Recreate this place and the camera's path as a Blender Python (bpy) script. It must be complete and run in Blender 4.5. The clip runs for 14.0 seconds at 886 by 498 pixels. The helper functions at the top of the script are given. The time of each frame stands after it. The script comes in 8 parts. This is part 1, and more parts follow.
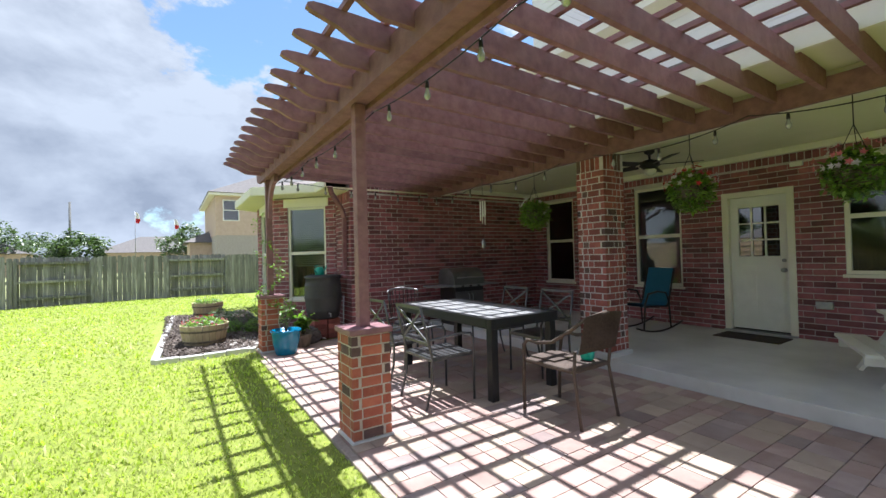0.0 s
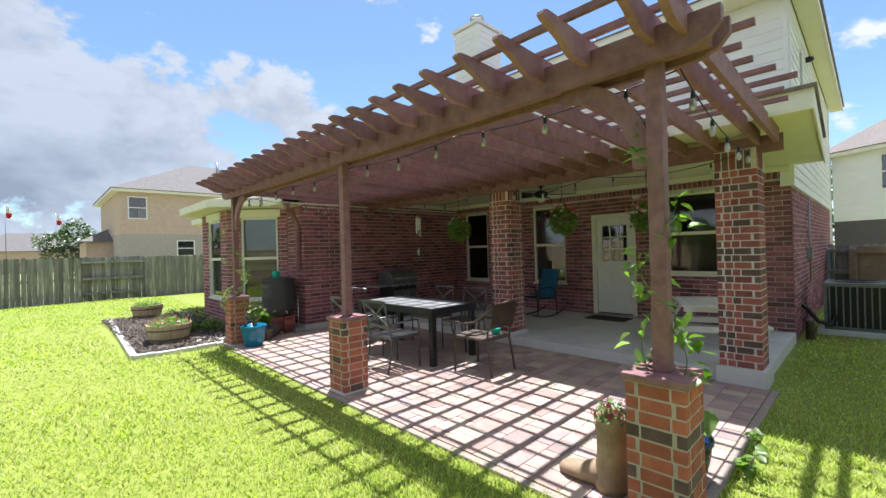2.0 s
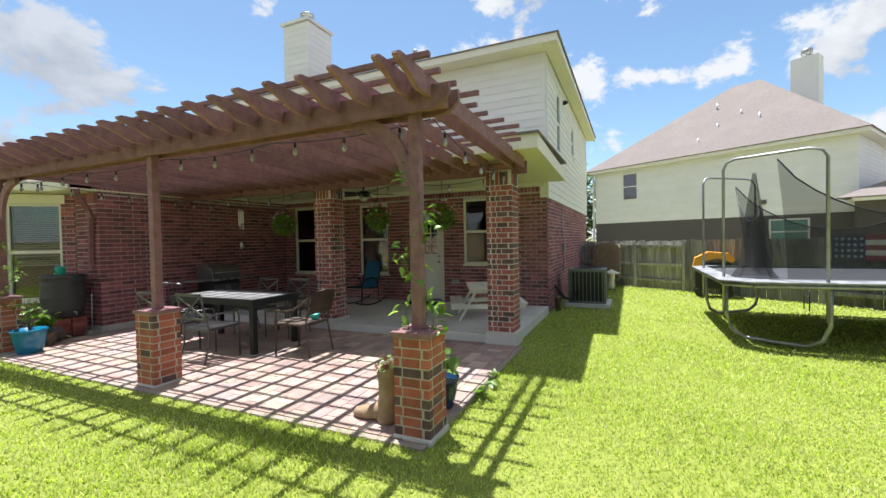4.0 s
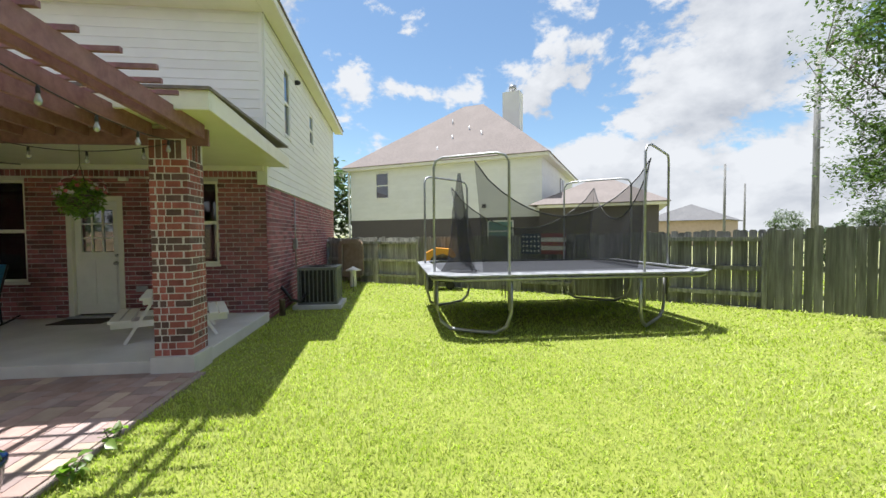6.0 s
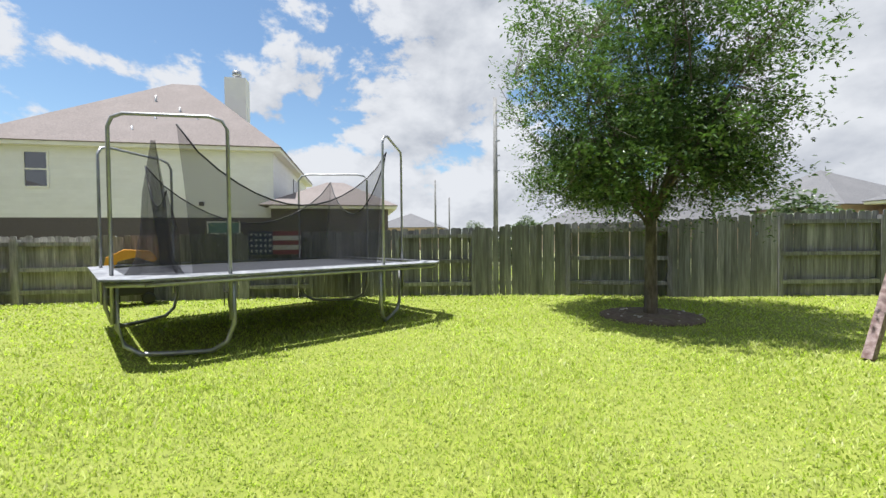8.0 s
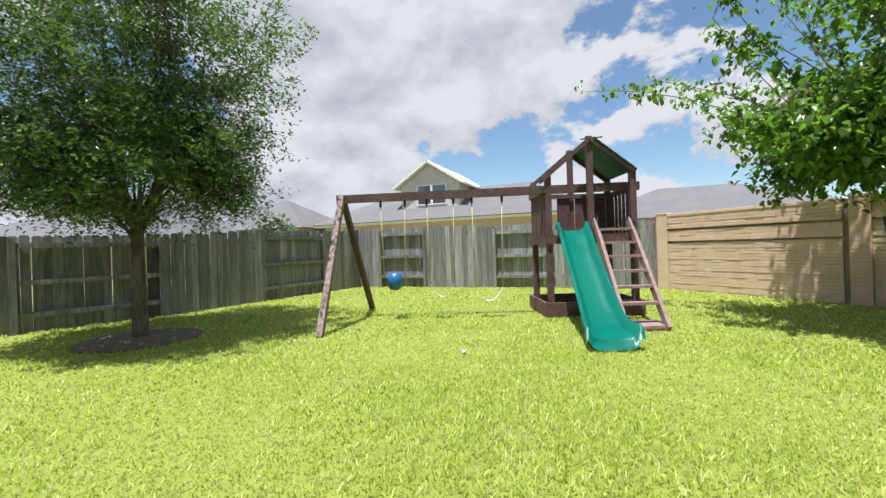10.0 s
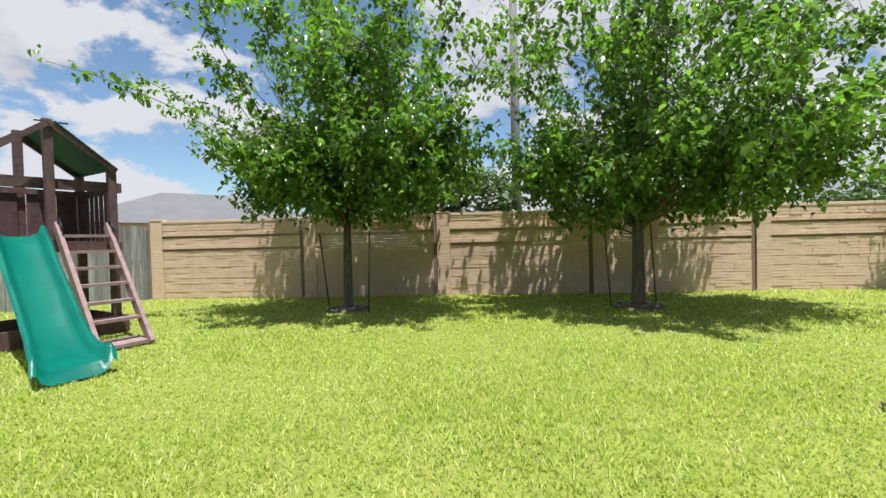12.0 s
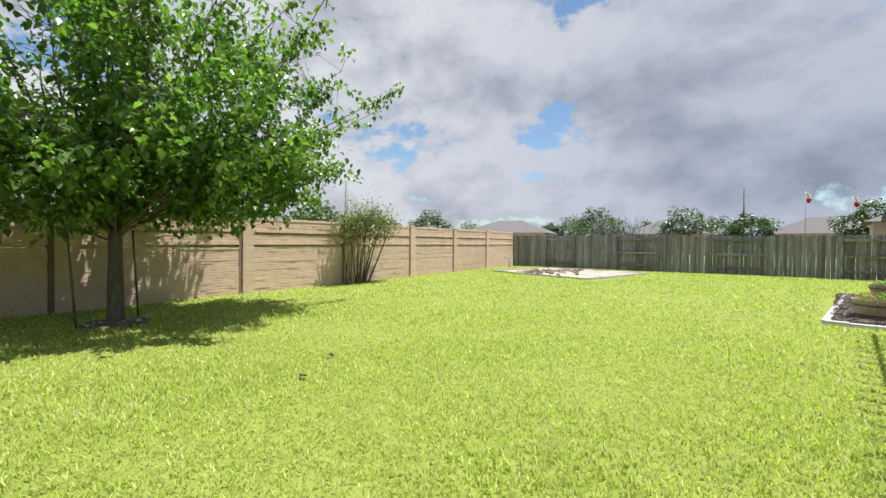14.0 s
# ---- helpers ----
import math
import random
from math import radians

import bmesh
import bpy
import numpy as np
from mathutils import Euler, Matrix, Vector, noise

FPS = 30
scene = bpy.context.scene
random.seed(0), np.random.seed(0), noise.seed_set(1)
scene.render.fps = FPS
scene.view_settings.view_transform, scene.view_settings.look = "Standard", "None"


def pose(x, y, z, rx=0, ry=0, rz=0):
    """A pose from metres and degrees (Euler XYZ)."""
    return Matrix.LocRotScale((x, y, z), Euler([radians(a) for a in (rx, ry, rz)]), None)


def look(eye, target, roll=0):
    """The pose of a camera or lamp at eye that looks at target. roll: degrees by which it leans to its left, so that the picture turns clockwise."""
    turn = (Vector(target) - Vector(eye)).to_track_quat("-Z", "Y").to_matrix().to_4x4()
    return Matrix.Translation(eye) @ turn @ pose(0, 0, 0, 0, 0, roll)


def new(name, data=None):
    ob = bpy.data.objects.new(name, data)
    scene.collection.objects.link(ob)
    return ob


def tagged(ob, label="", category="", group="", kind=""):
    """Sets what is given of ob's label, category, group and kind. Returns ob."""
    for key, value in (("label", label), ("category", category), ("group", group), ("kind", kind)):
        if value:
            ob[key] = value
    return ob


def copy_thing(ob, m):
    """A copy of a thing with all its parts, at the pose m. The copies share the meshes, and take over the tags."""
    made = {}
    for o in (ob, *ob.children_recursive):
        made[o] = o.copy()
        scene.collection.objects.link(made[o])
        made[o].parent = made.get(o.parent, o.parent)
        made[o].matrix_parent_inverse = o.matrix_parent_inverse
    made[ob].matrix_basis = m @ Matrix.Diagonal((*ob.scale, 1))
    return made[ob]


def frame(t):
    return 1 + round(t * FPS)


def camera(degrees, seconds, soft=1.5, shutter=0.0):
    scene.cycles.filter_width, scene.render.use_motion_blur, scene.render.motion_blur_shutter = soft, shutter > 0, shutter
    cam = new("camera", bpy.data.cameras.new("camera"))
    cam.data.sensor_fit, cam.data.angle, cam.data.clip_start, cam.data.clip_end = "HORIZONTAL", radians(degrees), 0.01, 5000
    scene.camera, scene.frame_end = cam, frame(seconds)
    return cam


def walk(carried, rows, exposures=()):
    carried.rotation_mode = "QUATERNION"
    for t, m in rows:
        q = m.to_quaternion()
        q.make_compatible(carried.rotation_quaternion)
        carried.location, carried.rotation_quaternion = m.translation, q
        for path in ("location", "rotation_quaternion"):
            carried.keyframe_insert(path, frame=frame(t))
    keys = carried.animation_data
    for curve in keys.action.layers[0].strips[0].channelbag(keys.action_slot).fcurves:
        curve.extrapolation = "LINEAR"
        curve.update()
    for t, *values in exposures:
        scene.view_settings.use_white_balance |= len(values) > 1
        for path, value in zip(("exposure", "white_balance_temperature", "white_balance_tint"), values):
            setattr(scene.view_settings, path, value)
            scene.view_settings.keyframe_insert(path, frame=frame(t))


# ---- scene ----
cam = camera(93.4, 14.0)
PATH = [
    (0, (0.098, -0.18, 1.424), (1.189, 1.496, 1.452), -1.5),
    (0.5, (-0.229, -0.552, 1.449), (0.927, 1.08, 1.473), -1.5),
    (1, (-0.588, -0.791, 1.51), (0.639, 0.788, 1.528), -1.6),
    (1.5, (-0.925, -1.027, 1.558), (0.38, 0.488, 1.574), -1.5),
    (2, (-1.208, -1.285, 1.606), (0.187, 0.148, 1.61), -1.6),
    (2.2, (-1.308, -1.355, 1.614), (0.125, 0.039, 1.618), -1.5),
    (4.3, (-1.685, -2.163, 1.601), (0.201, -1.499, 1.548), -1.3),
    (4.5, (-1.584, -2.246, 1.606), (0.339, -1.697, 1.547), -1.4),
    (5, (-1.267, -2.392, 1.571), (0.715, -2.136, 1.508), -1.1),
    (5.5, (-0.959, -2.531, 1.573), (1.04, -2.545, 1.499), -0.8),
    (6, (-0.593, -2.717, 1.546), (1.392, -2.951, 1.474), -0.5),
    (6.5, (-0.252, -2.814, 1.513), (1.701, -3.241, 1.441), -0.1),
    (7, (0.063, -2.883, 1.457), (1.954, -3.53, 1.392), 0.1),
    (7.2, (0.166, -2.945, 1.435), (2.015, -3.704, 1.369), 0.0),
    (9.3, (0.086, -3.062, 1.172), (0.313, -5.049, 1.177), -1.7),
    (9.5, (0.101, -3.088, 1.17), (0.109, -5.088, 1.177), -1.8),
    (10, (0.123, -3.071, 1.212), (-0.371, -5.008, 1.206), -1.9),
    (10.5, (0.216, -3.037, 1.228), (-0.743, -4.792, 1.211), -1.8),
    (11, (0.237, -2.92, 1.248), (-1.126, -4.384, 1.22), -1.8),
    (11.5, (0.128, -2.793, 1.228), (-1.571, -3.848, 1.196), -1.7),
    (12, (0.035, -2.703, 1.245), (-1.897, -3.221, 1.203), -1.4),
    (12.5, (0.001, -2.511, 1.257), (-1.998, -2.468, 1.206), -1.1),
    (13, (-0.014, -2.52, 1.292), (-1.915, -1.902, 1.24), -0.5),
    (13.5, (0.022, -2.449, 1.297), (-1.652, -1.356, 1.252), -0.1),
    (14, (0.131, -2.387, 1.29), (-1.261, -0.952, 1.257), 0.5),
]
walk(cam, [(t, look(eye, target, roll)) for t, eye, target, roll in PATH], [(0, 1.52, 6000, 10), (2.2, 1.38, 6150, 10), (4.5, 1.30, 6400, 10), (7.0, 1.18, 6380, 10), (10.0, 1.06, 6350, 12), (14, 1.0, 6350, 12)])

# ---------- sun, sky ----------
SUN = Vector((0.19, 0.185, 1.0)).normalized()
sun_data = bpy.data.lights.new("sun", "SUN")
sun_data.energy, sun_data.angle, sun_data.color = 3.9, radians(0.6), (1.0, 0.98, 0.955)
sun = new("sun", sun_data)
sun.matrix_world = look(SUN * 60, (0, 0, 0))

world = bpy.data.worlds.new("sky")
scene.world = world
world.use_nodes = True
wt = world.node_tree
wt.nodes.clear()


def wnode(kind, **sockets):
    n = wt.nodes.new(kind)
    for k, v in sockets.items():
        n.inputs[k].default_value = v
    return n


sky = wt.nodes.new("ShaderNodeTexSky")
sky.sky_type, sky.sun_disc = "NISHITA", False
sky.sun_elevation, sky.sun_rotation = math.asin(SUN.z), math.atan2(SUN.x, SUN.y)
sky.air_density, sky.dust_density, sky.ozone_density = 1.0, 0.6, 1.6
# cumulus: lumpy noise over the directions of the sky, lit from above, with the open blue over the house
tc = wt.nodes.new("ShaderNodeTexCoord")
sep = wt.nodes.new("ShaderNodeSeparateXYZ")
wt.links.new(tc.outputs["Generated"], sep.inputs[0])


def wmath(op, a, b=None):
    n = wt.nodes.new("ShaderNodeMath")
    n.operation = op
    for i, v in enumerate((a, b)):
        if v is None:
            continue
        if isinstance(v, (int, float)):
            n.inputs[i].default_value = v
        else:
            wt.links.new(v, n.inputs[i])
    return n.outputs[0]


def cloud_noise(dx, dy, dz, scale, detail, rough):
    """Noise over the sky's directions, flattened, moved by the given step."""
    c = wt.nodes.new("ShaderNodeCombineXYZ")
    for axis, step, k in (("X", dx, 1.0), ("Y", dy, 1.0), ("Z", dz, 1.55)):
        wt.links.new(wmath("ADD", wmath("MULTIPLY", sep.outputs[axis], k), step), c.inputs[axis])
    n = wnode("ShaderNodeTexNoise", Scale=scale, Detail=detail, Roughness=rough, Distortion=0.12)
    wt.links.new(c.outputs[0], n.inputs["Vector"])
    return n.outputs["Fac"]


def facing(degrees):
    """How far a direction looks towards a compass angle, 0 to 1."""
    a = radians(degrees)
    return wmath("MAXIMUM", wmath("ADD", wmath("MULTIPLY", sep.outputs["X"], math.cos(a)), wmath("MULTIPLY", sep.outputs["Y"], math.sin(a))), 0.0)


lumps, above = cloud_noise(0, 0, 0, 3.7, 13.0, 0.60), cloud_noise(0.015, 0.015, 0.085, 3.7, 5.0, 0.5)
banks = cloud_noise(4.1, 1.7, 0.6, 1.25, 2.0, 0.5)
dens = wmath("ADD", wmath("MULTIPLY", lumps, 0.80), wmath("MULTIPLY", banks, 0.45))
dens = wmath("SUBTRACT", dens, wmath("MULTIPLY", wmath("POWER", facing(24), 2.0), 0.10))
dens = wmath("ADD", dens, wmath("MULTIPLY", facing(140), 0.075))
dens = wmath("ADD", dens, wmath("MULTIPLY", facing(-80), 0.05))
cover = wt.nodes.new("ShaderNodeMapRange")
cover.interpolation_type = "SMOOTHSTEP"
cover.inputs["From Min"].default_value, cover.inputs["From Max"].default_value = 0.592, 0.640
wt.links.new(dens, cover.inputs["Value"])
lit = wmath("ADD", wmath("MULTIPLY", wmath("SUBTRACT", lumps, above), 3.0), 0.66)
lit = wmath("SUBTRACT", lit, wmath("MULTIPLY", wmath("MAXIMUM", wmath("SUBTRACT", dens, 0.71), 0.0), 1.0))
shade = wt.nodes.new("ShaderNodeValToRGB")
shade.color_ramp.elements[0].position, shade.color_ramp.elements[0].color = 0.1, (2.15, 2.31, 2.6, 1)
shade.color_ramp.elements[1].position, shade.color_ramp.elements[1].color = 0.85, (3.75, 3.85, 4.0, 1)
wt.links.new(lit, shade.inputs["Fac"])
mixc = wt.nodes.new("ShaderNodeMix")
mixc.data_type = "RGBA"
wt.links.new(cover.outputs[0], mixc.inputs["Factor"])
deep = wt.nodes.new("ShaderNodeMix")
deep.data_type, deep.blend_type = "RGBA", "MULTIPLY"
deep.inputs["Factor"].default_value = 1.0
deep.inputs["B"].default_value = (0.68, 0.745, 0.74, 1)
wt.links.new(sky.outputs[0], deep.inputs["A"])
wt.links.new(deep.outputs["Result"], mixc.inputs["A"])
# the haze is greyer away from the sun, over the far fence
haze = wt.nodes.new("ShaderNodeMix")
haze.data_type, haze.blend_type = "RGBA", "MULTIPLY"
haze.inputs["B"].default_value = (0.58, 0.64, 0.74, 1)
wt.links.new(wmath("MULTIPLY", wmath("POWER", facing(88), 3.0), 0.85), haze.inputs["Factor"])
wt.links.new(shade.outputs[0], haze.inputs["A"])
wt.links.new(haze.outputs["Result"], mixc.inputs["B"])
bg = wnode("ShaderNodeBackground", Strength=0.098)
wt.links.new(mixc.outputs["Result"], bg.inputs["Color"])
wout = wt.nodes.new("ShaderNodeOutputWorld")
wt.links.new(bg.outputs[0], wout.inputs["Surface"])


# ---------- materials ----------
def mat(name, a, b=None, scale=6.0, rough=0.7, metal=0.0, bump=0.0, bscale=60.0, c=None, cscale=0.8, cmix=0.4, stretch=None, rnd=0.0, spec=0.5, island=False, bdist=0.01):
    """Two-tone surface: a and b by fine noise, c by broad stains, fine relief, and a spread of brightness from piece to piece."""
    m = bpy.data.materials.new(name)
    m.use_nodes = True
    nt = m.node_tree
    p = nt.nodes["Principled BSDF"]
    p.inputs["Roughness"].default_value, p.inputs["Metallic"].default_value = rough, metal
    p.inputs["Specular IOR Level"].default_value = spec
    co = nt.nodes.new("ShaderNodeTexCoord")
    mp = nt.nodes.new("ShaderNodeMapping")
    nt.links.new(co.outputs["Object"], mp.inputs["Vector"])
    if stretch:
        mp.inputs["Scale"].default_value = stretch
    if rnd or island:
        src = nt.nodes.new("ShaderNodeNewGeometry").outputs["Random Per Island"] if island else nt.nodes.new("ShaderNodeObjectInfo").outputs["Random"]
        off = nt.nodes.new("ShaderNodeMath")
        off.operation = "MULTIPLY"
        off.inputs[1].default_value = 37.0
        nt.links.new(src, off.inputs[0])
        nt.links.new(off.outputs[0], mp.inputs["Location"])

    def tex(s, detail=5.0, r=0.6):
        n = nt.nodes.new("ShaderNodeTexNoise")
        n.inputs["Scale"].default_value, n.inputs["Detail"].default_value, n.inputs["Roughness"].default_value = s, detail, r
        nt.links.new(mp.outputs[0], n.inputs["Vector"])
        return n.outputs["Fac"]

    def mixed(f, x, y, lo=0.35, hi=0.65, amount=1.0):
        mr = nt.nodes.new("ShaderNodeMapRange")
        mr.inputs["From Min"].default_value, mr.inputs["From Max"].default_value, mr.inputs["To Max"].default_value = lo, hi, amount
        nt.links.new(f, mr.inputs["Value"])
        mx = nt.nodes.new("ShaderNodeMix")
        mx.data_type = "RGBA"
        nt.links.new(mr.outputs[0], mx.inputs["Factor"])
        for sock, v in (("A", x), ("B", y)):
            if isinstance(v, tuple):
                mx.inputs[sock].default_value = (*v, 1)
            else:
                nt.links.new(v, mx.inputs[sock])
        return mx.outputs["Result"]

    col = mixed(tex(scale), a, b or tuple(min(1, v * 1.25) for v in a))
    if c:
        col = mixed(tex(cscale, 4.0), col, c, 0.45, 0.7, cmix)
    if rnd:
        h = nt.nodes.new("ShaderNodeHueSaturation")
        mr = nt.nodes.new("ShaderNodeMapRange")
        mr.inputs["To Min"].default_value, mr.inputs["To Max"].default_value = 1 - rnd, 1 + rnd
        nt.links.new(src, mr.inputs["Value"])
        nt.links.new(mr.outputs[0], h.inputs["Value"])
        nt.links.new(col, h.inputs["Color"])
        col = h.outputs["Color"]
    nt.links.new(col, p.inputs["Base Color"])
    if bump:
        bn = nt.nodes.new("ShaderNodeBump")
        bn.inputs["Strength"].default_value, bn.inputs["Distance"].default_value = bump, bdist
        nt.links.new(tex(bscale, 6.0, 0.65), bn.inputs["Height"])
        nt.links.new(bn.outputs[0], p.inputs["Normal"])
    return m


def plain(name, col, rough=0.5, metal=0.0, spec=0.5):
    return mat(name, col, tuple(v * 0.86 for v in col), 18.0, rough, metal, 0.15, 90.0, spec=spec)


def glass_mat(name, tint=(0.02, 0.025, 0.03), rough=0.02):
    """Dark window glass: a clear mirror coat over a dim interior."""
    m = bpy.data.materials.new(name)
    m.use_nodes = True
    p = m.node_tree.nodes["Principled BSDF"]
    p.inputs["Base Color"].default_value, p.inputs["Roughness"].default_value = (*tint, 1), rough
    p.inputs["IOR"].default_value, p.inputs["Specular IOR Level"].default_value = 1.9, 0.8
    return m


def leaf_mat(name, a, b, trans=0.35, rough=0.36):
    m = mat(name, a, b, 3.0, rough, rnd=0.42, island=True)
    nt = m.node_tree
    p = nt.nodes["Principled BSDF"]
    t = nt.nodes.new("ShaderNodeBsdfTranslucent")
    src = p.inputs["Base Color"].links[0].from_socket
    bright = nt.nodes.new("ShaderNodeMix")
    bright.data_type, bright.blend_type = "RGBA", "MULTIPLY"
    bright.inputs["Factor"].default_value = 1.0
    bright.inputs["B"].default_value = (1.45, 1.9, 0.65, 1)
    nt.links.new(src, bright.inputs["A"])
    nt.links.new(bright.outputs["Result"], t.inputs["Color"])
    ms = nt.nodes.new("ShaderNodeMixShader")
    ms.inputs[0].default_value = trans
    nt.links.new(p.outputs[0], ms.inputs[1])
    nt.links.new(t.outputs[0], ms.inputs[2])
    nt.links.new(ms.outputs[0], nt.nodes["Material Output"].inputs["Surface"])
    return m


def lawn_mat():
    """Grass blades: a spread from blade to blade, with paler and greener patches across the lawn."""
    m = leaf_mat("grass_blade", (0.265, 0.312, 0.046), (0.46, 0.465, 0.145), 0.42, 0.5)
    nt = m.node_tree
    p = nt.nodes["Principled BSDF"]
    col = p.inputs["Base Color"].links[0].from_socket
    co = nt.nodes.new("ShaderNodeTexCoord")
    for scale, lo, hi, amount, tone in ((0.42, 0.47, 0.66, 0.55, (0.50, 0.49, 0.18, 1)), (1.9, 0.50, 0.66, 0.5, (0.56, 0.54, 0.23, 1)), (0.9, 0.54, 0.70, 0.5, (0.225, 0.305, 0.020, 1))):
        n = nt.nodes.new("ShaderNodeTexNoise")
        n.inputs["Scale"].default_value, n.inputs["Detail"].default_value = scale, 4.0
        nt.links.new(co.outputs["Object"], n.inputs["Vector"])
        mr = nt.nodes.new("ShaderNodeMapRange")
        mr.inputs["From Min"].default_value, mr.inputs["From Max"].default_value, mr.inputs["To Max"].default_value = lo, hi, amount
        nt.links.new(n.outputs["Fac"], mr.inputs["Value"])
        mx = nt.nodes.new("ShaderNodeMix")
        mx.data_type = "RGBA"
        nt.links.new(mr.outputs[0], mx.inputs["Factor"])
        nt.links.new(col, mx.inputs["A"])
        mx.inputs["B"].default_value = tone
        col = mx.outputs["Result"]
    for link in list(p.inputs["Base Color"].links):
        nt.links.remove(link)
    nt.links.new(col, p.inputs["Base Color"])
    return m


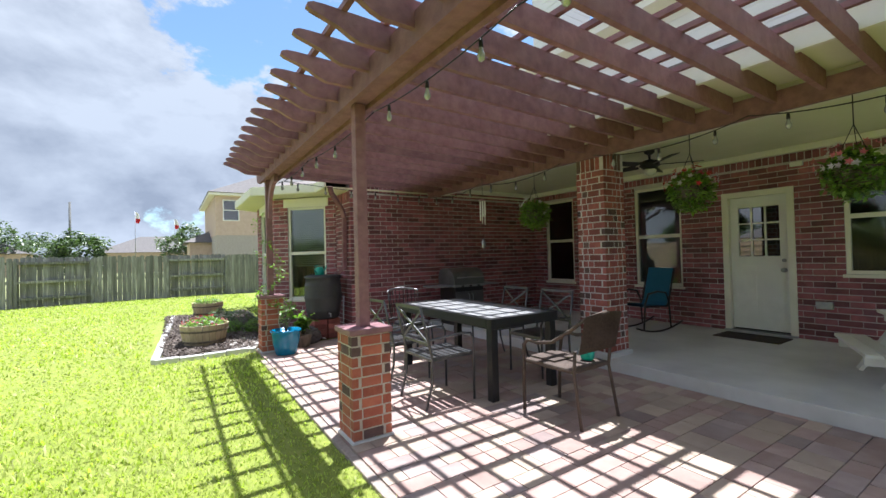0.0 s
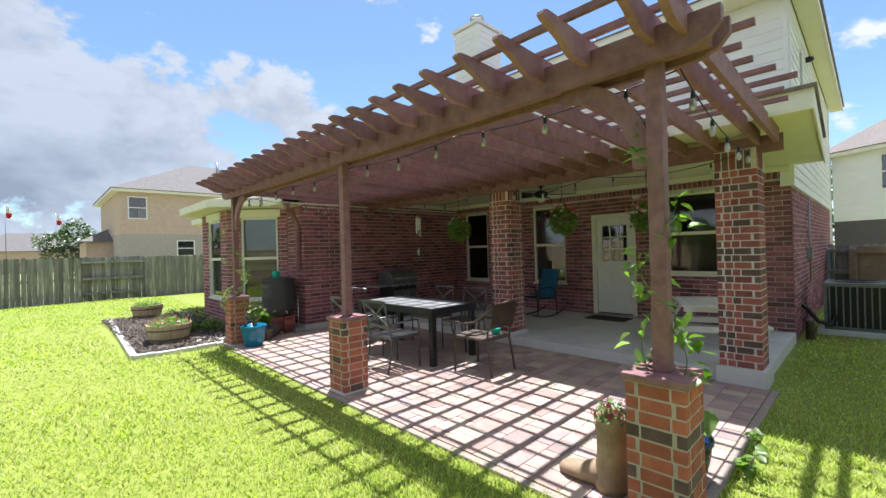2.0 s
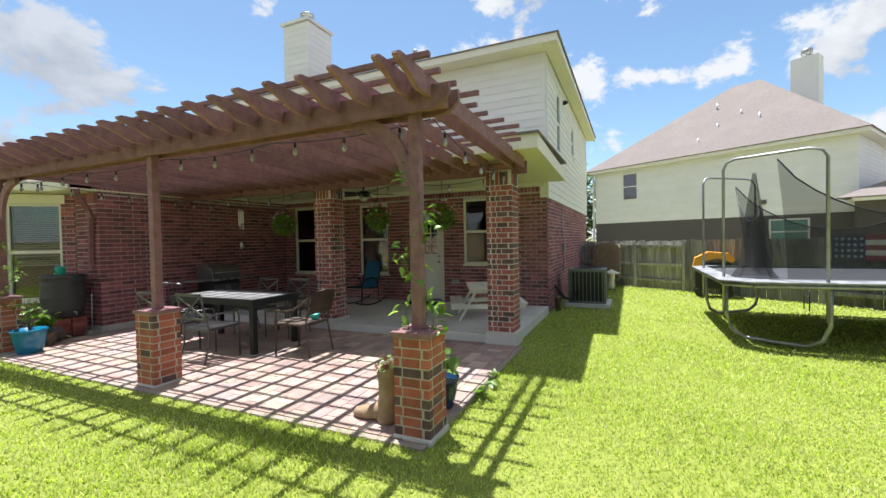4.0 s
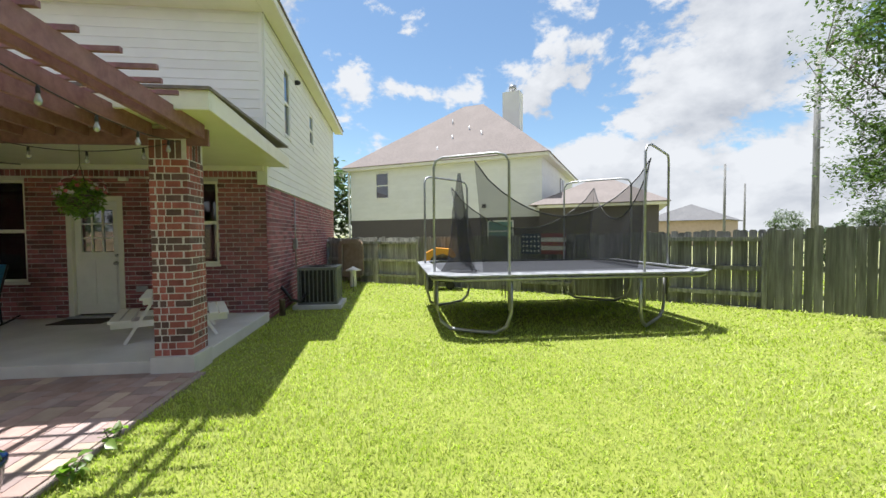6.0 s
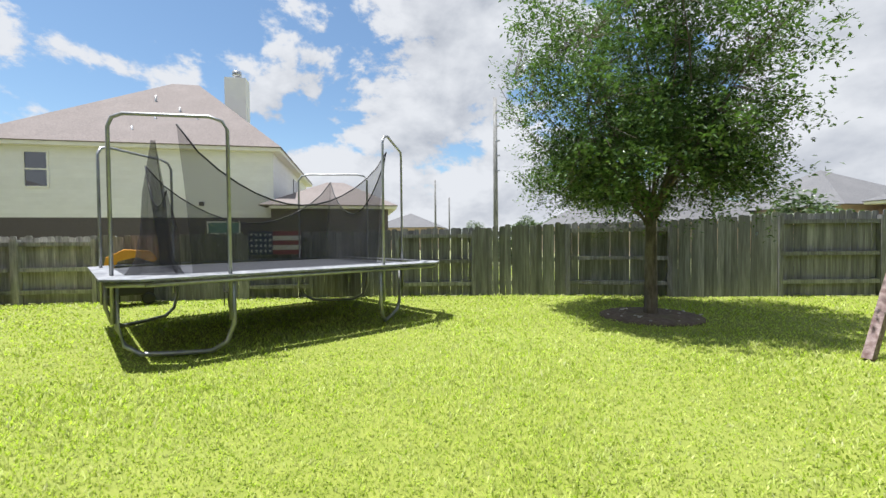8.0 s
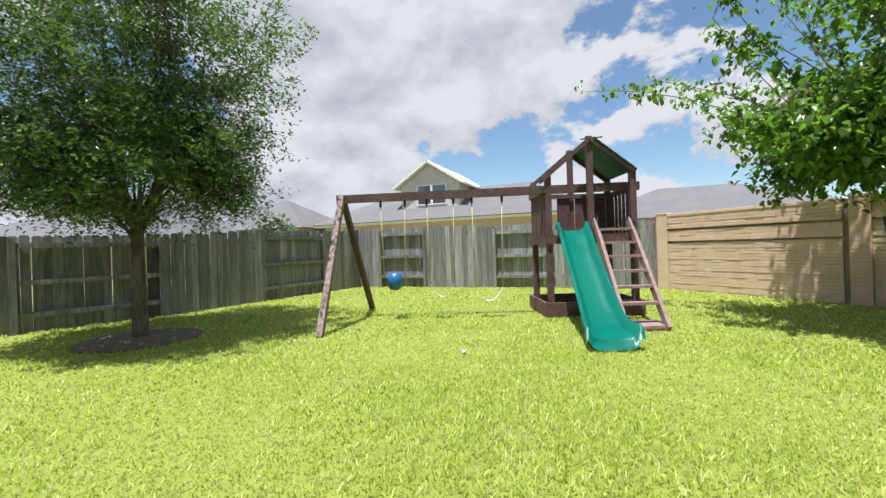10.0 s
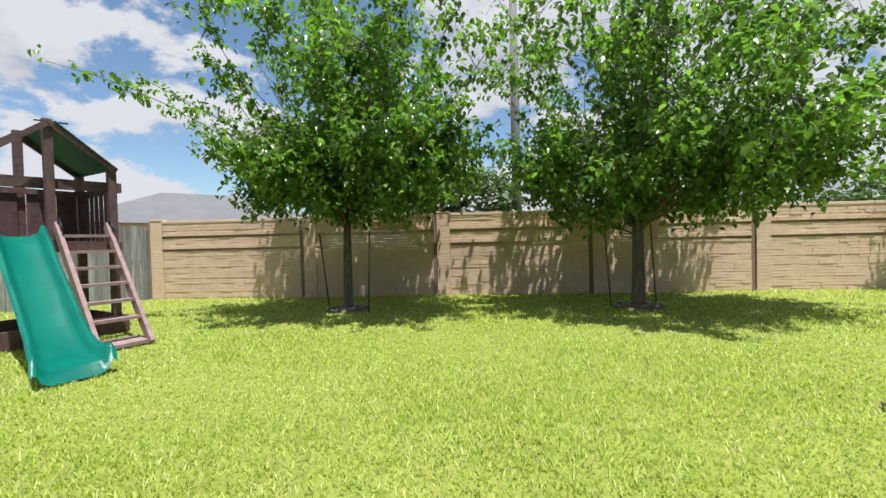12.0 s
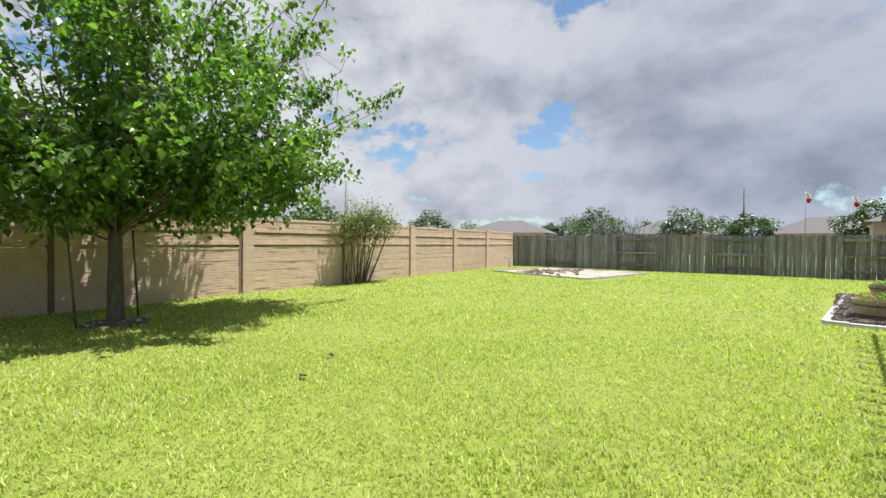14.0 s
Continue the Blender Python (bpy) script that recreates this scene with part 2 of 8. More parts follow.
M = {
    "soil": mat("open_ground", (0.19, 0.205, 0.085), (0.26, 0.27, 0.12), 3.0, 0.9, bump=0.8, bscale=90, c=(0.30, 0.30, 0.15), cscale=0.35, cmix=0.6),
    "turf": mat("lawn_turf", (0.17, 0.215, 0.024), (0.245, 0.28, 0.045), 9.0, 0.9, bump=0.8, bscale=90, c=(0.27, 0.31, 0.07), cscale=0.35, cmix=0.4),
    "grass": lawn_mat(),
    "brick_red": mat("brick_red", (0.25, 0.075, 0.065), (0.34, 0.11, 0.092), 9, 0.85, bump=0.5, bscale=45, c=(0.13, 0.05, 0.05), cscale=3, rnd=0.32),
    "brick_orange": mat("brick_orange", (0.36, 0.095, 0.058), (0.45, 0.145, 0.09), 9, 0.85, bump=0.5, bscale=45, c=(0.22, 0.07, 0.05), cscale=3, rnd=0.2),
    "brick_dark": mat("brick_dark", (0.092, 0.055, 0.052), (0.14, 0.08, 0.074), 9, 0.85, bump=0.5, bscale=45, rnd=0.25),
    "brick_wall": mat("brick_wall", (0.225, 0.072, 0.086), (0.325, 0.115, 0.132), 9, 0.85, bump=0.5, bscale=45, c=(0.125, 0.068, 0.082), cscale=2.5, cmix=0.7, rnd=0.48, island=True),
    "mortar": mat("mortar", (0.54, 0.50, 0.49), (0.65, 0.61, 0.60), 12, 0.95, bump=0.6, bscale=120, c=(0.36, 0.33, 0.33), cscale=1.1, cmix=0.7),
    "pillar_mortar": mat("pillar_mortar", (0.43, 0.37, 0.32), (0.54, 0.47, 0.41), 12, 0.95, bump=0.6, bscale=120),
    "concrete": mat("porch_concrete", (0.58, 0.57, 0.56), (0.66, 0.65, 0.64), 2.5, 0.5, bump=0.25, bscale=140, c=(0.33, 0.31, 0.3), cscale=0.9),
    "paver": mat("patio_paver", (0.345, 0.235, 0.205), (0.42, 0.305, 0.265), 5, 0.88, bump=0.5, bscale=70, c=(0.27, 0.16, 0.135), cscale=1.3, cmix=0.5, rnd=0.16),
    "sand_joint": mat("joint_sand", (0.29, 0.235, 0.205), (0.37, 0.305, 0.265), 30, 0.95, bump=0.5, bscale=200),
    "stain": mat("stained_timber", (0.19, 0.085, 0.098), (0.275, 0.135, 0.148), 4, 0.6, bump=0.5, bscale=22, c=(0.34, 0.20, 0.195), cscale=1.4, cmix=0.35, stretch=(3, 3, 3), rnd=0.15),
    "cream": mat("cream_paint", (0.72, 0.70, 0.52), (0.76, 0.74, 0.57), 2.5, 0.55, bump=0.12, bscale=60, c=(0.66, 0.63, 0.46), cscale=0.6),
    "cream_trim": mat("cream_trim", (0.73, 0.70, 0.60), (0.78, 0.75, 0.66), 4, 0.5, bump=0.1, bscale=40),
    "siding": mat("white_siding", (0.75, 0.745, 0.735), (0.80, 0.795, 0.785), 1.5, 0.6, bump=0.2, bscale=50, c=(0.70, 0.685, 0.665), cscale=0.5, rnd=0.02),
    "white": mat("white_paint", (0.74, 0.73, 0.70), (0.82, 0.81, 0.78), 5, 0.5, bump=0.15, bscale=50, c=(0.62, 0.6, 0.56), cscale=2.5, cmix=0.35),
    "shingle": mat("roof_shingle", (0.15, 0.128, 0.12), (0.22, 0.19, 0.178), 14, 0.92, bump=0.7, bscale=40, c=(0.25, 0.218, 0.205), cscale=0.7),
    "shingle_far": mat("roof_shingle_far", (0.115, 0.106, 0.104), (0.165, 0.152, 0.15), 6, 0.92, bump=0.5, bscale=20),
    "shingle_grey": mat("roof_shingle_grey", (0.105, 0.105, 0.11), (0.16, 0.16, 0.165), 14, 0.92, bump=0.7, bscale=40, c=(0.19, 0.188, 0.19), cscale=0.6),
    "fence": mat("weathered_cedar", (0.150, 0.150, 0.147), (0.30, 0.30, 0.292), 7, 0.92, bump=0.8, bscale=30, c=(0.088, 0.088, 0.085), cscale=1.3, cmix=0.75, stretch=(4, 4, 0.45), rnd=0.28),
    "fence_pale": mat("bleached_cedar", (0.34, 0.335, 0.31), (0.58, 0.57, 0.53), 7, 0.92, bump=0.7, bscale=30, c=(0.14, 0.14, 0.115), cscale=1.6, cmix=0.7, stretch=(4, 4, 0.45), rnd=0.2),
    "tanwall": mat("tan_precast", (0.61, 0.43, 0.31), (0.70, 0.52, 0.385), 5, 0.9, bump=0.7, bscale=26, c=(0.52, 0.365, 0.26), cscale=0.7, rnd=0.06),
    "glass": glass_mat("window_glass"),
    "black": plain("black_metal", (0.022, 0.022, 0.025), 0.38, 0.3),
    "steel": mat("galvanised_steel", (0.29, 0.30, 0.315), (0.40, 0.41, 0.425), 8, 0.45, 0.7, 0.1, 60, c=(0.32, 0.3, 0.28), cscale=3),
    "bark": mat("tree_bark", (0.085, 0.068, 0.05), (0.19, 0.155, 0.12), 9, 0.95, bump=1.0, bscale=22, stretch=(2, 2, 0.5)),
    "leaf_oak": leaf_mat("oak_leaf", (0.050, 0.094, 0.038), (0.16, 0.222, 0.10), 0.2, 0.24),
    "leaf_mul": leaf_mat("mulberry_leaf", (0.060, 0.122, 0.030), (0.178, 0.262, 0.065), 0.44, 0.26),
    "chair_metal": plain("dark_chair_metal", (0.11, 0.11, 0.114), 0.32, 0.5),
    "leaf_far": leaf_mat("far_leaf", (0.058, 0.092, 0.042), (0.105, 0.14, 0.07), 0.2),
    "leaf_vine": leaf_mat("vine_leaf", (0.09, 0.175, 0.03), (0.21, 0.30, 0.065), 0.4),
    "petal_red": plain("red_petal", (0.62, 0.05, 0.06), 0.5),
    "petal_white": plain("white_petal", (0.82, 0.78, 0.78), 0.5),
    "petal_pink": plain("pink_petal", (0.75, 0.22, 0.27), 0.5),
    "green_plastic": mat("green_plastic", (0.0, 0.225, 0.165), (0.0, 0.265, 0.20), 3, 0.33, bump=0.08, bscale=30, c=(0.02, 0.28, 0.2), cscale=1.2),
    "blue_plastic": plain("blue_plastic", (0.015, 0.13, 0.33), 0.35),
    "teal_plastic": plain("teal_plastic", (0.02, 0.42, 0.33), 0.4),
    "navy_glaze": mat("navy_glaze", (0.006, 0.022, 0.075), (0.012, 0.04, 0.12), 5, 0.2, bump=0.15, bscale=14),
    "blue_glaze": mat("blue_glaze", (0.005, 0.15, 0.30), (0.01, 0.21, 0.38), 5, 0.18, bump=0.15, bscale=14, c=(0.01, 0.12, 0.19), cscale=3),
    "barrel_wood": mat("barrel_plastic", (0.34, 0.27, 0.17), (0.44, 0.36, 0.23), 8, 0.65, bump=0.5, bscale=20, stretch=(4, 4, 0.6)),
    "rain_black": plain("rain_barrel_black", (0.045, 0.048, 0.05), 0.55),
    "mulch": mat("mulch", (0.085, 0.065, 0.055), (0.21, 0.17, 0.145), 40, 0.95, bump=1.0, bscale=60, rnd=0.3, island=True),
    "stone": mat("river_stone", (0.42, 0.38, 0.34), (0.58, 0.54, 0.5), 12, 0.85, bump=0.4, bscale=40, rnd=0.25, island=True),
    "ring_soil": mat("bare_soil", (0.095, 0.065, 0.048), (0.19, 0.14, 0.105), 14, 0.95, bump=0.9, bscale=60, c=(0.14, 0.13, 0.05), cscale=3.2, cmix=0.6),
    "sand": mat("play_sand", (0.36, 0.29, 0.22), (0.47, 0.385, 0.30), 6, 0.95, bump=0.7, bscale=30, c=(0.20, 0.175, 0.12), cscale=1.3, cmix=0.75),
    "tanhouse": mat("tan_stucco", (0.50, 0.37, 0.30), (0.56, 0.43, 0.35), 3, 0.9, bump=0.3, bscale=60),
    "h2brick": mat("grey_brick", (0.065, 0.056, 0.058), (0.145, 0.125, 0.122), 30, 0.9, bump=0.5, bscale=60, stretch=(1, 1, 4)),
    "h3brick": mat("tan_brick", (0.30, 0.26, 0.24), (0.50, 0.45, 0.41), 9, 0.9, bump=0.5, bscale=60, stretch=(1, 1, 3)),
}


# ---------- building helpers ----------
rng = random.Random(11)


def box(bm, x0, x1, y0, y1, z0, z1):
    vs = [bm.verts.new((x, y, z)) for z in (z0, z1) for y in (y0, y1) for x in (x0, x1)]
    for f in ((0, 2, 3, 1), (4, 5, 7, 6), (0, 1, 5, 4), (2, 6, 7, 3), (0, 4, 6, 2), (1, 3, 7, 5)):
        bm.faces.new([vs[i] for i in f])
    return vs


def boxm(bm, m, sx, sy, sz):
    """A box of size sx, sy, sz centred on the pose m."""
    vs = box(bm, -sx / 2, sx / 2, -sy / 2, sy / 2, -sz / 2, sz / 2)
    for v in vs:
        v.co = m @ v.co
    return vs


def beam(bm, a, b, w, h, up=(0, 0, 1)):
    """A bar of section w x h from a to b."""
    a, b = Vector(a), Vector(b)
    d = (b - a).normalized()
    side = d.cross(Vector(up))
    if side.length < 1e-4:
        side = d.cross(Vector((0, 1, 0)))
    side.normalize()
    top = side.cross(d)
    vs = [bm.verts.new(p + side * s * w / 2 + top * t * h / 2) for p in (a, b) for t in (-1, 1) for s in (-1, 1)]
    for f in ((0, 2, 3, 1), (4, 5, 7, 6), (0, 1, 5, 4), (2, 6, 7, 3), (0, 4, 6, 2), (1, 3, 7, 5)):
        bm.faces.new([vs[i] for i in f])
    return vs


def tube(bm, pts, r, n=8, r2=None, cap=True):
    pts = [Vector(p) for p in pts]
    rings = []
    ref = Vector((0.31, 0.17, 0.93))
    for i, p in enumerate(pts):
        d = (pts[min(i + 1, len(pts) - 1)] - pts[max(i - 1, 0)]).normalized()
        s = d.cross(ref).normalized()
        t = s.cross(d)
        k = i / (len(pts) - 1)
        rr = r if r2 is None else r + (r2 - r) * k
        rings.append([bm.verts.new(p + (s * math.cos(2 * math.pi * j / n) + t * math.sin(2 * math.pi * j / n)) * rr) for j in range(n)])
    for a, b in zip(rings, rings[1:]):
        for j in range(n):
            bm.faces.new((a[j], a[(j + 1) % n], b[(j + 1) % n], b[j])).smooth = True
    if cap:
        bm.faces.new(rings[0][::-1])
        bm.faces.new(rings[-1])


def lathe(bm, prof, n=24, at=(0, 0, 0)):
    rings = [[bm.verts.new((at[0] + r * math.cos(2 * math.pi * j / n), at[1] + r * math.sin(2 * math.pi * j / n), at[2] + z)) for j in range(n)] for r, z in prof]
    for a, b in zip(rings, rings[1:]):
        for j in range(n):
            bm.faces.new((a[j], a[(j + 1) % n], b[(j + 1) % n], b[j])).smooth = True
    bm.faces.new(rings[0][::-1])
    bm.faces.new(rings[-1])


def prism(bm, poly, z0, z1):
    """A plan outline, counter-clockwise, raised from z0 to z1."""
    a = [bm.verts.new((x, y, z0)) for x, y in poly]
    b = [bm.verts.new((x, y, z1)) for x, y in poly]
    n = len(poly)
    bm.faces.new(a[::-1])
    bm.faces.new(b)
    for i in range(n):
        bm.faces.new((a[i], a[(i + 1) % n], b[(i + 1) % n], b[i]))


def slab(bm, pts, thick):
    """A flat polygon of 3D points, given a thickness downwards along its normal."""
    pts = [Vector(p) for p in pts]
    nrm = (pts[1] - pts[0]).cross(pts[2] - pts[0]).normalized()
    a = [bm.verts.new(p) for p in pts]
    b = [bm.verts.new(p - nrm * thick) for p in pts]
    n = len(pts)
    bm.faces.new(a)
    bm.faces.new(b[::-1])
    for i in range(n):
        bm.faces.new((a[i], b[i], b[(i + 1) % n], a[(i + 1) % n]))


def mesh_of(name, bm, material, bevel=0.0):
    if bevel:
        bmesh.ops.bevel(bm, geom=bm.edges[:], offset=bevel, segments=2, affect="EDGES", profile=0.6, clamp_overlap=True)
    bmesh.ops.recalc_face_normals(bm, faces=bm.faces)
    me = bpy.data.meshes.new(name)
    bm.to_mesh(me)
    bm.free()
    me.materials.append(M[material] if isinstance(material, str) else material)
    return me


def part(name, bm, material, parent, label="", bevel=0.0):
    ob = new(name, mesh_of(name, bm, material, bevel))
    if parent is not None:
        ob.parent = parent
    if label:
        ob["label"] = label
    return ob


def thing(name, x, y, z=0.0, rz=0.0, label="", category="", group="", kind=""):
    ob = new(name)
    ob.empty_display_size = 0.1
    ob.matrix_basis = pose(x, y, z, 0, 0, rz)
    return tagged(ob, label, category, group, kind)


def setting(name, bm, material, label, category, bevel=0.0):
    return tagged(part(name, bm, material, None, "", bevel), label, category, "", "structure")


BRICK_L, BRICK_H, JOINT = 0.225, 0.070, 0.012
PENDING = []


def brick_face(p0, u, nrm, length, z0, z1, holes=(), proud=0.006, course=None, seed=1, soldier=0.0):
    """Boxes (centre, length, height) of running-bond bricks on a wall face; holes are (s0, s1, z0, z1)."""
    r = random.Random(seed)
    course = course or BRICK_H + JOINT
    out = []
    k, z = 0, z0
    top = z1 - soldier
    while z < top - 0.03:
        h = min(course - JOINT, top - z - JOINT)
        s = -(BRICK_L + JOINT) / 2 if k % 2 else 0.0
        while s < length:
            a, b = max(0.0, s), min(length, s + BRICK_L)
            spans = [(a, b)]
            for h0, h1, g0, g1 in holes:
                if z + h > g0 + 0.02 and z < g1 - 0.02:
                    spans = [q for x, y in spans for q in ((x, min(y, h0)), (max(x, h1), y)) if q[1] - q[0] > 0.03]
            out += [(x, y, z, z + h) for x, y in spans if y - x > 0.03]
            s += BRICK_L + JOINT
        z += course
        k += 1
    if soldier:
        s = 0.0
        while s < length - 0.03:
            out.append((s, min(length, s + BRICK_H), top + 0.004, z1))
            s += BRICK_H + JOINT
    return out


def wall_bricks(ob, p0, u, nrm, rows, material, proud=0.005, seed=3, pieces=0):
    """Lays bricks on a wall's face: one joined mesh, and the given number of nearest ones as objects of their own."""
    u, nrm, p0 = Vector(u), Vector(nrm), Vector(p0)
    r = random.Random(seed)
    bm = bmesh.new()
    singles = rows[:pieces]
    for a, b, z0, z1 in rows[pieces:]:
        e = proud + r.uniform(-0.0025, 0.0025)
        c = p0 + u * (a + b) / 2 + Vector((0, 0, (z0 + z1) / 2)) + nrm * (e / 2 - 0.01)
        m = Matrix.Translation(c) @ Matrix((u, nrm, (0, 0, 1))).transposed().to_4x4()
        boxm(bm, m, b - a, e + 0.02, z1 - z0)
    if rows[pieces:]:
        w = part("brickwork", bm, material, ob)
        w["kind"] = "stuff"
    if singles:
        PENDING.append((ob, p0, u, nrm, singles, material, proud, seed))


def wall_with_holes(bm, p0, u, nrm, length, z0, z1, thick, holes):
    """A wall of given thickness behind a face, with openings cut through it."""
    u, nrm, p0 = Vector(u), Vector(nrm), Vector(p0)
    turn = Matrix((u, nrm, (0, 0, 1))).transposed().to_4x4()
    cuts = sorted({0.0, length, *[h for q in holes for h in q[:2] if 0 < h < length]})
    for a, b in zip(cuts, cuts[1:]):
        spans = [(z0, z1)]
        for h0, h1, g0, g1 in holes:
            if a >= h0 - 1e-4 and b <= h1 + 1e-4:
                spans = [q for x, y in spans for q in ((x, min(y, g0)), (max(x, g1), y)) if q[1] - q[0] > 1e-3]
        for c, d in spans:
            boxm(bm, Matrix.Translation(p0 + u * (a + b) / 2 - nrm * thick / 2 + Vector((0, 0, (c + d) / 2))) @ turn, b - a, thick, d - c)


# ---------- ground and lawn ----------
bm = bmesh.new()
bmesh.ops.create_circle(bm, cap_ends=True, radius=900, segments=64)
for v in bm.verts:
    v.co.z = -0.032
tagged(part("ground", bm, "soil", None), "flat dry grassy ground reaching the horizon", "ground", "", "structure")

WALL_A, WALL_D = Vector((-7.982, -12.2, 0)), Vector((-0.19, 1, 0)).normalized()
WALL_S = (0.0, 3.8, 6.95, 10.45, 13.92, 17.25, 20.6, 23.7, 26.8, 30.1)
FENCE_FAR = [(-13.64, 17.6), (-7.4, 18.6), (-2.0, 20.0), (2.6, 20.1), (12.0, 20.1)]
FENCE_DIAG = [(14.3, -0.42), (10.0, -6.6), (6.1, -11.2), (3.2, -13.4), (-0.6, -17.6)]
FENCE_BACK = [(-0.6, -17.6), (-8.0, -12.2)]

# the lawn's turf inside the fences, a little higher than the open ground
bm = bmesh.new()
prism(bm, [(12.0, 20.1), (2.6, 20.1), (-2.0, 20.0), (-7.4, 18.6), (-13.64, 17.6), (-7.982, -12.2), (-0.6, -17.6), (3.2, -13.4), (6.1, -11.2), (10.0, -6.6), (14.3, -0.42)], -0.06, -0.024)
setting("lawn", bm, "turf", "mown green lawn turf inside the fences", "lawn")


def lawn_blades(count, x0, x1, y0, y1, tall, wide, seed, keep):
    """Bent single blades, uneven in height, in one mesh."""
    g = np.random.default_rng(seed)
    x, y = g.uniform(x0, x1, count), g.uniform(y0, y1, count)
    ok = keep(x, y)
    x, y = x[ok], y[ok]
    n = len(x)
    a = g.uniform(0, 2 * np.pi, n)
    patch = 0.75 + 0.35 * np.sin(x * 1.7 + 0.6 * np.sin(y * 1.1)) * np.sin(y * 1.3 + 0.8 * np.sin(x * 0.9))
    h = tall * g.uniform(0.45, 1.15, n) * np.clip(patch, 0.5, 1.2)
    w = wide * g.uniform(0.7, 1.3, n) / 2
    lean = h * g.uniform(0.2, 1.5, n)
    la = a + g.normal(0, 0.6, n) + np.pi / 2
    dx, dy = np.cos(a) * w, np.sin(a) * w
    lx, ly = np.cos(la) * lean, np.sin(la) * lean
    z = np.full(n, -0.022)
    co = np.empty((n, 5, 3), np.float32)
    for k, (px, py, pz) in enumerate(((x - dx, y - dy, z), (x + dx, y + dy, z), (x + dx * 0.8 + lx * 0.45, y + dy * 0.8 + ly * 0.45, z + h * 0.65), (x - dx * 0.8 + lx * 0.45, y - dy * 0.8 + ly * 0.45, z + h * 0.65), (x + lx, y + ly, z + h))):
        co[:, k, 0], co[:, k, 1], co[:, k, 2] = px, py, pz
    base = np.arange(n, dtype=np.int32)[:, None] * 5
    quads, tris = base + np.array([0, 1, 2, 3], np.int32), base + np.array([3, 2, 4], np.int32)
    loops = np.concatenate([quads, tris], axis=1).ravel()
    me = bpy.data.meshes.new("lawn_grass")
    me.vertices.add(n * 5)
    me.vertices.foreach_set("co", co.ravel())
    me.loops.add(n * 7)
    me.loops.foreach_set("vertex_index", loops)
    me.polygons.add(n * 2)
    starts = (np.arange(n)[:, None] * 7 + np.array([0, 4])).ravel().astype(np.int32)
    me.polygons.foreach_set("loop_start", starts)
    me.update(calc_edges=True)
    me.materials.append(M["grass"])
    return tagged(new("lawn_grass", me), "bright green mown lawn grass", "grass", "", "stuff")


def on_lawn(x, y):
    patio = (x > 1.22) & (y > -0.5) & (y < 7.0)
    bed = (x > -0.2) & (y > 6.95) & (y < 12.05)
    house = ((x > 4.3) & (y > -0.42)) | ((x > 2.6) & (y > 6.9))
    sandpit = (x > -11.3) & (x < -6.15) & (y > 12.75 - 0.177 * (x + 11.35)) & (y < 16.8)
    beyond = (x < -10.25 - 0.19 * y) | (y > 20.3)
    rings = np.zeros_like(x, bool)
    for tx, ty, tr_ in ((3.02, -10.3, 0.8), (-7.1, -6.5, 0.38), (-8.0, -1.28, 0.42)):
        rings |= (x - tx) ** 2 + (y - ty) ** 2 < tr_ ** 2
    return ~(patio | bed | house | sandpit | beyond | rings)


def ring(r0, r1):
    def keep(x, y):
        g = np.random.default_rng(int(r1 * 10))
        d = np.hypot(x + 0.4, y + 2.3)
        return on_lawn(x, y) & (d < r1 + g.uniform(-1.6, 1.6, len(x))) & (d >= (r0 + g.uniform(-1.6, 1.6, len(x)) if r0 else 0))

    return keep


lawn_blades(500000, -7.0, 6.2, -8.9, 4.3, 0.042, 0.0085, 1, ring(0, 5.0))
lawn_blades(350000, -11, 10.2, -12.9, 8.3, 0.046, 0.014, 2, ring(5.0, 9.0))
lawn_blades(260000, -14, 15, -18, 20.3, 0.050, 0.026, 3, ring(9.0, 30))

# ---------- precast boundary wall ----------
for i, (s0, s1) in enumerate(zip(WALL_S, WALL_S[1:])):
    a, b = WALL_A + WALL_D * s0, WALL_A + WALL_D * s1
    L = s1 - s0
    wall = thing(f"wall_west_{i + 1}", a.x, a.y, 0, math.degrees(math.atan2(WALL_D.y, WALL_D.x)), "tan precast wall panel in a brick pattern with two grooves", "wall", "precast wall panels", "structure")
    r = random.Random(40 + i)
    # the lawn lies on the panel's right hand (local -y)
    bm = bmesh.new()
    z, k = -0.05, 0
    while z < 1.80:
        band = 1.11 < z < 1.17 or 1.42 < z < 1.47
        lip = 1.17 <= z < 1.21 or 1.47 <= z < 1.52
        h = 0.048 if band else 0.066
        dep = -0.02 if band else 0.102 if lip else 0.08 + r.uniform(-0.004, 0.004)
        x = 0.34
        while x < L - 0.06:
            w = min(r.uniform(0.24, 0.44), L - 0.05 - x)
            d = dep + (0 if band else r.uniform(-0.004, 0.004))
            box(bm, x, x + w - 0.004, -d, 0.06, z, z + h - 0.004)
            x += w
        z += h
        k += 1
    part("panel", bm, "tanwall", wall)
    bm = bmesh.new()
    z = -0.05
    while z < 1.84:
        box(bm, 0.04, 0.335, -0.105 - r.uniform(0, 0.004), 0.07, z, z + 0.068)
        z += 0.0715
    part("pilaster", bm, "tanwall", wall)
    bm = bmesh.new()
    box(bm, 0.34, L - 0.05, -0.092, 0.075, 1.805, 1.868)
    box(bm, 0.03, 0.337, -0.118, 0.085, 1.872, 1.905)
    part("coping", bm, "tanwall", wall, "", 0.006)
    bm = bmesh.new()
    box(bm, -0.045, 0.035, -0.075, 0.06, -0.05, 1.84)
    part("joint_post", bm, mat(f"joint_{i}", (0.19, 0.13, 0.1), (0.27, 0.19, 0.15), 8, 0.9, bump=0.5, bscale=40) if i == 0 else bpy.data.materials["joint_0"], wall)


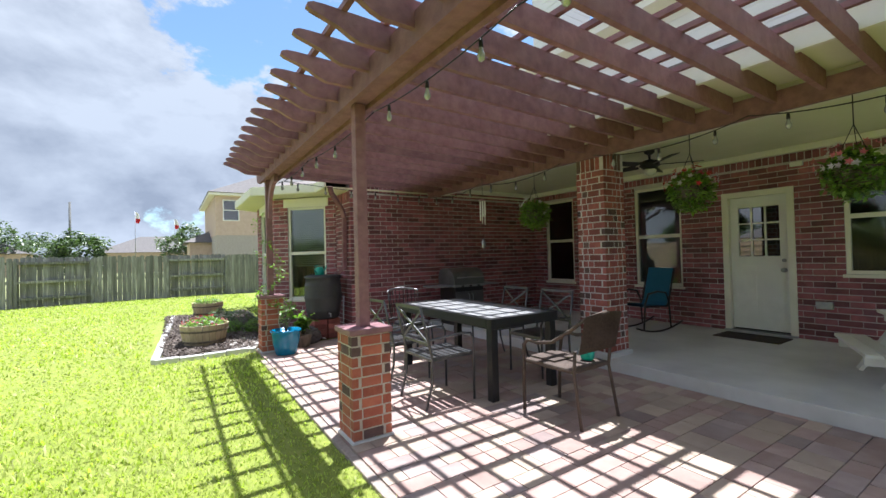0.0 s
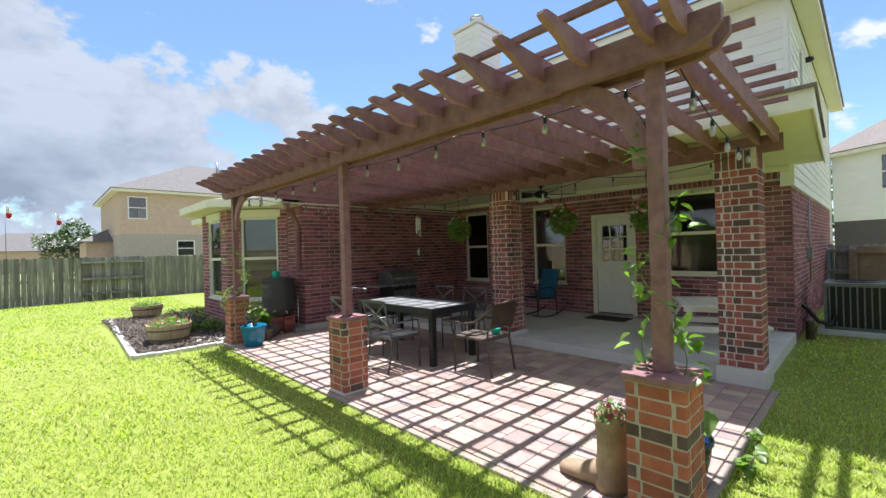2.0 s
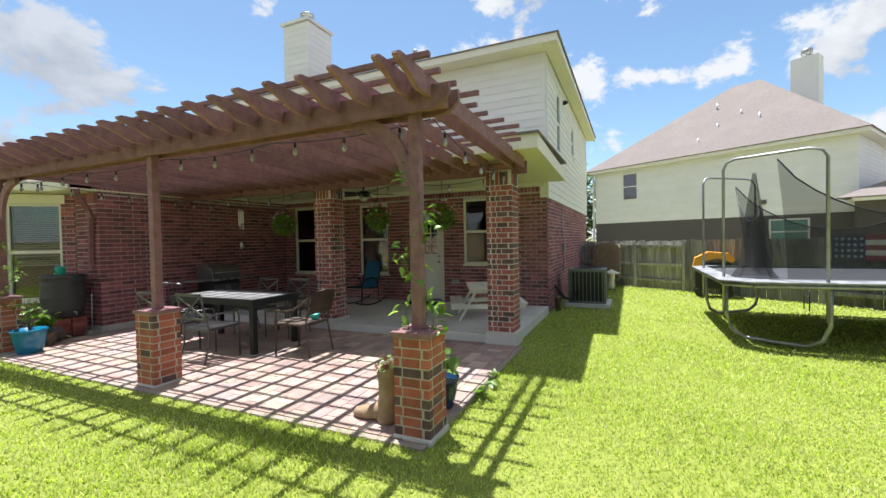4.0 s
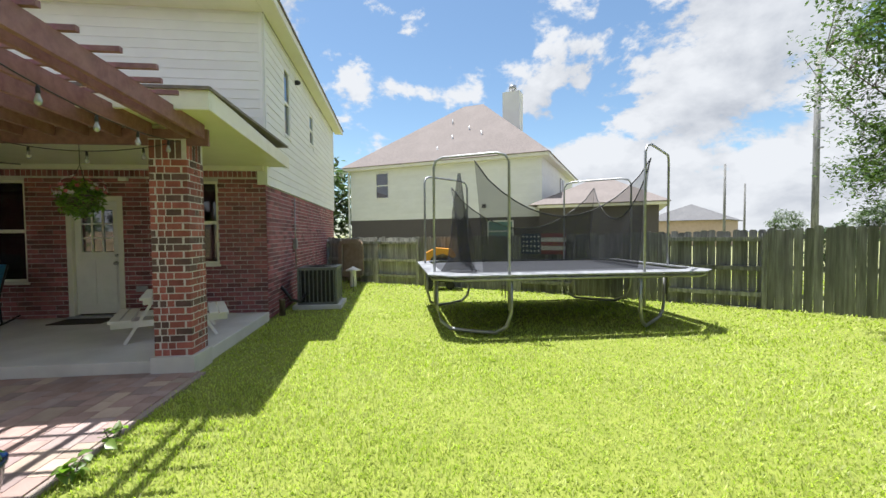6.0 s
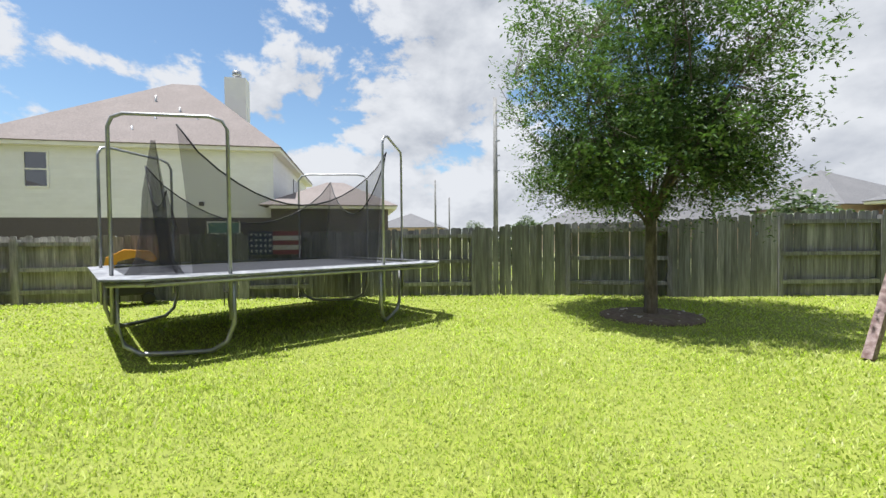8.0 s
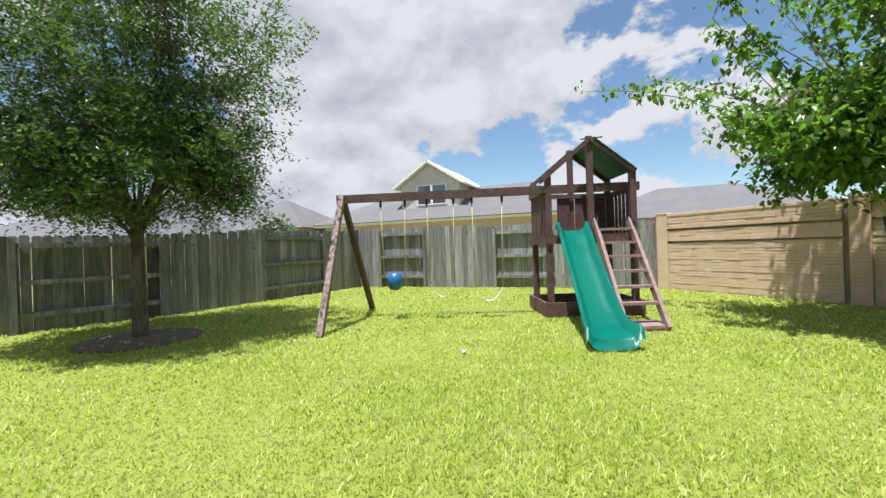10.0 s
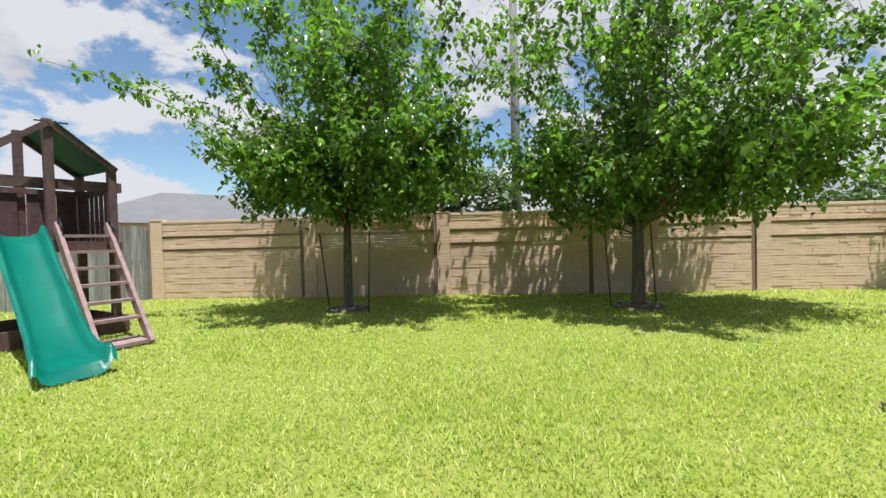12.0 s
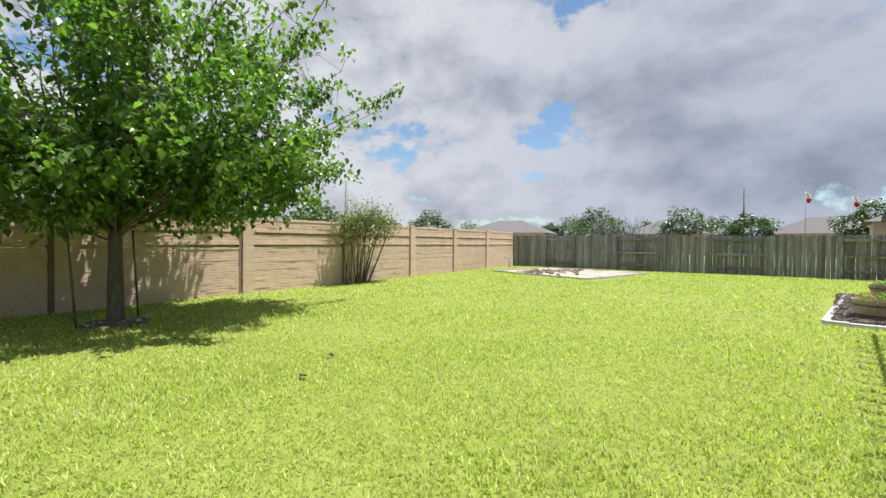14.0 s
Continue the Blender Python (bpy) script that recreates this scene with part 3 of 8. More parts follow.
# ---------- timber fences ----------
def picket_mesh(h, material):
    """A dog-eared board, one unit high."""
    bm = bmesh.new()
    w, t, e = 0.1385, 0.016, 0.03
    outline = [(-w / 2, -0.012), (w / 2, -0.012), (w / 2, h - e * 0.58), (w / 2 - e, h), (-w / 2 + e, h), (-w / 2, h - e * 0.58)]
    a = [bm.verts.new((x, -t / 2, z)) for x, z in outline]
    b = [bm.verts.new((x, t / 2, z)) for x, z in outline]
    bm.faces.new(a)
    bm.faces.new(b[::-1])
    for i in range(6):
        bm.faces.new((a[i], b[i], b[(i + 1) % 6], a[(i + 1) % 6]))
    return mesh_of("picket", bm, material)


PICKETS = {m: [picket_mesh(h, m) for h in (0.985, 0.992, 1.0, 0.995, 1.008)] for m in ("fence", "fence_pale")}


def along(pts, s):
    for a, b in zip(pts, pts[1:]):
        a, b = Vector((*a, 0)), Vector((*b, 0))
        L = (b - a).length
        if s <= L or b.xy == Vector(pts[-1]).xy:
            return a + (b - a).normalized() * s, (b - a).normalized()
        s -= L


def timber_fence(pts, breaks, side, name, label, seed, heights, pale=()):
    """Panels between the breaks, by turns with the boards in front and with the rails in front. side: +1 where the lawn lies left of the run."""
    r = random.Random(seed)
    for i, (s0, s1, rails) in enumerate(breaks):
        wood = "fence_pale" if i in pale else "fence"
        (p, _), (q, _) = along(pts, s0), along(pts, s1)
        d = (q - p).normalized()
        L = (q - p).length
        f = thing(f"{name}_{i + 1}", p.x, p.y, 0, math.degrees(math.atan2(d.y, d.x)), label + (" with its rails in view" if rails else " with its boards in front"), "fence", "timber fence panels", "structure")
        y = -0.06 * side if rails else 0.045 * side
        x = 0.07
        while x < L:
            tall = float(np.interp(s0 + x, *zip(*heights)))
            ob = new("picket", r.choice(PICKETS[wood]))
            ob.matrix_basis = pose(x, y + r.uniform(-0.004, 0.004), r.uniform(-0.015, 0.012), 0, r.uniform(-0.6, 0.6), r.uniform(-2.5, 2.5)) @ Matrix.Diagonal((1, 1, tall, 1))
            ob.parent = f
            x += 0.1405 + r.choice((0, 0, 0, 0.002, 0.004, 0.007))
        tall = float(np.interp((s0 + s1) / 2, *zip(*heights)))
        for z in (0.165 * tall, 0.50 * tall, 0.88 * tall):
            bm = bmesh.new()
            box(bm, 0.03, L - 0.03, -0.02 + (0.02 * side if rails else 0), 0.02 + (0.03 * side if rails else 0) if side > 0 else 0.02, z - 0.045, z + 0.045) if not rails else box(bm, 0.07, L - 0.07, -0.05 if side > 0 else -0.062, 0.062 if side > 0 else 0.05, z - 0.045, z + 0.045)
            part("rail", bm, wood, f)
        for x in (0.03, L - 0.03):
            bm = bmesh.new()
            box(bm, x - 0.045, x + 0.045, -0.06 + 0.03 * side, 0.06 + 0.03 * side, -0.02, tall * 0.95) if rails else box(bm, x - 0.045, x + 0.045, -0.03 - 0.05 * side, 0.03 - 0.05 * side, -0.02, tall * 0.93)
            part("post", bm, wood, f)


timber_fence(FENCE_DIAG, [(0, 2.15, True), (2.15, 3.75, True), (3.75, 5.3, False), (5.3, 6.9, False), (6.9, 8.4, True), (8.4, 10.35, False), (10.35, 12.2, True), (12.2, 14.35, False), (14.35, 16.6, True), (16.6, 18.9, False), (18.9, 21.2, True), (21.2, 22.86, False)], -1, "wall_south", "weathered grey cedar fence panel", 5, ((0, 1.46), (4, 1.46), (7, 1.50), (12, 1.59), (14.3, 1.67), (16.6, 1.71), (19, 1.82), (22.9, 1.93)), (0, 1))
timber_fence(FENCE_BACK, [(0, 0.85, False), (0.85, 2.52, True), (2.52, 4.75, False), (4.75, 6.6, True), (6.6, 9.05, False)], -1, "wall_back", "weathered grey cedar fence panel", 6, ((0, 1.93), (2.5, 1.92), (5, 1.84), (9, 1.77)))
timber_fence(FENCE_FAR, [(0, 1.9, False), (1.9, 3.6, True), (3.6, 5.57, False), (5.57, 7.45, True), (7.45, 9.48, False), (9.48, 11.53, True), (11.53, 13.82, False), (13.82, 16.0, True), (16.0, 18.1, False), (18.1, 20.2, True), (20.2, 23.0, False), (23.0, 25.9, True)], -1, "wall_north", "weathered grey cedar fence panel", 7, ((0, 1.71), (26, 1.70)))

# ---------- patio and porch floors ----------
bm = bmesh.new()
box(bm, 1.2, 4.42, -0.5, 7.0, -0.12, -0.004)
patio = setting("patio_floor", bm, "sand_joint", "red and tan paved patio floor in an ashlar pattern", "patio")
bm = bmesh.new()
box(bm, 1.13, 1.195, -0.57, 6.2, -0.1, 0.004)
box(bm, 1.2, 4.4, -0.57, -0.505, -0.1, 0.004)
setting("patio_edging", bm, "sand_joint", "dark stone edging strip along the patio", "edging", 0.008)
bm = bmesh.new()
box(bm, 4.425, 7.4, -0.42, 7.0, -0.1, 0.14)
setting("porch_floor", bm, "concrete", "smooth grey concrete porch slab", "porch floor", 0.012)

# ---------- the house ----------
WIN_DOORWALL = [(3.55, 4.40, 0.78, 2.53), (5.82, 6.60, 0.77, 2.56), (0.42, 1.50, 1.04, 2.53)]
DOOR = (2.01, 2.92, 0.15, 2.26)
PORCH_Z = 2.80


def brick_wall(name, p0, u, nrm, length, z0, z1, holes, label, soldier=0.2, seed=1, pieces=0, prefer=None, material="brick_wall"):
    bm = bmesh.new()
    wall_with_holes(bm, p0, u, nrm, length, z0, z1, 0.2, holes)
    w = setting(name, bm, "mortar", label, "wall")
    rows = brick_face(p0, u, nrm, length, z0, z1, holes, seed=seed, soldier=soldier)
    if prefer:
        rows.sort(key=prefer)
    wall_bricks(w, p0, u, nrm, rows, material, seed=seed, pieces=pieces)
    return w


holes = [(y0 + 0.41, y1 + 0.41, z0, z1) for y0, y1, z0, z1 in (*WIN_DOORWALL, DOOR)]
brick_wall("wall_door", (7.38, -0.41, 0.0), (0, 1, 0), (-1, 0, 0), 7.40, 0.12, PORCH_Z, holes, "dark red brick house wall under the porch", seed=2, pieces=280, prefer=lambda q: abs((q[0] + q[1]) / 2 - 3.1) + 0.8 * abs((q[2] + q[3]) / 2 - 1.2))
brick_wall("wall_end", (2.80, 7.0, 0.0), (1, 0, 0), (0, -1, 0), 4.75, 0.12, PORCH_Z, (), "dark red brick end wall of the patio", seed=3, pieces=280, prefer=lambda q: q[0] + 0.5 * q[2])
brick_wall("wall_return", (2.80, 7.78, 0.0), (0, -1, 0), (-1, 0, 0), 0.775, 0.12, 2.62, (), "short red brick return wall", seed=4, pieces=200)
brick_wall("wall_side", (7.385, -0.41, 0.0), (1, 0, 0), (0, -1, 0), 8.6, 0.0, 2.46, (), "red brick side wall of the house", soldier=0.0, seed=5, pieces=280, prefer=lambda q: q[0] + 0.4 * q[2])
# bay with two windows
c45 = math.sqrt(0.5)
BAY1 = ((1.85, 8.72, 0.0), (c45, -c45, 0), (-c45, -c45, 0), 1.34)
BAY2 = ((1.85, 10.65, 0.0), (0, -1, 0), (-1, 0, 0), 1.93)
bay_win1 = (0.30, 1.12, 0.62, 2.44)
bay_win2 = (0.50, 1.42, 0.62, 2.44)
brick_wall("wall_bay_1", *BAY1, 0.0, 2.62, [bay_win1], "red brick bay wall with a window", soldier=0.0, seed=6, pieces=250, prefer=lambda q: -q[0])
brick_wall("wall_bay_2", *BAY2, 0.0, 2.62, [bay_win2], "red brick bay wall with a window", soldier=0.0, seed=7, pieces=250, prefer=lambda q: -q[0])
bm = bmesh.new()
prism(bm, [(7.5, 7.3), (7.5, 13.5), (3.0, 13.5), (3.0, 7.3)], 0, 2.6)
setting("wall_wing", bm, "black", "dark inside of the wing behind its windows", "wall")
brick_wall("wall_bay_3", (2.8, 11.6, 0.0), (-c45, -c45, 0), (-c45, c45, 0), 1.34, 0.0, 2.62, (), "red brick bay wall", soldier=0.0, seed=8)
brick_wall("wall_wing_far", (2.8, 14.0, 0.0), (0, -1, 0), (-1, 0, 0), 2.4, 0.0, 2.62, (), "red brick wing wall", soldier=0.0, seed=9)
# concrete footing under the bricks
bm = bmesh.new()
box(bm, 2.77, 7.3, 6.97, 7.1, 0.0, 0.125)
box(bm, 2.78, 2.9, 7.1, 7.8, 0.0, 0.118)
setting("footing", bm, "concrete", "grey concrete footing strip under the brick wall", "footing")

# dark rooms behind the porch windows
bm = bmesh.new()
box(bm, 9.0, 9.1, -0.1, 7.0, 0.0, 2.75)
box(bm, 7.6, 9.0, -0.15, -0.05, 0.0, 2.75)
box(bm, 7.6, 9.0, -0.04, 7.0, 2.76, 2.8)
box(bm, 7.6, 9.0, -0.04, 7.0, 0.05, 0.1)
setting("wall_room", bm, "h2brick", "dim inner room walls behind the porch windows", "wall")

# porch ceiling, beam and eaves
bm = bmesh.new()
prism(bm, [(3.79, -0.93), (7.37, -0.795), (7.37, 6.995), (3.79, 6.995)], PORCH_Z, PORCH_Z + 0.05)
prism(bm, [(7.372, -0.795), (7.44, -0.792), (7.44, -0.46), (7.372, -0.46)], PORCH_Z, PORCH_Z + 0.05)
setting("ceiling", bm, "cream", "pale cream painted porch ceiling", "ceiling")
bm = bmesh.new()
box(bm, 3.74, 3.785, -0.955, 6.99, PORCH_Z - 0.03, PORCH_Z + 0.165)
prism(bm, [(3.79, -0.955), (7.45, -0.818), (7.45, -0.798), (3.79, -0.935)], PORCH_Z - 0.03, PORCH_Z + 0.165)
setting("trim_fascia", bm, "cream_trim", "cream fascia board round the porch roof", "fascia", 0.004)
bm = bmesh.new()
box(bm, 4.47, 4.85, -0.45, 6.99, PORCH_Z - 0.16, PORCH_Z - 0.004)
setting("trim_porch_beam", bm, "cream_trim", "cream boxed beam above the porch columns", "beam", 0.004)
bm = bmesh.new()
box(bm, 7.26, 7.365, -0.40, 6.98, PORCH_Z - 0.09, PORCH_Z - 0.005)
box(bm, 4.9, 7.25, 6.93, 6.985, PORCH_Z - 0.09, PORCH_Z - 0.005)
setting("trim_frieze", bm, "cream_trim", "cream moulding where the porch ceiling meets the wall", "moulding", 0.006)
bm = bmesh.new()
slab(bm, [(3.70, -0.98, 2.985), (7.32, -0.84, 3.16), (7.32, 7.1, 3.16), (3.70, 7.1, 2.985)], 0.03)
setting("roof_porch", bm, "shingle", "low brown shingle roof over the porch", "roof")

# upper storey in lapped boards
SID_X = 7.34


def siding_face(name, p0, u, nrm, length, z0, z1, holes, label):
    bm = bmesh.new()
    wall_with_holes(bm, p0, u, nrm, length, z0, z1, 0.15, holes)
    w = setting(name, bm, "siding", label, "wall")
    uu, nn, pp = Vector(u), Vector(nrm), Vector(p0)
    z = z0
    while z < z1 - 0.02:
        h = min(0.165, z1 - z)
        spans = [(0.06, length - 0.06)]
        for h0, h1, g0, g1 in holes:
            if z + h > g0 and z < g1:
                spans = [q for x, y in spans for q in ((x, min(y, h0)), (max(x, h1), y)) if q[1] - q[0] > 0.02]
        for a, b in spans:
            bm = bmesh.new()
            pts = [pp + uu * s + nn * o + Vector((0, 0, zz)) for s in (a, b) for o, zz in ((0.001, z), (0.022, z), (0.008, z + h + 0.012), (0.001, z + h + 0.012))]
            vs = [bm.verts.new(p) for p in pts]
            for f in ((0, 1, 2, 3), (7, 6, 5, 4), (0, 4, 5, 1), (1, 5, 6, 2), (2, 6, 7, 3), (3, 7, 4, 0)):
                bm.faces.new([vs[i] for i in f])
            part("siding_board", bm, "siding", w)
        z += 0.165
    for s in (0.03, length - 0.03):
        bm = bmesh.new()
        c = pp + uu * s + nn * 0.013 + Vector((0, 0, (z0 + z1) / 2))
        boxm(bm, Matrix.Translation(c) @ Matrix((uu, nn, (0, 0, 1))).transposed().to_4x4(), 0.062, 0.024, z1 - z0)
        part("corner_board", bm, "siding", w)
    return w


SIDE_WIN = [(8.72, 9.22, 3.70, 5.15), (11.42, 11.95, 4.08, 4.92)]
siding_face("wall_upper_side", (7.34, -0.43, 0), (1, 0, 0), (0, -1, 0), 8.66, 2.47, 5.52, [(a - 7.34, b - 7.34, c, d) for a, b, c, d in SIDE_WIN], "white lapped board wall of the upper storey")
siding_face("wall_upper_back", (7.33, 9.5, 0), (0, -1, 0), (-1, 0, 0), 9.93, 3.0, 5.52, (), "white lapped board wall of the upper storey")
bm = bmesh.new()
box(bm, 7.5, 15.9, 0.0, 9.4, 3.2, 5.5)
setting("wall_upper_core", bm, "black", "dark inside of the upper storey", "wall")
# upper eaves: soffit, fascia and a hipped roof
bm = bmesh.new()
box(bm, 6.86, 16.5, -0.72, -0.455, 5.52, 5.55)
box(bm, 6.86, 7.315, -0.45, 9.9, 5.52, 5.55)
setting("trim_soffit", bm, "cream", "cream soffit under the upper eaves", "soffit")
bm = bmesh.new()
box(bm, 6.82, 16.54, -0.755, -0.725, 5.50, 5.66)
box(bm, 6.82, 6.855, -0.72, 9.94, 5.50, 5.66)
setting("trim_upper_fascia", bm, "cream_trim", "cream fascia of the upper eaves", "fascia")
bm = bmesh.new()
e, rz = 5.665, 7.9
A, B, C, D = (6.79, -0.79, e), (16.57, -0.79, e), (16.57, 10.0, e), (6.79, 10.0, e)
R0, R1 = (11.7, 4.2, rz), (11.7, 5.0, rz)
slab(bm, [A, B, R0], 0.03)
slab(bm, [B, C, R1, R0], 0.03)
slab(bm, [C, D, R1], 0.03)
slab(bm, [D, A, R0, R1], 0.03)
setting("roof_main", bm, "shingle", "brown shingle hip roof of the house", "roof")
# roof over the wing and bay
bm = bmesh.new()
out = [(2.35, 6.985), (2.35, 7.55), (1.40, 8.50), (1.40, 10.85), (2.5, 12.0), (2.5, 14.4), (7.4, 14.4), (7.4, 6.985)]
prism(bm, out[::-1], 2.64, 2.67)
setting("trim_bay_soffit", bm, "cream", "cream soffit under the bay eaves", "soffit")
bm = bmesh.new()
for a, b in zip(out[:6], out[1:6]):
    beam(bm, (*a, 2.73), (*b, 2.73), 0.03, 0.15)
setting("trim_bay_fascia", bm, "cream_trim", "cream fascia round the bay roof", "fascia")
bm = bmesh.new()
ev = [(x, y, 2.81) for x, y in out]
apex = (4.4, 9.6, 3.55)
for a, b in zip(ev, ev[1:] + ev[:1]):
    slab(bm, [b, a, apex], 0.02)
setting("roof_wing", bm, "shingle", "brown shingle roof over the bay wing", "roof")


def chimney(x, y, z0, z1, w, d, label):
    c = thing("chimney", x, y, z0, 0, label, "chimney")
    z = 0.0
    while z < z1 - z0 - 0.02:
        bm = bmesh.new()
        box(bm, -w / 2, w / 2, -d / 2, d / 2, z, z + 0.156)
        part("siding_board", bm, "siding", c)
        z += 0.165
    bm = bmesh.new()
    box(bm, -w / 2 + 0.012, w / 2 - 0.012, -d / 2 + 0.012, d / 2 - 0.012, 0.01, z - 0.02)
    part("stack", bm, "siding", c)
    bm = bmesh.new()
    box(bm, -w / 2 - 0.06, w / 2 + 0.06, -d / 2 - 0.06, d / 2 + 0.06, z1 - z0, z1 - z0 + 0.07)
    part("cap", bm, "siding", c)
    bm = bmesh.new()
    lathe(bm, [(0.13, 0), (0.13, 0.16), (0.19, 0.17), (0.19, 0.24), (0.15, 0.25), (0.15, 0.33), (0.2, 0.34), (0.2, 0.40), (0.02, 0.43)], 16, (0, 0, z1 - z0 + 0.07))
    part("flue", bm, "steel", c, "round metal flue cowl")
    return c


chimney(8.1, 6.6, 5.85, 7.85, 1.0, 0.9, "white board-clad chimney with a metal cowl on the roof")
for x, y, z in ((8.4, 3.2, 5.9), (8.6, 3.9, 5.95)):
    v = thing("roof_vent", x, y, z, 0, "grey metal vent pipe on the roof", "vent", "roof vents")
    bm = bmesh.new()
    tube(bm, [(0, 0, -0.1), (0, 0, 0.75)], 0.035)
    part("pipe", bm, "steel", v)
    bm = bmesh.new()
    lathe(bm, [(0.06, 0.7), (0.07, 0.8), (0.03, 0.84)], 12)
    part("cowl", bm, "steel", v)


# ---------- windows and door ----------
def sash_window(name, p0, u, nrm, s0, s1, z0, z1, label, frame="cream_trim", blinds=False, depth=0.05, glass="glass"):
    """A two-sash window set back in its opening."""
    uu, nn = Vector(u), Vector(nrm)
    turn = Matrix((uu, nn, (0, 0, 1))).transposed().to_4x4()
    w = new(name)
    w.matrix_basis = Matrix.Translation(Vector(p0) + uu * (s0 + s1) / 2) @ turn
    tagged(w, label, "window", "", "structure")
    hw, zc = (s1 - s0) / 2, (z0 + z1) / 2
    # local axes: x along the wall, y outwards
    bm = bmesh.new()
    t = 0.045
    for a, b, c, d in ((-hw, -hw + t, z0, z1), (hw - t, hw, z0, z1), (-hw + t, hw - t, z1 - t, z1), (-hw + t, hw - t, z0, z0 + t)):
        box(bm, a, b, -depth - 0.04, -depth + 0.03, c, d)
    part("window_frame", bm, frame, w, "", 0.003)
    bm = bmesh.new()
    box(bm, -hw + t, hw - t, -depth - 0.03, -depth + 0.018, zc - 0.03, zc + 0.03)
    part("meeting_rail", bm, frame, w, "", 0.003)
    for za, zb, o in ((zc + 0.03, z1 - t, 0.0), (z0 + t, zc - 0.03, -0.012)):
        bm = bmesh.new()
        box(bm, -hw + t, hw - t, -depth - 0.008 + o, -depth - 0.002 + o, za, zb)
        g = part("pane", bm, glass, w)
    if blinds:
        bm = bmesh.new()
        z = zc - 0.25
        while z < z1 - t:
            boxm(bm, pose(0, -depth - 0.07, z, 38), 2 * hw - 0.12, 0.05, 0.002)
            z += 0.042
        b = part("blind", bm, "white", w, "white slatted blind drawn halfway")
    bm = bmesh.new()
    box(bm, -hw - 0.03, hw + 0.03, -depth + 0.032, 0.03, z0 - 0.045, z0 - 0.003)
    part("window_sill", bm, frame, w, "", 0.004)
    return w


def clear_glass(name):
    m = bpy.data.materials.new(name)
    m.use_nodes = True
    nt = m.node_tree
    nt.nodes.remove(nt.nodes["Principled BSDF"])
    tr, gl, mx, fr = (nt.nodes.new(k) for k in ("ShaderNodeBsdfTransparent", "ShaderNodeBsdfGlossy", "ShaderNodeMixShader", "ShaderNodeFresnel"))
    tr.inputs["Color"].default_value, gl.inputs["Roughness"].default_value, fr.inputs["IOR"].default_value = (0.72, 0.78, 0.77, 1), 0.02, 1.75
    nt.links.new(fr.outputs[0], mx.inputs[0])
    nt.links.new(tr.outputs[0], mx.inputs[1])
    nt.links.new(gl.outputs[0], mx.inputs[2])
    nt.links.new(mx.outputs[0], nt.nodes["Material Output"].inputs["Surface"])
    return m


M["clear"] = clear_glass("clear_window_glass")
for i, (y0, y1, z0, z1) in enumerate(WIN_DOORWALL):
    sash_window(f"window_{i + 1}", (7.38, 0, 0), (0, 1, 0), (-1, 0, 0), y0, y1, z0, z1, "cream framed two-sash window with dark glass under the porch", glass="clear")
sash_window("window_4", BAY1[0], BAY1[1], BAY1[2], bay_win1[0], bay_win1[1], 0.62, 2.44, "cream framed bay window with a half-drawn white blind", blinds=True, glass="clear")
sash_window("window_5", BAY2[0], BAY2[1], BAY2[2], bay_win2[0], bay_win2[1], 0.62, 2.44, "cream framed bay window with a half-drawn white blind", blinds=True, glass="clear")
for i, (x0, x1, z0, z1) in enumerate(SIDE_WIN):
    sash_window(f"window_{i + 6}", (0, -0.43, 0), (1, 0, 0), (0, -1, 0), x0, x1, z0, z1, "white framed upper side window with dark glass", frame="white", depth=0.02)
# cream heads over the bay windows
bm = bmesh.new()
for (p, u, n, L), (a, b, *_ ) in ((BAY1, bay_win1), (BAY2, bay_win2)):
    u, n, p = Vector(u), Vector(n), Vector(p)
    boxm(bm, Matrix.Translation(p + u * (a + b) / 2 + n * 0.015 + Vector((0, 0, 2.53))) @ Matrix((u, n, (0, 0, 1))).transposed().to_4x4(), b - a + 0.14, 0.035, 0.175)
setting("trim_bay_heads", bm, "cream_trim", "cream head boards over the bay windows", "trim")

dr = new("door_1")
dr.matrix_basis = pose(7.38, (DOOR[0] + DOOR[1]) / 2, 0)
tagged(dr, "cream panelled back door with nine small panes, shut", "door", "", "structure")
hw = (DOOR[1] - DOOR[0]) / 2
bm = bmesh.new()
for a, b, c, d in ((-hw, -hw + 0.085, 0.15, 2.26), (hw - 0.085, hw, 0.15, 2.26), (-hw + 0.085, hw - 0.085, 2.175, 2.26)):
    box(bm, -0.02, 0.12, a, b, c, d)
part("door_frame", bm, "cream_trim", dr, "cream door frame", 0.004)
bm = bmesh.new()
iw = hw - 0.09
wx = 0.26
zt0, zt1 = 1.28, 2.02
for a, b, c, d in ((-iw, -wx, 0.19, 2.17), (wx, iw, 0.19, 2.17), (-wx, wx, zt1, 2.17), (-wx, wx, 0.19, zt0)):
    box(bm, 0.05, 0.095, a, b, c, d)
part("leaf", bm, "white", dr, "off-white door leaf")
for a, b in ((-0.30, -0.04), (0.04, 0.30)):
    bm = bmesh.new()
    box(bm, 0.041, 0.0495, a, b, 0.36, 1.14)
    part("panel", bm, "white", dr, "raised lower panel", 0.006)
bm = bmesh.new()
for k in range(1, 3):
    y = -wx + 2 * wx * k / 3
    box(bm, 0.048, 0.07, y - 0.011, y + 0.011, zt0, zt1)
    z = zt0 + (zt1 - zt0) * k / 3
    box(bm, 0.05, 0.068, -wx, wx, z - 0.011, z + 0.011)
part("glazing_bars", bm, "white", dr)
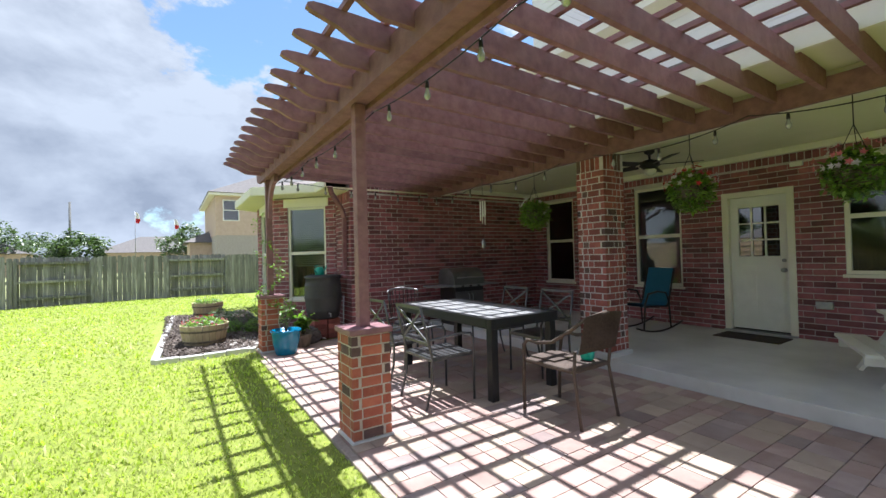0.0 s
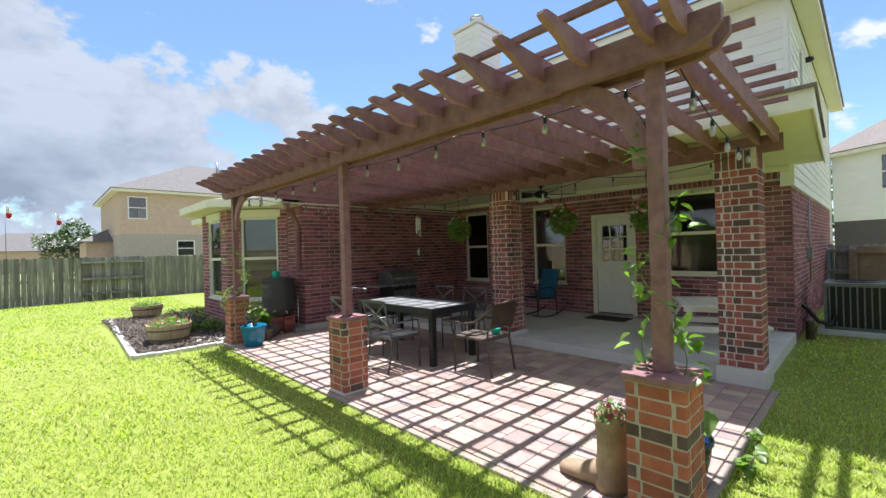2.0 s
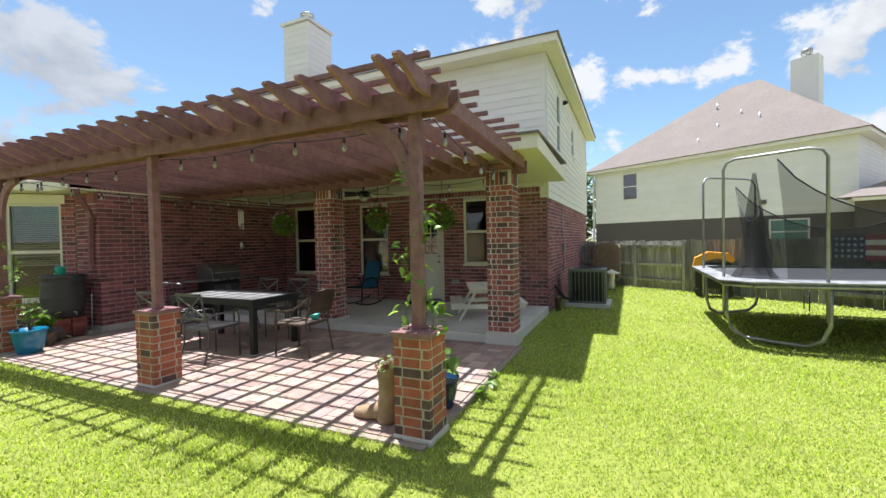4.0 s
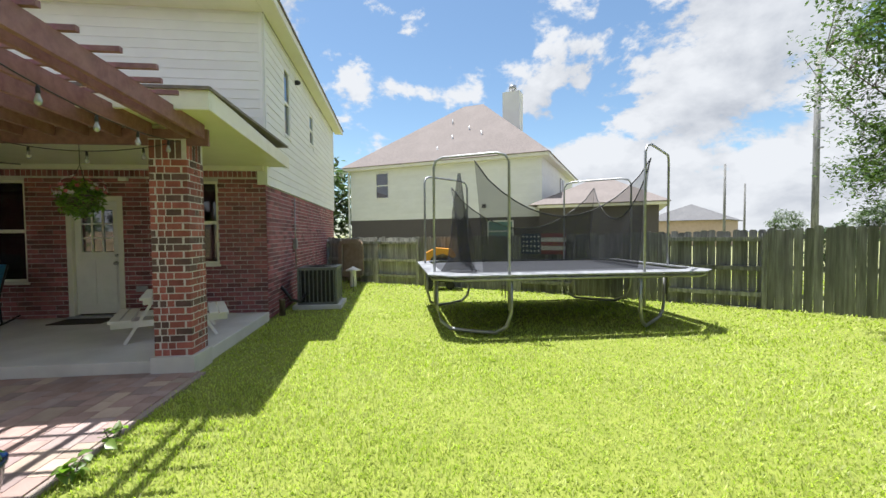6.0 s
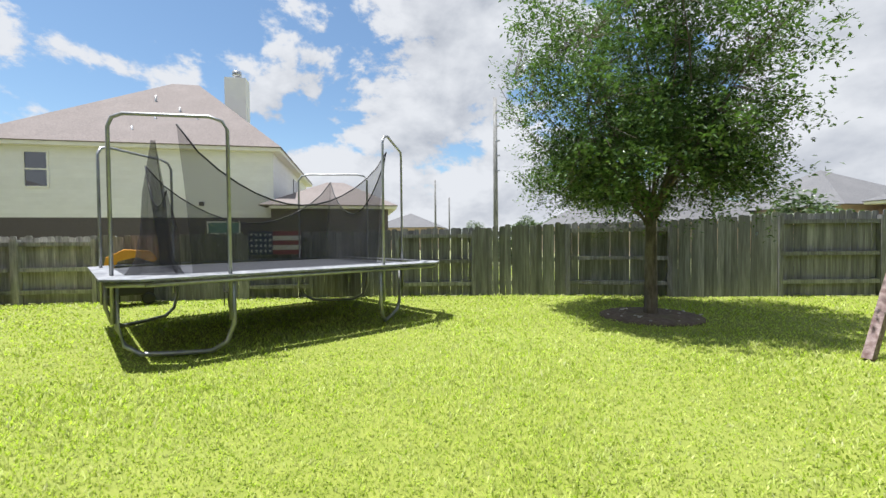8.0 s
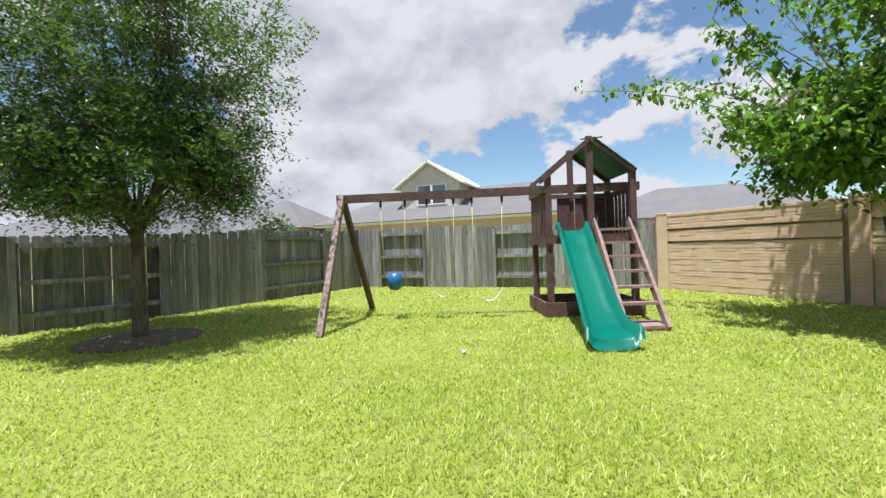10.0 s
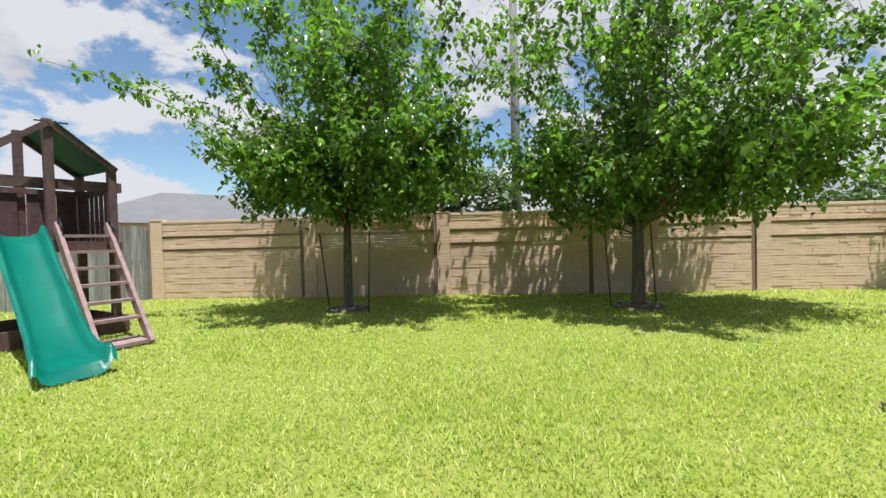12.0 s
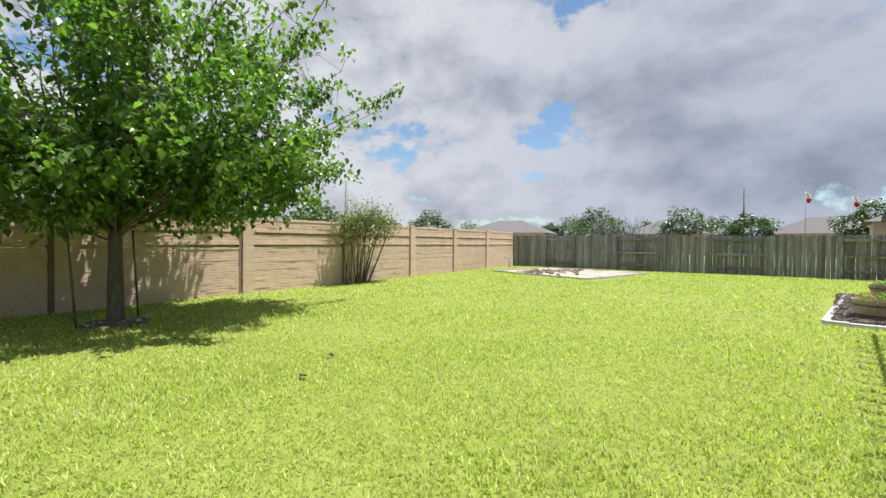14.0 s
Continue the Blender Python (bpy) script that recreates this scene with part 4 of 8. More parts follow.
for i in range(3):
    for j in range(3):
        bm = bmesh.new()
        box(bm, 0.072, 0.076, -wx + 2 * wx * i / 3 + 0.012, -wx + 2 * wx * (i + 1) / 3 - 0.012, zt0 + (zt1 - zt0) * j / 3 + 0.012, zt0 + (zt1 - zt0) * (j + 1) / 3 - 0.012)
        part("pane", bm, "glass", dr)
for z, rad, nm in ((1.08, 0.032, "door_knob"), (1.22, 0.026, "deadbolt")):
    bm = bmesh.new()
    lathe(bm, [(rad, 0), (rad, 0.012), (0.012, 0.014), (0.012, 0.035), (rad * 0.9, 0.04), (rad, 0.055), (rad * 0.6, 0.068)] if nm == "door_knob" else [(rad, 0), (rad, 0.02), (rad * 0.6, 0.026)], 14)
    for v in bm.verts:
        v.co = Vector((0.05 - v.co.z, v.co.x - hw + 0.15, v.co.y + z))
    part(nm, bm, "steel", dr, "satin nickel " + nm.replace("_", " "))
bm = bmesh.new()
box(bm, -0.06, 0.1, -hw, hw, 0.142, 0.165)
part("threshold", bm, "steel", dr)


# ---------- foliage helpers ----------
def leaf_mesh(name, centres, size, material, seed, droop=0.3, wide=0.55, heart=False):
    """Folded leaves at the given places, in one mesh: four-point ones, or broad ones with rounded shoulders."""
    g = np.random.default_rng(seed)
    c = np.asarray(centres, np.float64)
    n = len(c)
    a = g.uniform(0, 2 * np.pi, n)
    pit = g.normal(-droop, 0.45, n)
    d = np.stack([np.cos(a) * np.cos(pit), np.sin(a) * np.cos(pit), np.sin(pit)], 1)
    s = np.stack([-np.sin(a), np.cos(a), g.normal(0, 0.35, n)], 1)
    nrm = np.cross(d, s)
    L = (size * g.uniform(0.6, 1.25, n))[:, None]
    if heart:
        curl = g.uniform(0.05, 0.22, n)[:, None]
        pts = []
        for f, w, up in ((0, 0, 0), (0.40, 0, 0.0), (1.0, 0, -1.0), (0.06, 0.30, 0.5), (0.40, 0.52, 0.8), (0.74, 0.27, 0.1), (0.06, -0.30, 0.5), (0.40, -0.52, 0.8), (0.74, -0.27, 0.1)):
            pts.append(c + d * L * f + s * L * (w * 1.1 * wide) + nrm * L * (curl * up))
        me = bpy.data.meshes.new(name)
        me.vertices.add(n * 9)
        me.vertices.foreach_set("co", np.stack(pts, 1).astype(np.float32).ravel())
        base = np.arange(n, dtype=np.int32)[:, None] * 9
        me.loops.add(n * 16)
        me.loops.foreach_set("vertex_index", (base + np.array([0, 3, 4, 1, 1, 4, 5, 2, 0, 1, 7, 6, 1, 2, 8, 7], np.int32)).ravel())
        me.polygons.add(n * 4)
        me.polygons.foreach_set("loop_start", (np.arange(n * 4) * 4).astype(np.int32))
        me.polygons.foreach_set("use_smooth", np.ones(n * 4, bool))
        me.update(calc_edges=True)
        me.materials.append(M[material])
        return me
    co = np.empty((n, 4, 3), np.float32)
    co[:, 0], co[:, 2] = c, c + d * L
    mid = c + d * L * 0.42 + nrm * L * 0.10
    co[:, 1], co[:, 3] = mid + s * L * wide / 2, mid - s * L * wide / 2
    me = bpy.data.meshes.new(name)
    me.vertices.add(n * 4)
    me.vertices.foreach_set("co", co.ravel())
    base = np.arange(n, dtype=np.int32)[:, None] * 4
    me.loops.add(n * 6)
    me.loops.foreach_set("vertex_index", (base + np.array([0, 1, 2, 0, 2, 3], np.int32)).ravel())
    me.polygons.add(n * 2)
    me.polygons.foreach_set("loop_start", (np.arange(n * 2) * 3).astype(np.int32))
    me.update(calc_edges=True)
    me.materials.append(M[material])
    return me


def bent(a, b, r, sag, n=6):
    a, b = Vector(a), Vector(b)
    side = Vector((r.uniform(-1, 1), r.uniform(-1, 1), r.uniform(-0.2, 0.8))) * (b - a).length * sag
    return [a.lerp(b, k / n) + side * math.sin(math.pi * k / n) for k in range(n + 1)]


def tree(x, y, fork, centre, radii, limbs, twigs, per_twig, leaf, material, trunk_r, seed, label, lean=(0, 0), extra=(), trunk_mat="bark", droop=0.3, wide=0.55, shoot=0.55, low=0.0, gap=-0.30, lobes=None, rise=0.0):
    """Tapered trunk, limbs to the crown, twigs with leaves strung along them; uneven outline."""
    r = random.Random(seed)
    t = thing("tree", x, y, 0, 0, label, "tree")
    bm = bmesh.new()
    top = Vector((lean[0], lean[1], fork))
    tube(bm, [(0, 0, -0.05), (lean[0] * 0.1, lean[1] * 0.1, 0.12), (lean[0] * 0.5, lean[1] * 0.5, fork * 0.5), top], trunk_r * 1.25, 10, trunk_r * 0.8)
    part("trunk", bm, trunk_mat, t)
    bm = bmesh.new()
    spots = []
    C, R = Vector(centre), Vector(radii)
    ends = []
    for i in range(limbs):
        th = 2 * math.pi * (i * 0.618 + r.uniform(-0.1, 0.1))
        el = math.asin(max(-0.75, min(0.97, -0.55 + 1.5 * (i + 0.5) / limbs)))
        k = r.uniform(0.55, 0.85)
        e = C + Vector((R.x * math.cos(th) * math.cos(el), R.y * math.sin(th) * math.cos(el), R.z * math.sin(el))) * k
        ends.append(e)
    for k in range(int(rise * 26)):
        # long shoots that end outside the crown, mostly upwards
        th, el = r.uniform(0, 6.283), math.asin(r.uniform(-0.05, 1.0))
        extra = (*extra, C + Vector((R.x * math.cos(th) * math.cos(el), R.y * math.sin(th) * math.cos(el), R.z * math.sin(el))) * r.uniform(0.95, 1.22))
    ends += [Vector(e) for e in extra]
    nodes = []
    for i, e in enumerate(ends):
        ppts = bent(top - Vector((0, 0, r.uniform(0, 0.35))), e, r, 0.10, 7)
        tube(bm, ppts, trunk_r * (0.28 if i < limbs else 0.15), 6, 0.005, False)
        nodes += ppts[2:]
        if i >= limbs:
            # a long shoot that reaches out of the crown
            for j in range(34):
                k = r.uniform(0.35, 1.0) * 7
                o = ppts[min(6, int(k))].lerp(ppts[min(7, int(k) + 1)], k % 1)
                p = o + Vector((r.gauss(0, 0.13), r.gauss(0, 0.13), r.gauss(-0.05, 0.12)))
                for m in range(5):
                    spots.append(o.lerp(p, r.random()) + Vector((r.gauss(0, 0.05), r.gauss(0, 0.05), r.gauss(0, 0.05))))
    N_ = np.array([tuple(q) for q in nodes])
    made = 0
    while made < twigs:
        core = lobes is not None and r.random() < 0.34
        d = Vector((r.gauss(0, 1), r.gauss(0, 1), r.gauss(0, 1))).normalized()
        lump = 1.0 + 0.34 * noise.noise(d * 2.3 + Vector((seed * 1.7, 0, 0))) + 0.16 * noise.noise(d * 6.0 + Vector((0, seed, 0)))
        u = r.random() ** 0.42
        if lobes is not None and not core and u > 0.45 and noise.noise(d * 3.4 + Vector((seed * 0.37, 0, seed))) < lobes + 0.55 * (u - 0.6):
            made += 0.35
            continue
        q = d * lump * u
        p = C + Vector((q.x * R.x, q.y * R.y, q.z * R.z))
        if core:
            # the thick skirt of leaves above the fork
            p = Vector((C.x + q.x * R.x * 0.8, C.y + q.y * R.y * 0.8, low + 0.75 + q.z * 0.75))
        made += 1
        if p.z < low + 0.12 * math.sin(7 * d.x + 5 * d.y):
            continue
        if noise.noise(p * 1.05 + Vector((0, 0, seed))) < gap:
            continue
        o = Vector(N_[((N_ - np.array(tuple(p))) ** 2).sum(1).argmin()])
        tube(bm, [o, o.lerp(p, 0.5) + Vector((0, 0, 0.04)), p], 0.005, 4, 0.002, False)
        sh = (Vector((r.gauss(0, 1), r.gauss(0, 1), r.gauss(0.3, 0.8))).normalized() + (d + Vector((0, 0, 0.5))) * rise).normalized() * shoot * r.uniform(0.3, 0.8)
        for m in range(per_twig):
            f = r.random()
            spots.append(p + sh * f + Vector((r.gauss(0, 1), r.gauss(0, 1), r.gauss(0, 1))) * (0.03 + leaf * 0.45))
    part("branchwork", bm, trunk_mat, t)
    crown = new("crown", leaf_mesh("crown", spots, leaf, material, seed, droop, wide, heart=rise > 0.5))
    crown.parent = t
    crown["kind"] = "stuff"
    crown["label"] = "crown of many small green leaves"
    return t


def tuft(parent, name, at, n, rad, size, material, seed, flat=0.7, label="", droop=0.1):
    g = np.random.default_rng(seed)
    d = g.normal(0, 1, (n, 3))
    d /= np.linalg.norm(d, axis=1)[:, None]
    p = d * (g.uniform(0.25, 1, n) ** 0.5)[:, None] * rad
    p[:, 2] *= flat
    ob = new(name, leaf_mesh(name, p + np.array(at), size, material, seed, droop))
    ob.parent = parent
    if label:
        ob["label"] = label
    return ob


FLOWERS = {}


def flower_mesh(size, material):
    """One small five-petalled flower, facing up."""
    if (size, material) not in FLOWERS:
        bm = bmesh.new()
        mid = bm.verts.new((0, 0, 0.004))
        ringv = []
        for k in range(10):
            rr = size * (1.0 if k % 2 == 0 else 0.5)
            ringv.append(bm.verts.new((math.cos(k * math.pi / 5) * rr, math.sin(k * math.pi / 5) * rr, 0.012 if k % 2 == 0 else 0.0)))
        for k in range(10):
            bm.faces.new((mid, ringv[k], ringv[(k + 1) % 10]))
        bmesh.ops.solidify(bm, geom=bm.faces[:], thickness=0.002)
        FLOWERS[size, material] = mesh_of("flower", bm, material)
    return FLOWERS[size, material]


def blossoms(parent, at, n, rad, size, material, seed, flat=0.7, label=""):
    """Small flowers over the outside of a tuft, each one a part."""
    g = random.Random(seed)
    for _ in range(n):
        d = Vector((g.gauss(0, 1), g.gauss(0, 1), abs(g.gauss(0, 0.9)) - 0.25)).normalized()
        c = Vector(at) + Vector((d.x, d.y, d.z * flat)) * rad * g.uniform(0.85, 1.1)
        ob = new("flower", flower_mesh(size, material))
        ob.matrix_basis = Matrix.Translation(c) @ d.to_track_quat("Z", "Y").to_matrix().to_4x4()
        ob.parent = parent
        if label:
            ob["label"] = label


# ---------- brick pillars and porch columns ----------
BRICK_MESHES = {}


def loose_brick(parent, cx, cy, cz, sx, sy, sz, material):
    key = (round(sx, 3), round(sy, 3), round(sz, 3), material)
    if key not in BRICK_MESHES:
        bm = bmesh.new()
        box(bm, -sx / 2, sx / 2, -sy / 2, sy / 2, -sz / 2, sz / 2)
        BRICK_MESHES[key] = mesh_of("brick", bm, material, 0.003)
    ob = new("brick", BRICK_MESHES[key])
    ob.location = (cx, cy, cz)
    ob.parent = parent
    return ob


def brick_shaft(parent, w, z0, courses, course, fields, seed, tones, soldier=0.0):
    """Courses of bricks round a square core; fields: the lengths that share out a face, turned about in every other course."""
    r = random.Random(seed)
    t = 0.05
    h = course - JOINT
    for k in range(courses):
        z = z0 + k * course + h / 2
        band = r.choices(tones, [q[1] for q in [(a, b) for a, b in TONES if a in tones]])[0]
        for side in range(4):
            lens = fields[(k + side) % len(fields)]
            total = sum(lens)
            span = w - t - JOINT
            s = -w / 2 + (0 if side % 2 == 0 else 0)
            for q in lens:
                ln = span * q / total - JOINT
                c = (s + ln / 2) * (-1 if k % 2 else 1)
                s += ln + JOINT
                tone = band if r.random() < 0.65 else r.choices(tones, [b for a, b in TONES if a in tones])[0]
                e = r.uniform(-0.0015, 0.0015)
                o = w / 2 - t / 2 + e
                if side == 0:
                    loose_brick(parent, c, -o, z, ln, t, h, tone)
                elif side == 1:
                    loose_brick(parent, o, c, z, t, ln, h, tone)
                elif side == 2:
                    loose_brick(parent, -c, o, z, ln, t, h, tone)
                else:
                    loose_brick(parent, -o, -c, z, t, ln, h, tone)
    if soldier:
        z = z0 + courses * course + soldier / 2
        n = int((w - t) / (BRICK_H * 0.78 + JOINT))
        step = (w - t) / n
        for side in range(4):
            for i in range(n):
                c = -w / 2 + step * (i + 0.5)
                o = w / 2 - t / 2
                ln = step - JOINT
                loose_brick(parent, *((c, -o, z, ln, t, soldier) if side == 0 else (o, c, z, t, ln, soldier) if side == 1 else (-c, o, z, ln, t, soldier) if side == 2 else (-o, -c, z, t, ln, soldier)), r.choice(tones))


TONES = [("brick_red", 0.75), ("brick_orange", 0.72), ("brick_dark", 0.2)]
POST_Y = (-0.425, 3.02, 6.80)
for i, y in enumerate(POST_Y):
    b = thing("brick_pillar", 1.39, y, 0, 0, "orange-red brick pillar with a stained wooden cap at the patio's edge", "pillar", "brick pillars under the pergola posts")
    bm = bmesh.new()
    box(bm, -0.1565, 0.1565, -0.1565, 0.1565, -0.02, 0.82)
    part("core", bm, "pillar_mortar", b, "grey mortar joints")
    bm = bmesh.new()
    box(bm, -0.175, 0.175, -0.175, 0.175, -0.03, 0.025)
    part("footing", bm, "concrete", b, "", 0.006)
    brick_shaft(b, 0.32, 0.03, 10, 0.0795, [(0.10, 0.21)], 70 + i, ["brick_orange", "brick_dark"])
    bm = bmesh.new()
    box(bm, -0.178, 0.178, -0.178, 0.178, 0.825, 0.868)
    part("cap", bm, "stain", b, "stained wooden cap", 0.006)
for i, (x, y) in enumerate(((4.60, -0.235), (4.66, 3.15))):
    b = thing("brick_column", x, y, 0, 0, "red brick porch column with pale mortar on a concrete plinth", "column", "brick columns of the porch")
    bm = bmesh.new()
    box(bm, -0.1965, 0.1965, -0.1965, 0.1965, 0.19, 2.63)
    part("core", bm, "mortar", b, "pale mortar joints")
    bm = bmesh.new()
    box(bm, -0.235, 0.235, -0.235, 0.235, -0.02, 0.195)
    part("plinth", bm, "concrete", b, "", 0.008)
    brick_shaft(b, 0.40, 0.2, 28, 0.079, [(0.21, 0.1, 0.09), (0.1, 0.1, 0.2)], 80 + i, ["brick_red", "brick_dark"], soldier=0.205)

# ---------- pergola ----------
perg = thing("pergola", 1.39, 3.1, 0, 0, "dark red-brown stained timber pergola with closely set laths", "pergola")
OX, OY = 1.39, 3.1


def rafter_z(x):
    return 2.895 - 0.029 * (x - 0.75)


for y in POST_Y:
    bm = bmesh.new()
    box(bm, -0.045, 0.045, y - OY - 0.045, y - OY + 0.045, 0.869, 2.66)
    part("post", bm, "stain", perg, "", 0.006)
bm = bmesh.new()
for x0, x1 in ((-0.115, -0.072), (0.072, 0.115)):
    ya, yb = -0.78 - OY, 7.12 - OY
    prof = [(ya + 0.16, 2.63), (yb - 0.16, 2.63), (yb - 0.05, 2.67), (yb, 2.73), (yb, 2.815), (ya, 2.815), (ya, 2.73), (ya + 0.05, 2.67)]
    a = [bm.verts.new((x0, y, z)) for y, z in prof]
    b = [bm.verts.new((x1, y, z)) for y, z in prof]
    bm.faces.new(a)
    bm.faces.new(b[::-1])
    for k in range(8):
        bm.faces.new((a[k], b[k], b[(k + 1) % 8], a[(k + 1) % 8]))
part("beam", bm, "stain", perg, "doubled front beam with scrolled ends")
bm = bmesh.new()
box(bm, -0.071, 0.071, -0.70 - OY, 7.05 - OY, 2.67, 2.79)
part("packing_timber", bm, "stain", perg)
bm = bmesh.new()
box(bm, 4.41 - OX, 4.455 - OX, -0.66 - OY, 6.96 - OY, 2.56, 2.74)
part("ledger", bm, "stain", perg)


def rafter_mesh():
    """Long board with a scrolled lawn end."""
    bm = bmesh.new()
    top = [(4.408, rafter_z(4.408)), (0.86, rafter_z(0.86))]
    tip = [(0.80, rafter_z(0.80) - 0.004), (0.765, 2.875), (0.76, 2.855), (0.785, 2.838), (0.86, 2.815), (0.95, 2.785), (1.02, 2.745), (1.08, 2.722), (1.16, 2.722)]
    bot = [(4.408, rafter_z(4.408) - 0.15)]
    poly = top + tip + bot
    a = [bm.verts.new((x - OX, -0.021, z)) for x, z in poly]
    b = [bm.verts.new((x - OX, 0.021, z)) for x, z in poly]
    bm.faces.new(a)
    bm.faces.new(b[::-1])
    n = len(poly)
    for k in range(n):
        bm.faces.new((a[k], b[k], b[(k + 1) % n], a[(k + 1) % n]))
    return mesh_of("rafter", bm, "stain")


rm = rafter_mesh()
rr = random.Random(9)
for y in [-0.61, -0.45] + [-0.07 + 0.325 * i for i in range(22)]:
    ob = new("rafter", rm)
    ob.matrix_basis = pose(rr.uniform(-0.012, 0.012), y - OY, rr.uniform(-0.004, 0.004))
    ob.parent = perg
for i in range(10):
    x = 0.98 + 0.276 * i
    bm = bmesh.new()
    za = rafter_z(x) + 0.001
    box(bm, x - OX - 0.019, x - OX + 0.019, -0.82 - OY - rr.uniform(-0.1, 0.12), 7.1 - OY, za, za + 0.038)
    part("lath", bm, "stain", perg)
for y, d in ((-0.425, 1), (6.80, -1)):
    bm = bmesh.new()
    rows_ = []
    for k in range(11):
        a = k / 10 * math.pi / 2
        c = Vector((0.0, y - OY + d * (0.07 + 0.52 * (1 - math.cos(a))), 2.06 + 0.56 * math.sin(a)))
        n_ = Vector((0, -d * math.cos(a), math.sin(a)))
        rows_.append([bm.verts.new(c + Vector((sx * 0.025, 0, 0)) + n_ * sn * 0.06) for sx, sn in ((-1, -1), (1, -1), (1, 1), (-1, 1))])
    for p, q in zip(rows_, rows_[1:]):
        for j in range(4):
            bm.faces.new((p[j], p[(j + 1) % 4], q[(j + 1) % 4], q[j]))
    bm.faces.new(rows_[0][::-1])
    bm.faces.new(rows_[-1])
    part("brace", bm, "stain", perg, "curved knee brace")

# ---------- string lights ----------
M["bulb"] = glass_mat("bulb_glass", (0.30, 0.31, 0.31), 0.05)


def string_light(pts, n, sag, label):
    L = thing("string_light", *pts[0], 0, label, "string light", "string lights of the pergola")
    o = Vector(pts[0])
    bm = bmesh.new()
    path, marks = [], []
    for a, b in zip(pts, pts[1:]):
        a, b = Vector(a) - o, Vector(b) - o
        for k in range(13):
            f = k / 12
            path.append(a.lerp(b, f) - Vector((0, 0, sag * 4 * f * (1 - f))))
        for k in range(n):
            f = (k + 0.5) / n
            marks.append(a.lerp(b, f) - Vector((0, 0, sag * 4 * f * (1 - f))))
    tube(bm, path, 0.005, 5)
    part("cable", bm, "black", L)
    for m in marks:
        bm = bmesh.new()
        lathe(bm, [(0.005, 0), (0.012, -0.012), (0.014, -0.05), (0.010, -0.054)], 10, m)
        part("socket", bm, "black", L)
        bm = bmesh.new()
        lathe(bm, [(0.010, -0.05), (0.012, -0.065), (0.022, -0.092), (0.023, -0.107), (0.016, -0.124), (0.003, -0.132)], 12, m)
        part("bulb", bm, "bulb", L, "clear glass bulb")


for y0, y1 in ((-0.5, 1.3), (1.3, 3.02), (3.02, 5.0), (5.0, 6.75)):
    string_light([(1.53, y0, 2.63), (1.53, y1, 2.63)], 3, 0.05, "black string light with clear bulbs along the pergola beam")
string_light([(1.53, -0.52, 2.63), (4.35, -0.4, 2.58)], 5, 0.12, "black string light with clear bulbs across the pergola's end")
for y0, y1 in ((-0.3, 1.4), (1.4, 3.0), (3.5, 5.2), (5.2, 6.8)):
    string_light([(4.35, y0, 2.57), (4.35, y1, 2.57)], 3, 0.10, "black string light with clear bulbs along the porch eave")
string_light([(1.6, 6.72, 2.66), (4.3, 6.72, 2.56)], 6, 0.04, "black string light with clear bulbs along the end wall")

# ---------- furniture ----------
M["tile"] = mat("stone_tile", (0.30, 0.30, 0.31), (0.40, 0.40, 0.40), 12, 0.35, bump=0.2, bscale=50, c=(0.22, 0.22, 0.23), cscale=4, rnd=0.15)
M["wicker"] = mat("brown_wicker", (0.055, 0.037, 0.03), (0.11, 0.075, 0.058), 60, 0.75, bump=0.9, bscale=110, c=(0.17, 0.125, 0.10), cscale=6)
tb = thing("patio_table", 3.08, 3.82, 0, 0, "black metal patio table with a grey tiled top", "table")
bm = bmesh.new()
for x0, x1, y0, y1 in ((-0.46, 0.46, -0.92, -0.85), (-0.46, 0.46, 0.85, 0.92), (-0.46, -0.39, -0.85, 0.85), (0.39, 0.46, -0.85, 0.85)):
    box(bm, x0, x1, y0, y1, 0.70, 0.80)
part("top_frame", bm, "black", tb, "", 0.006)
bm = bmesh.new()
box(bm, -0.39, 0.39, -0.85, 0.85, 0.74, 0.782)
part("top_bed", bm, "black", tb)
for i in range(3):
    for j in range(6):
        bm = bmesh.new()
        x, y = -0.39 + 0.26 * i, -0.85 + 0.2833 * j
        box(bm, x + 0.006, x + 0.254, y + 0.006, y + 0.277, 0.782, 0.797)
        part("tile", bm, "tile", tb, "", 0.003)
for x in (-0.40, 0.40):
    for y in (-0.86, 0.86):
        bm = bmesh.new()
        box(bm, x - 0.04, x + 0.04, y - 0.04, y + 0.04, 0, 0.70)
        part("leg", bm, "black", tb, "", 0.006)


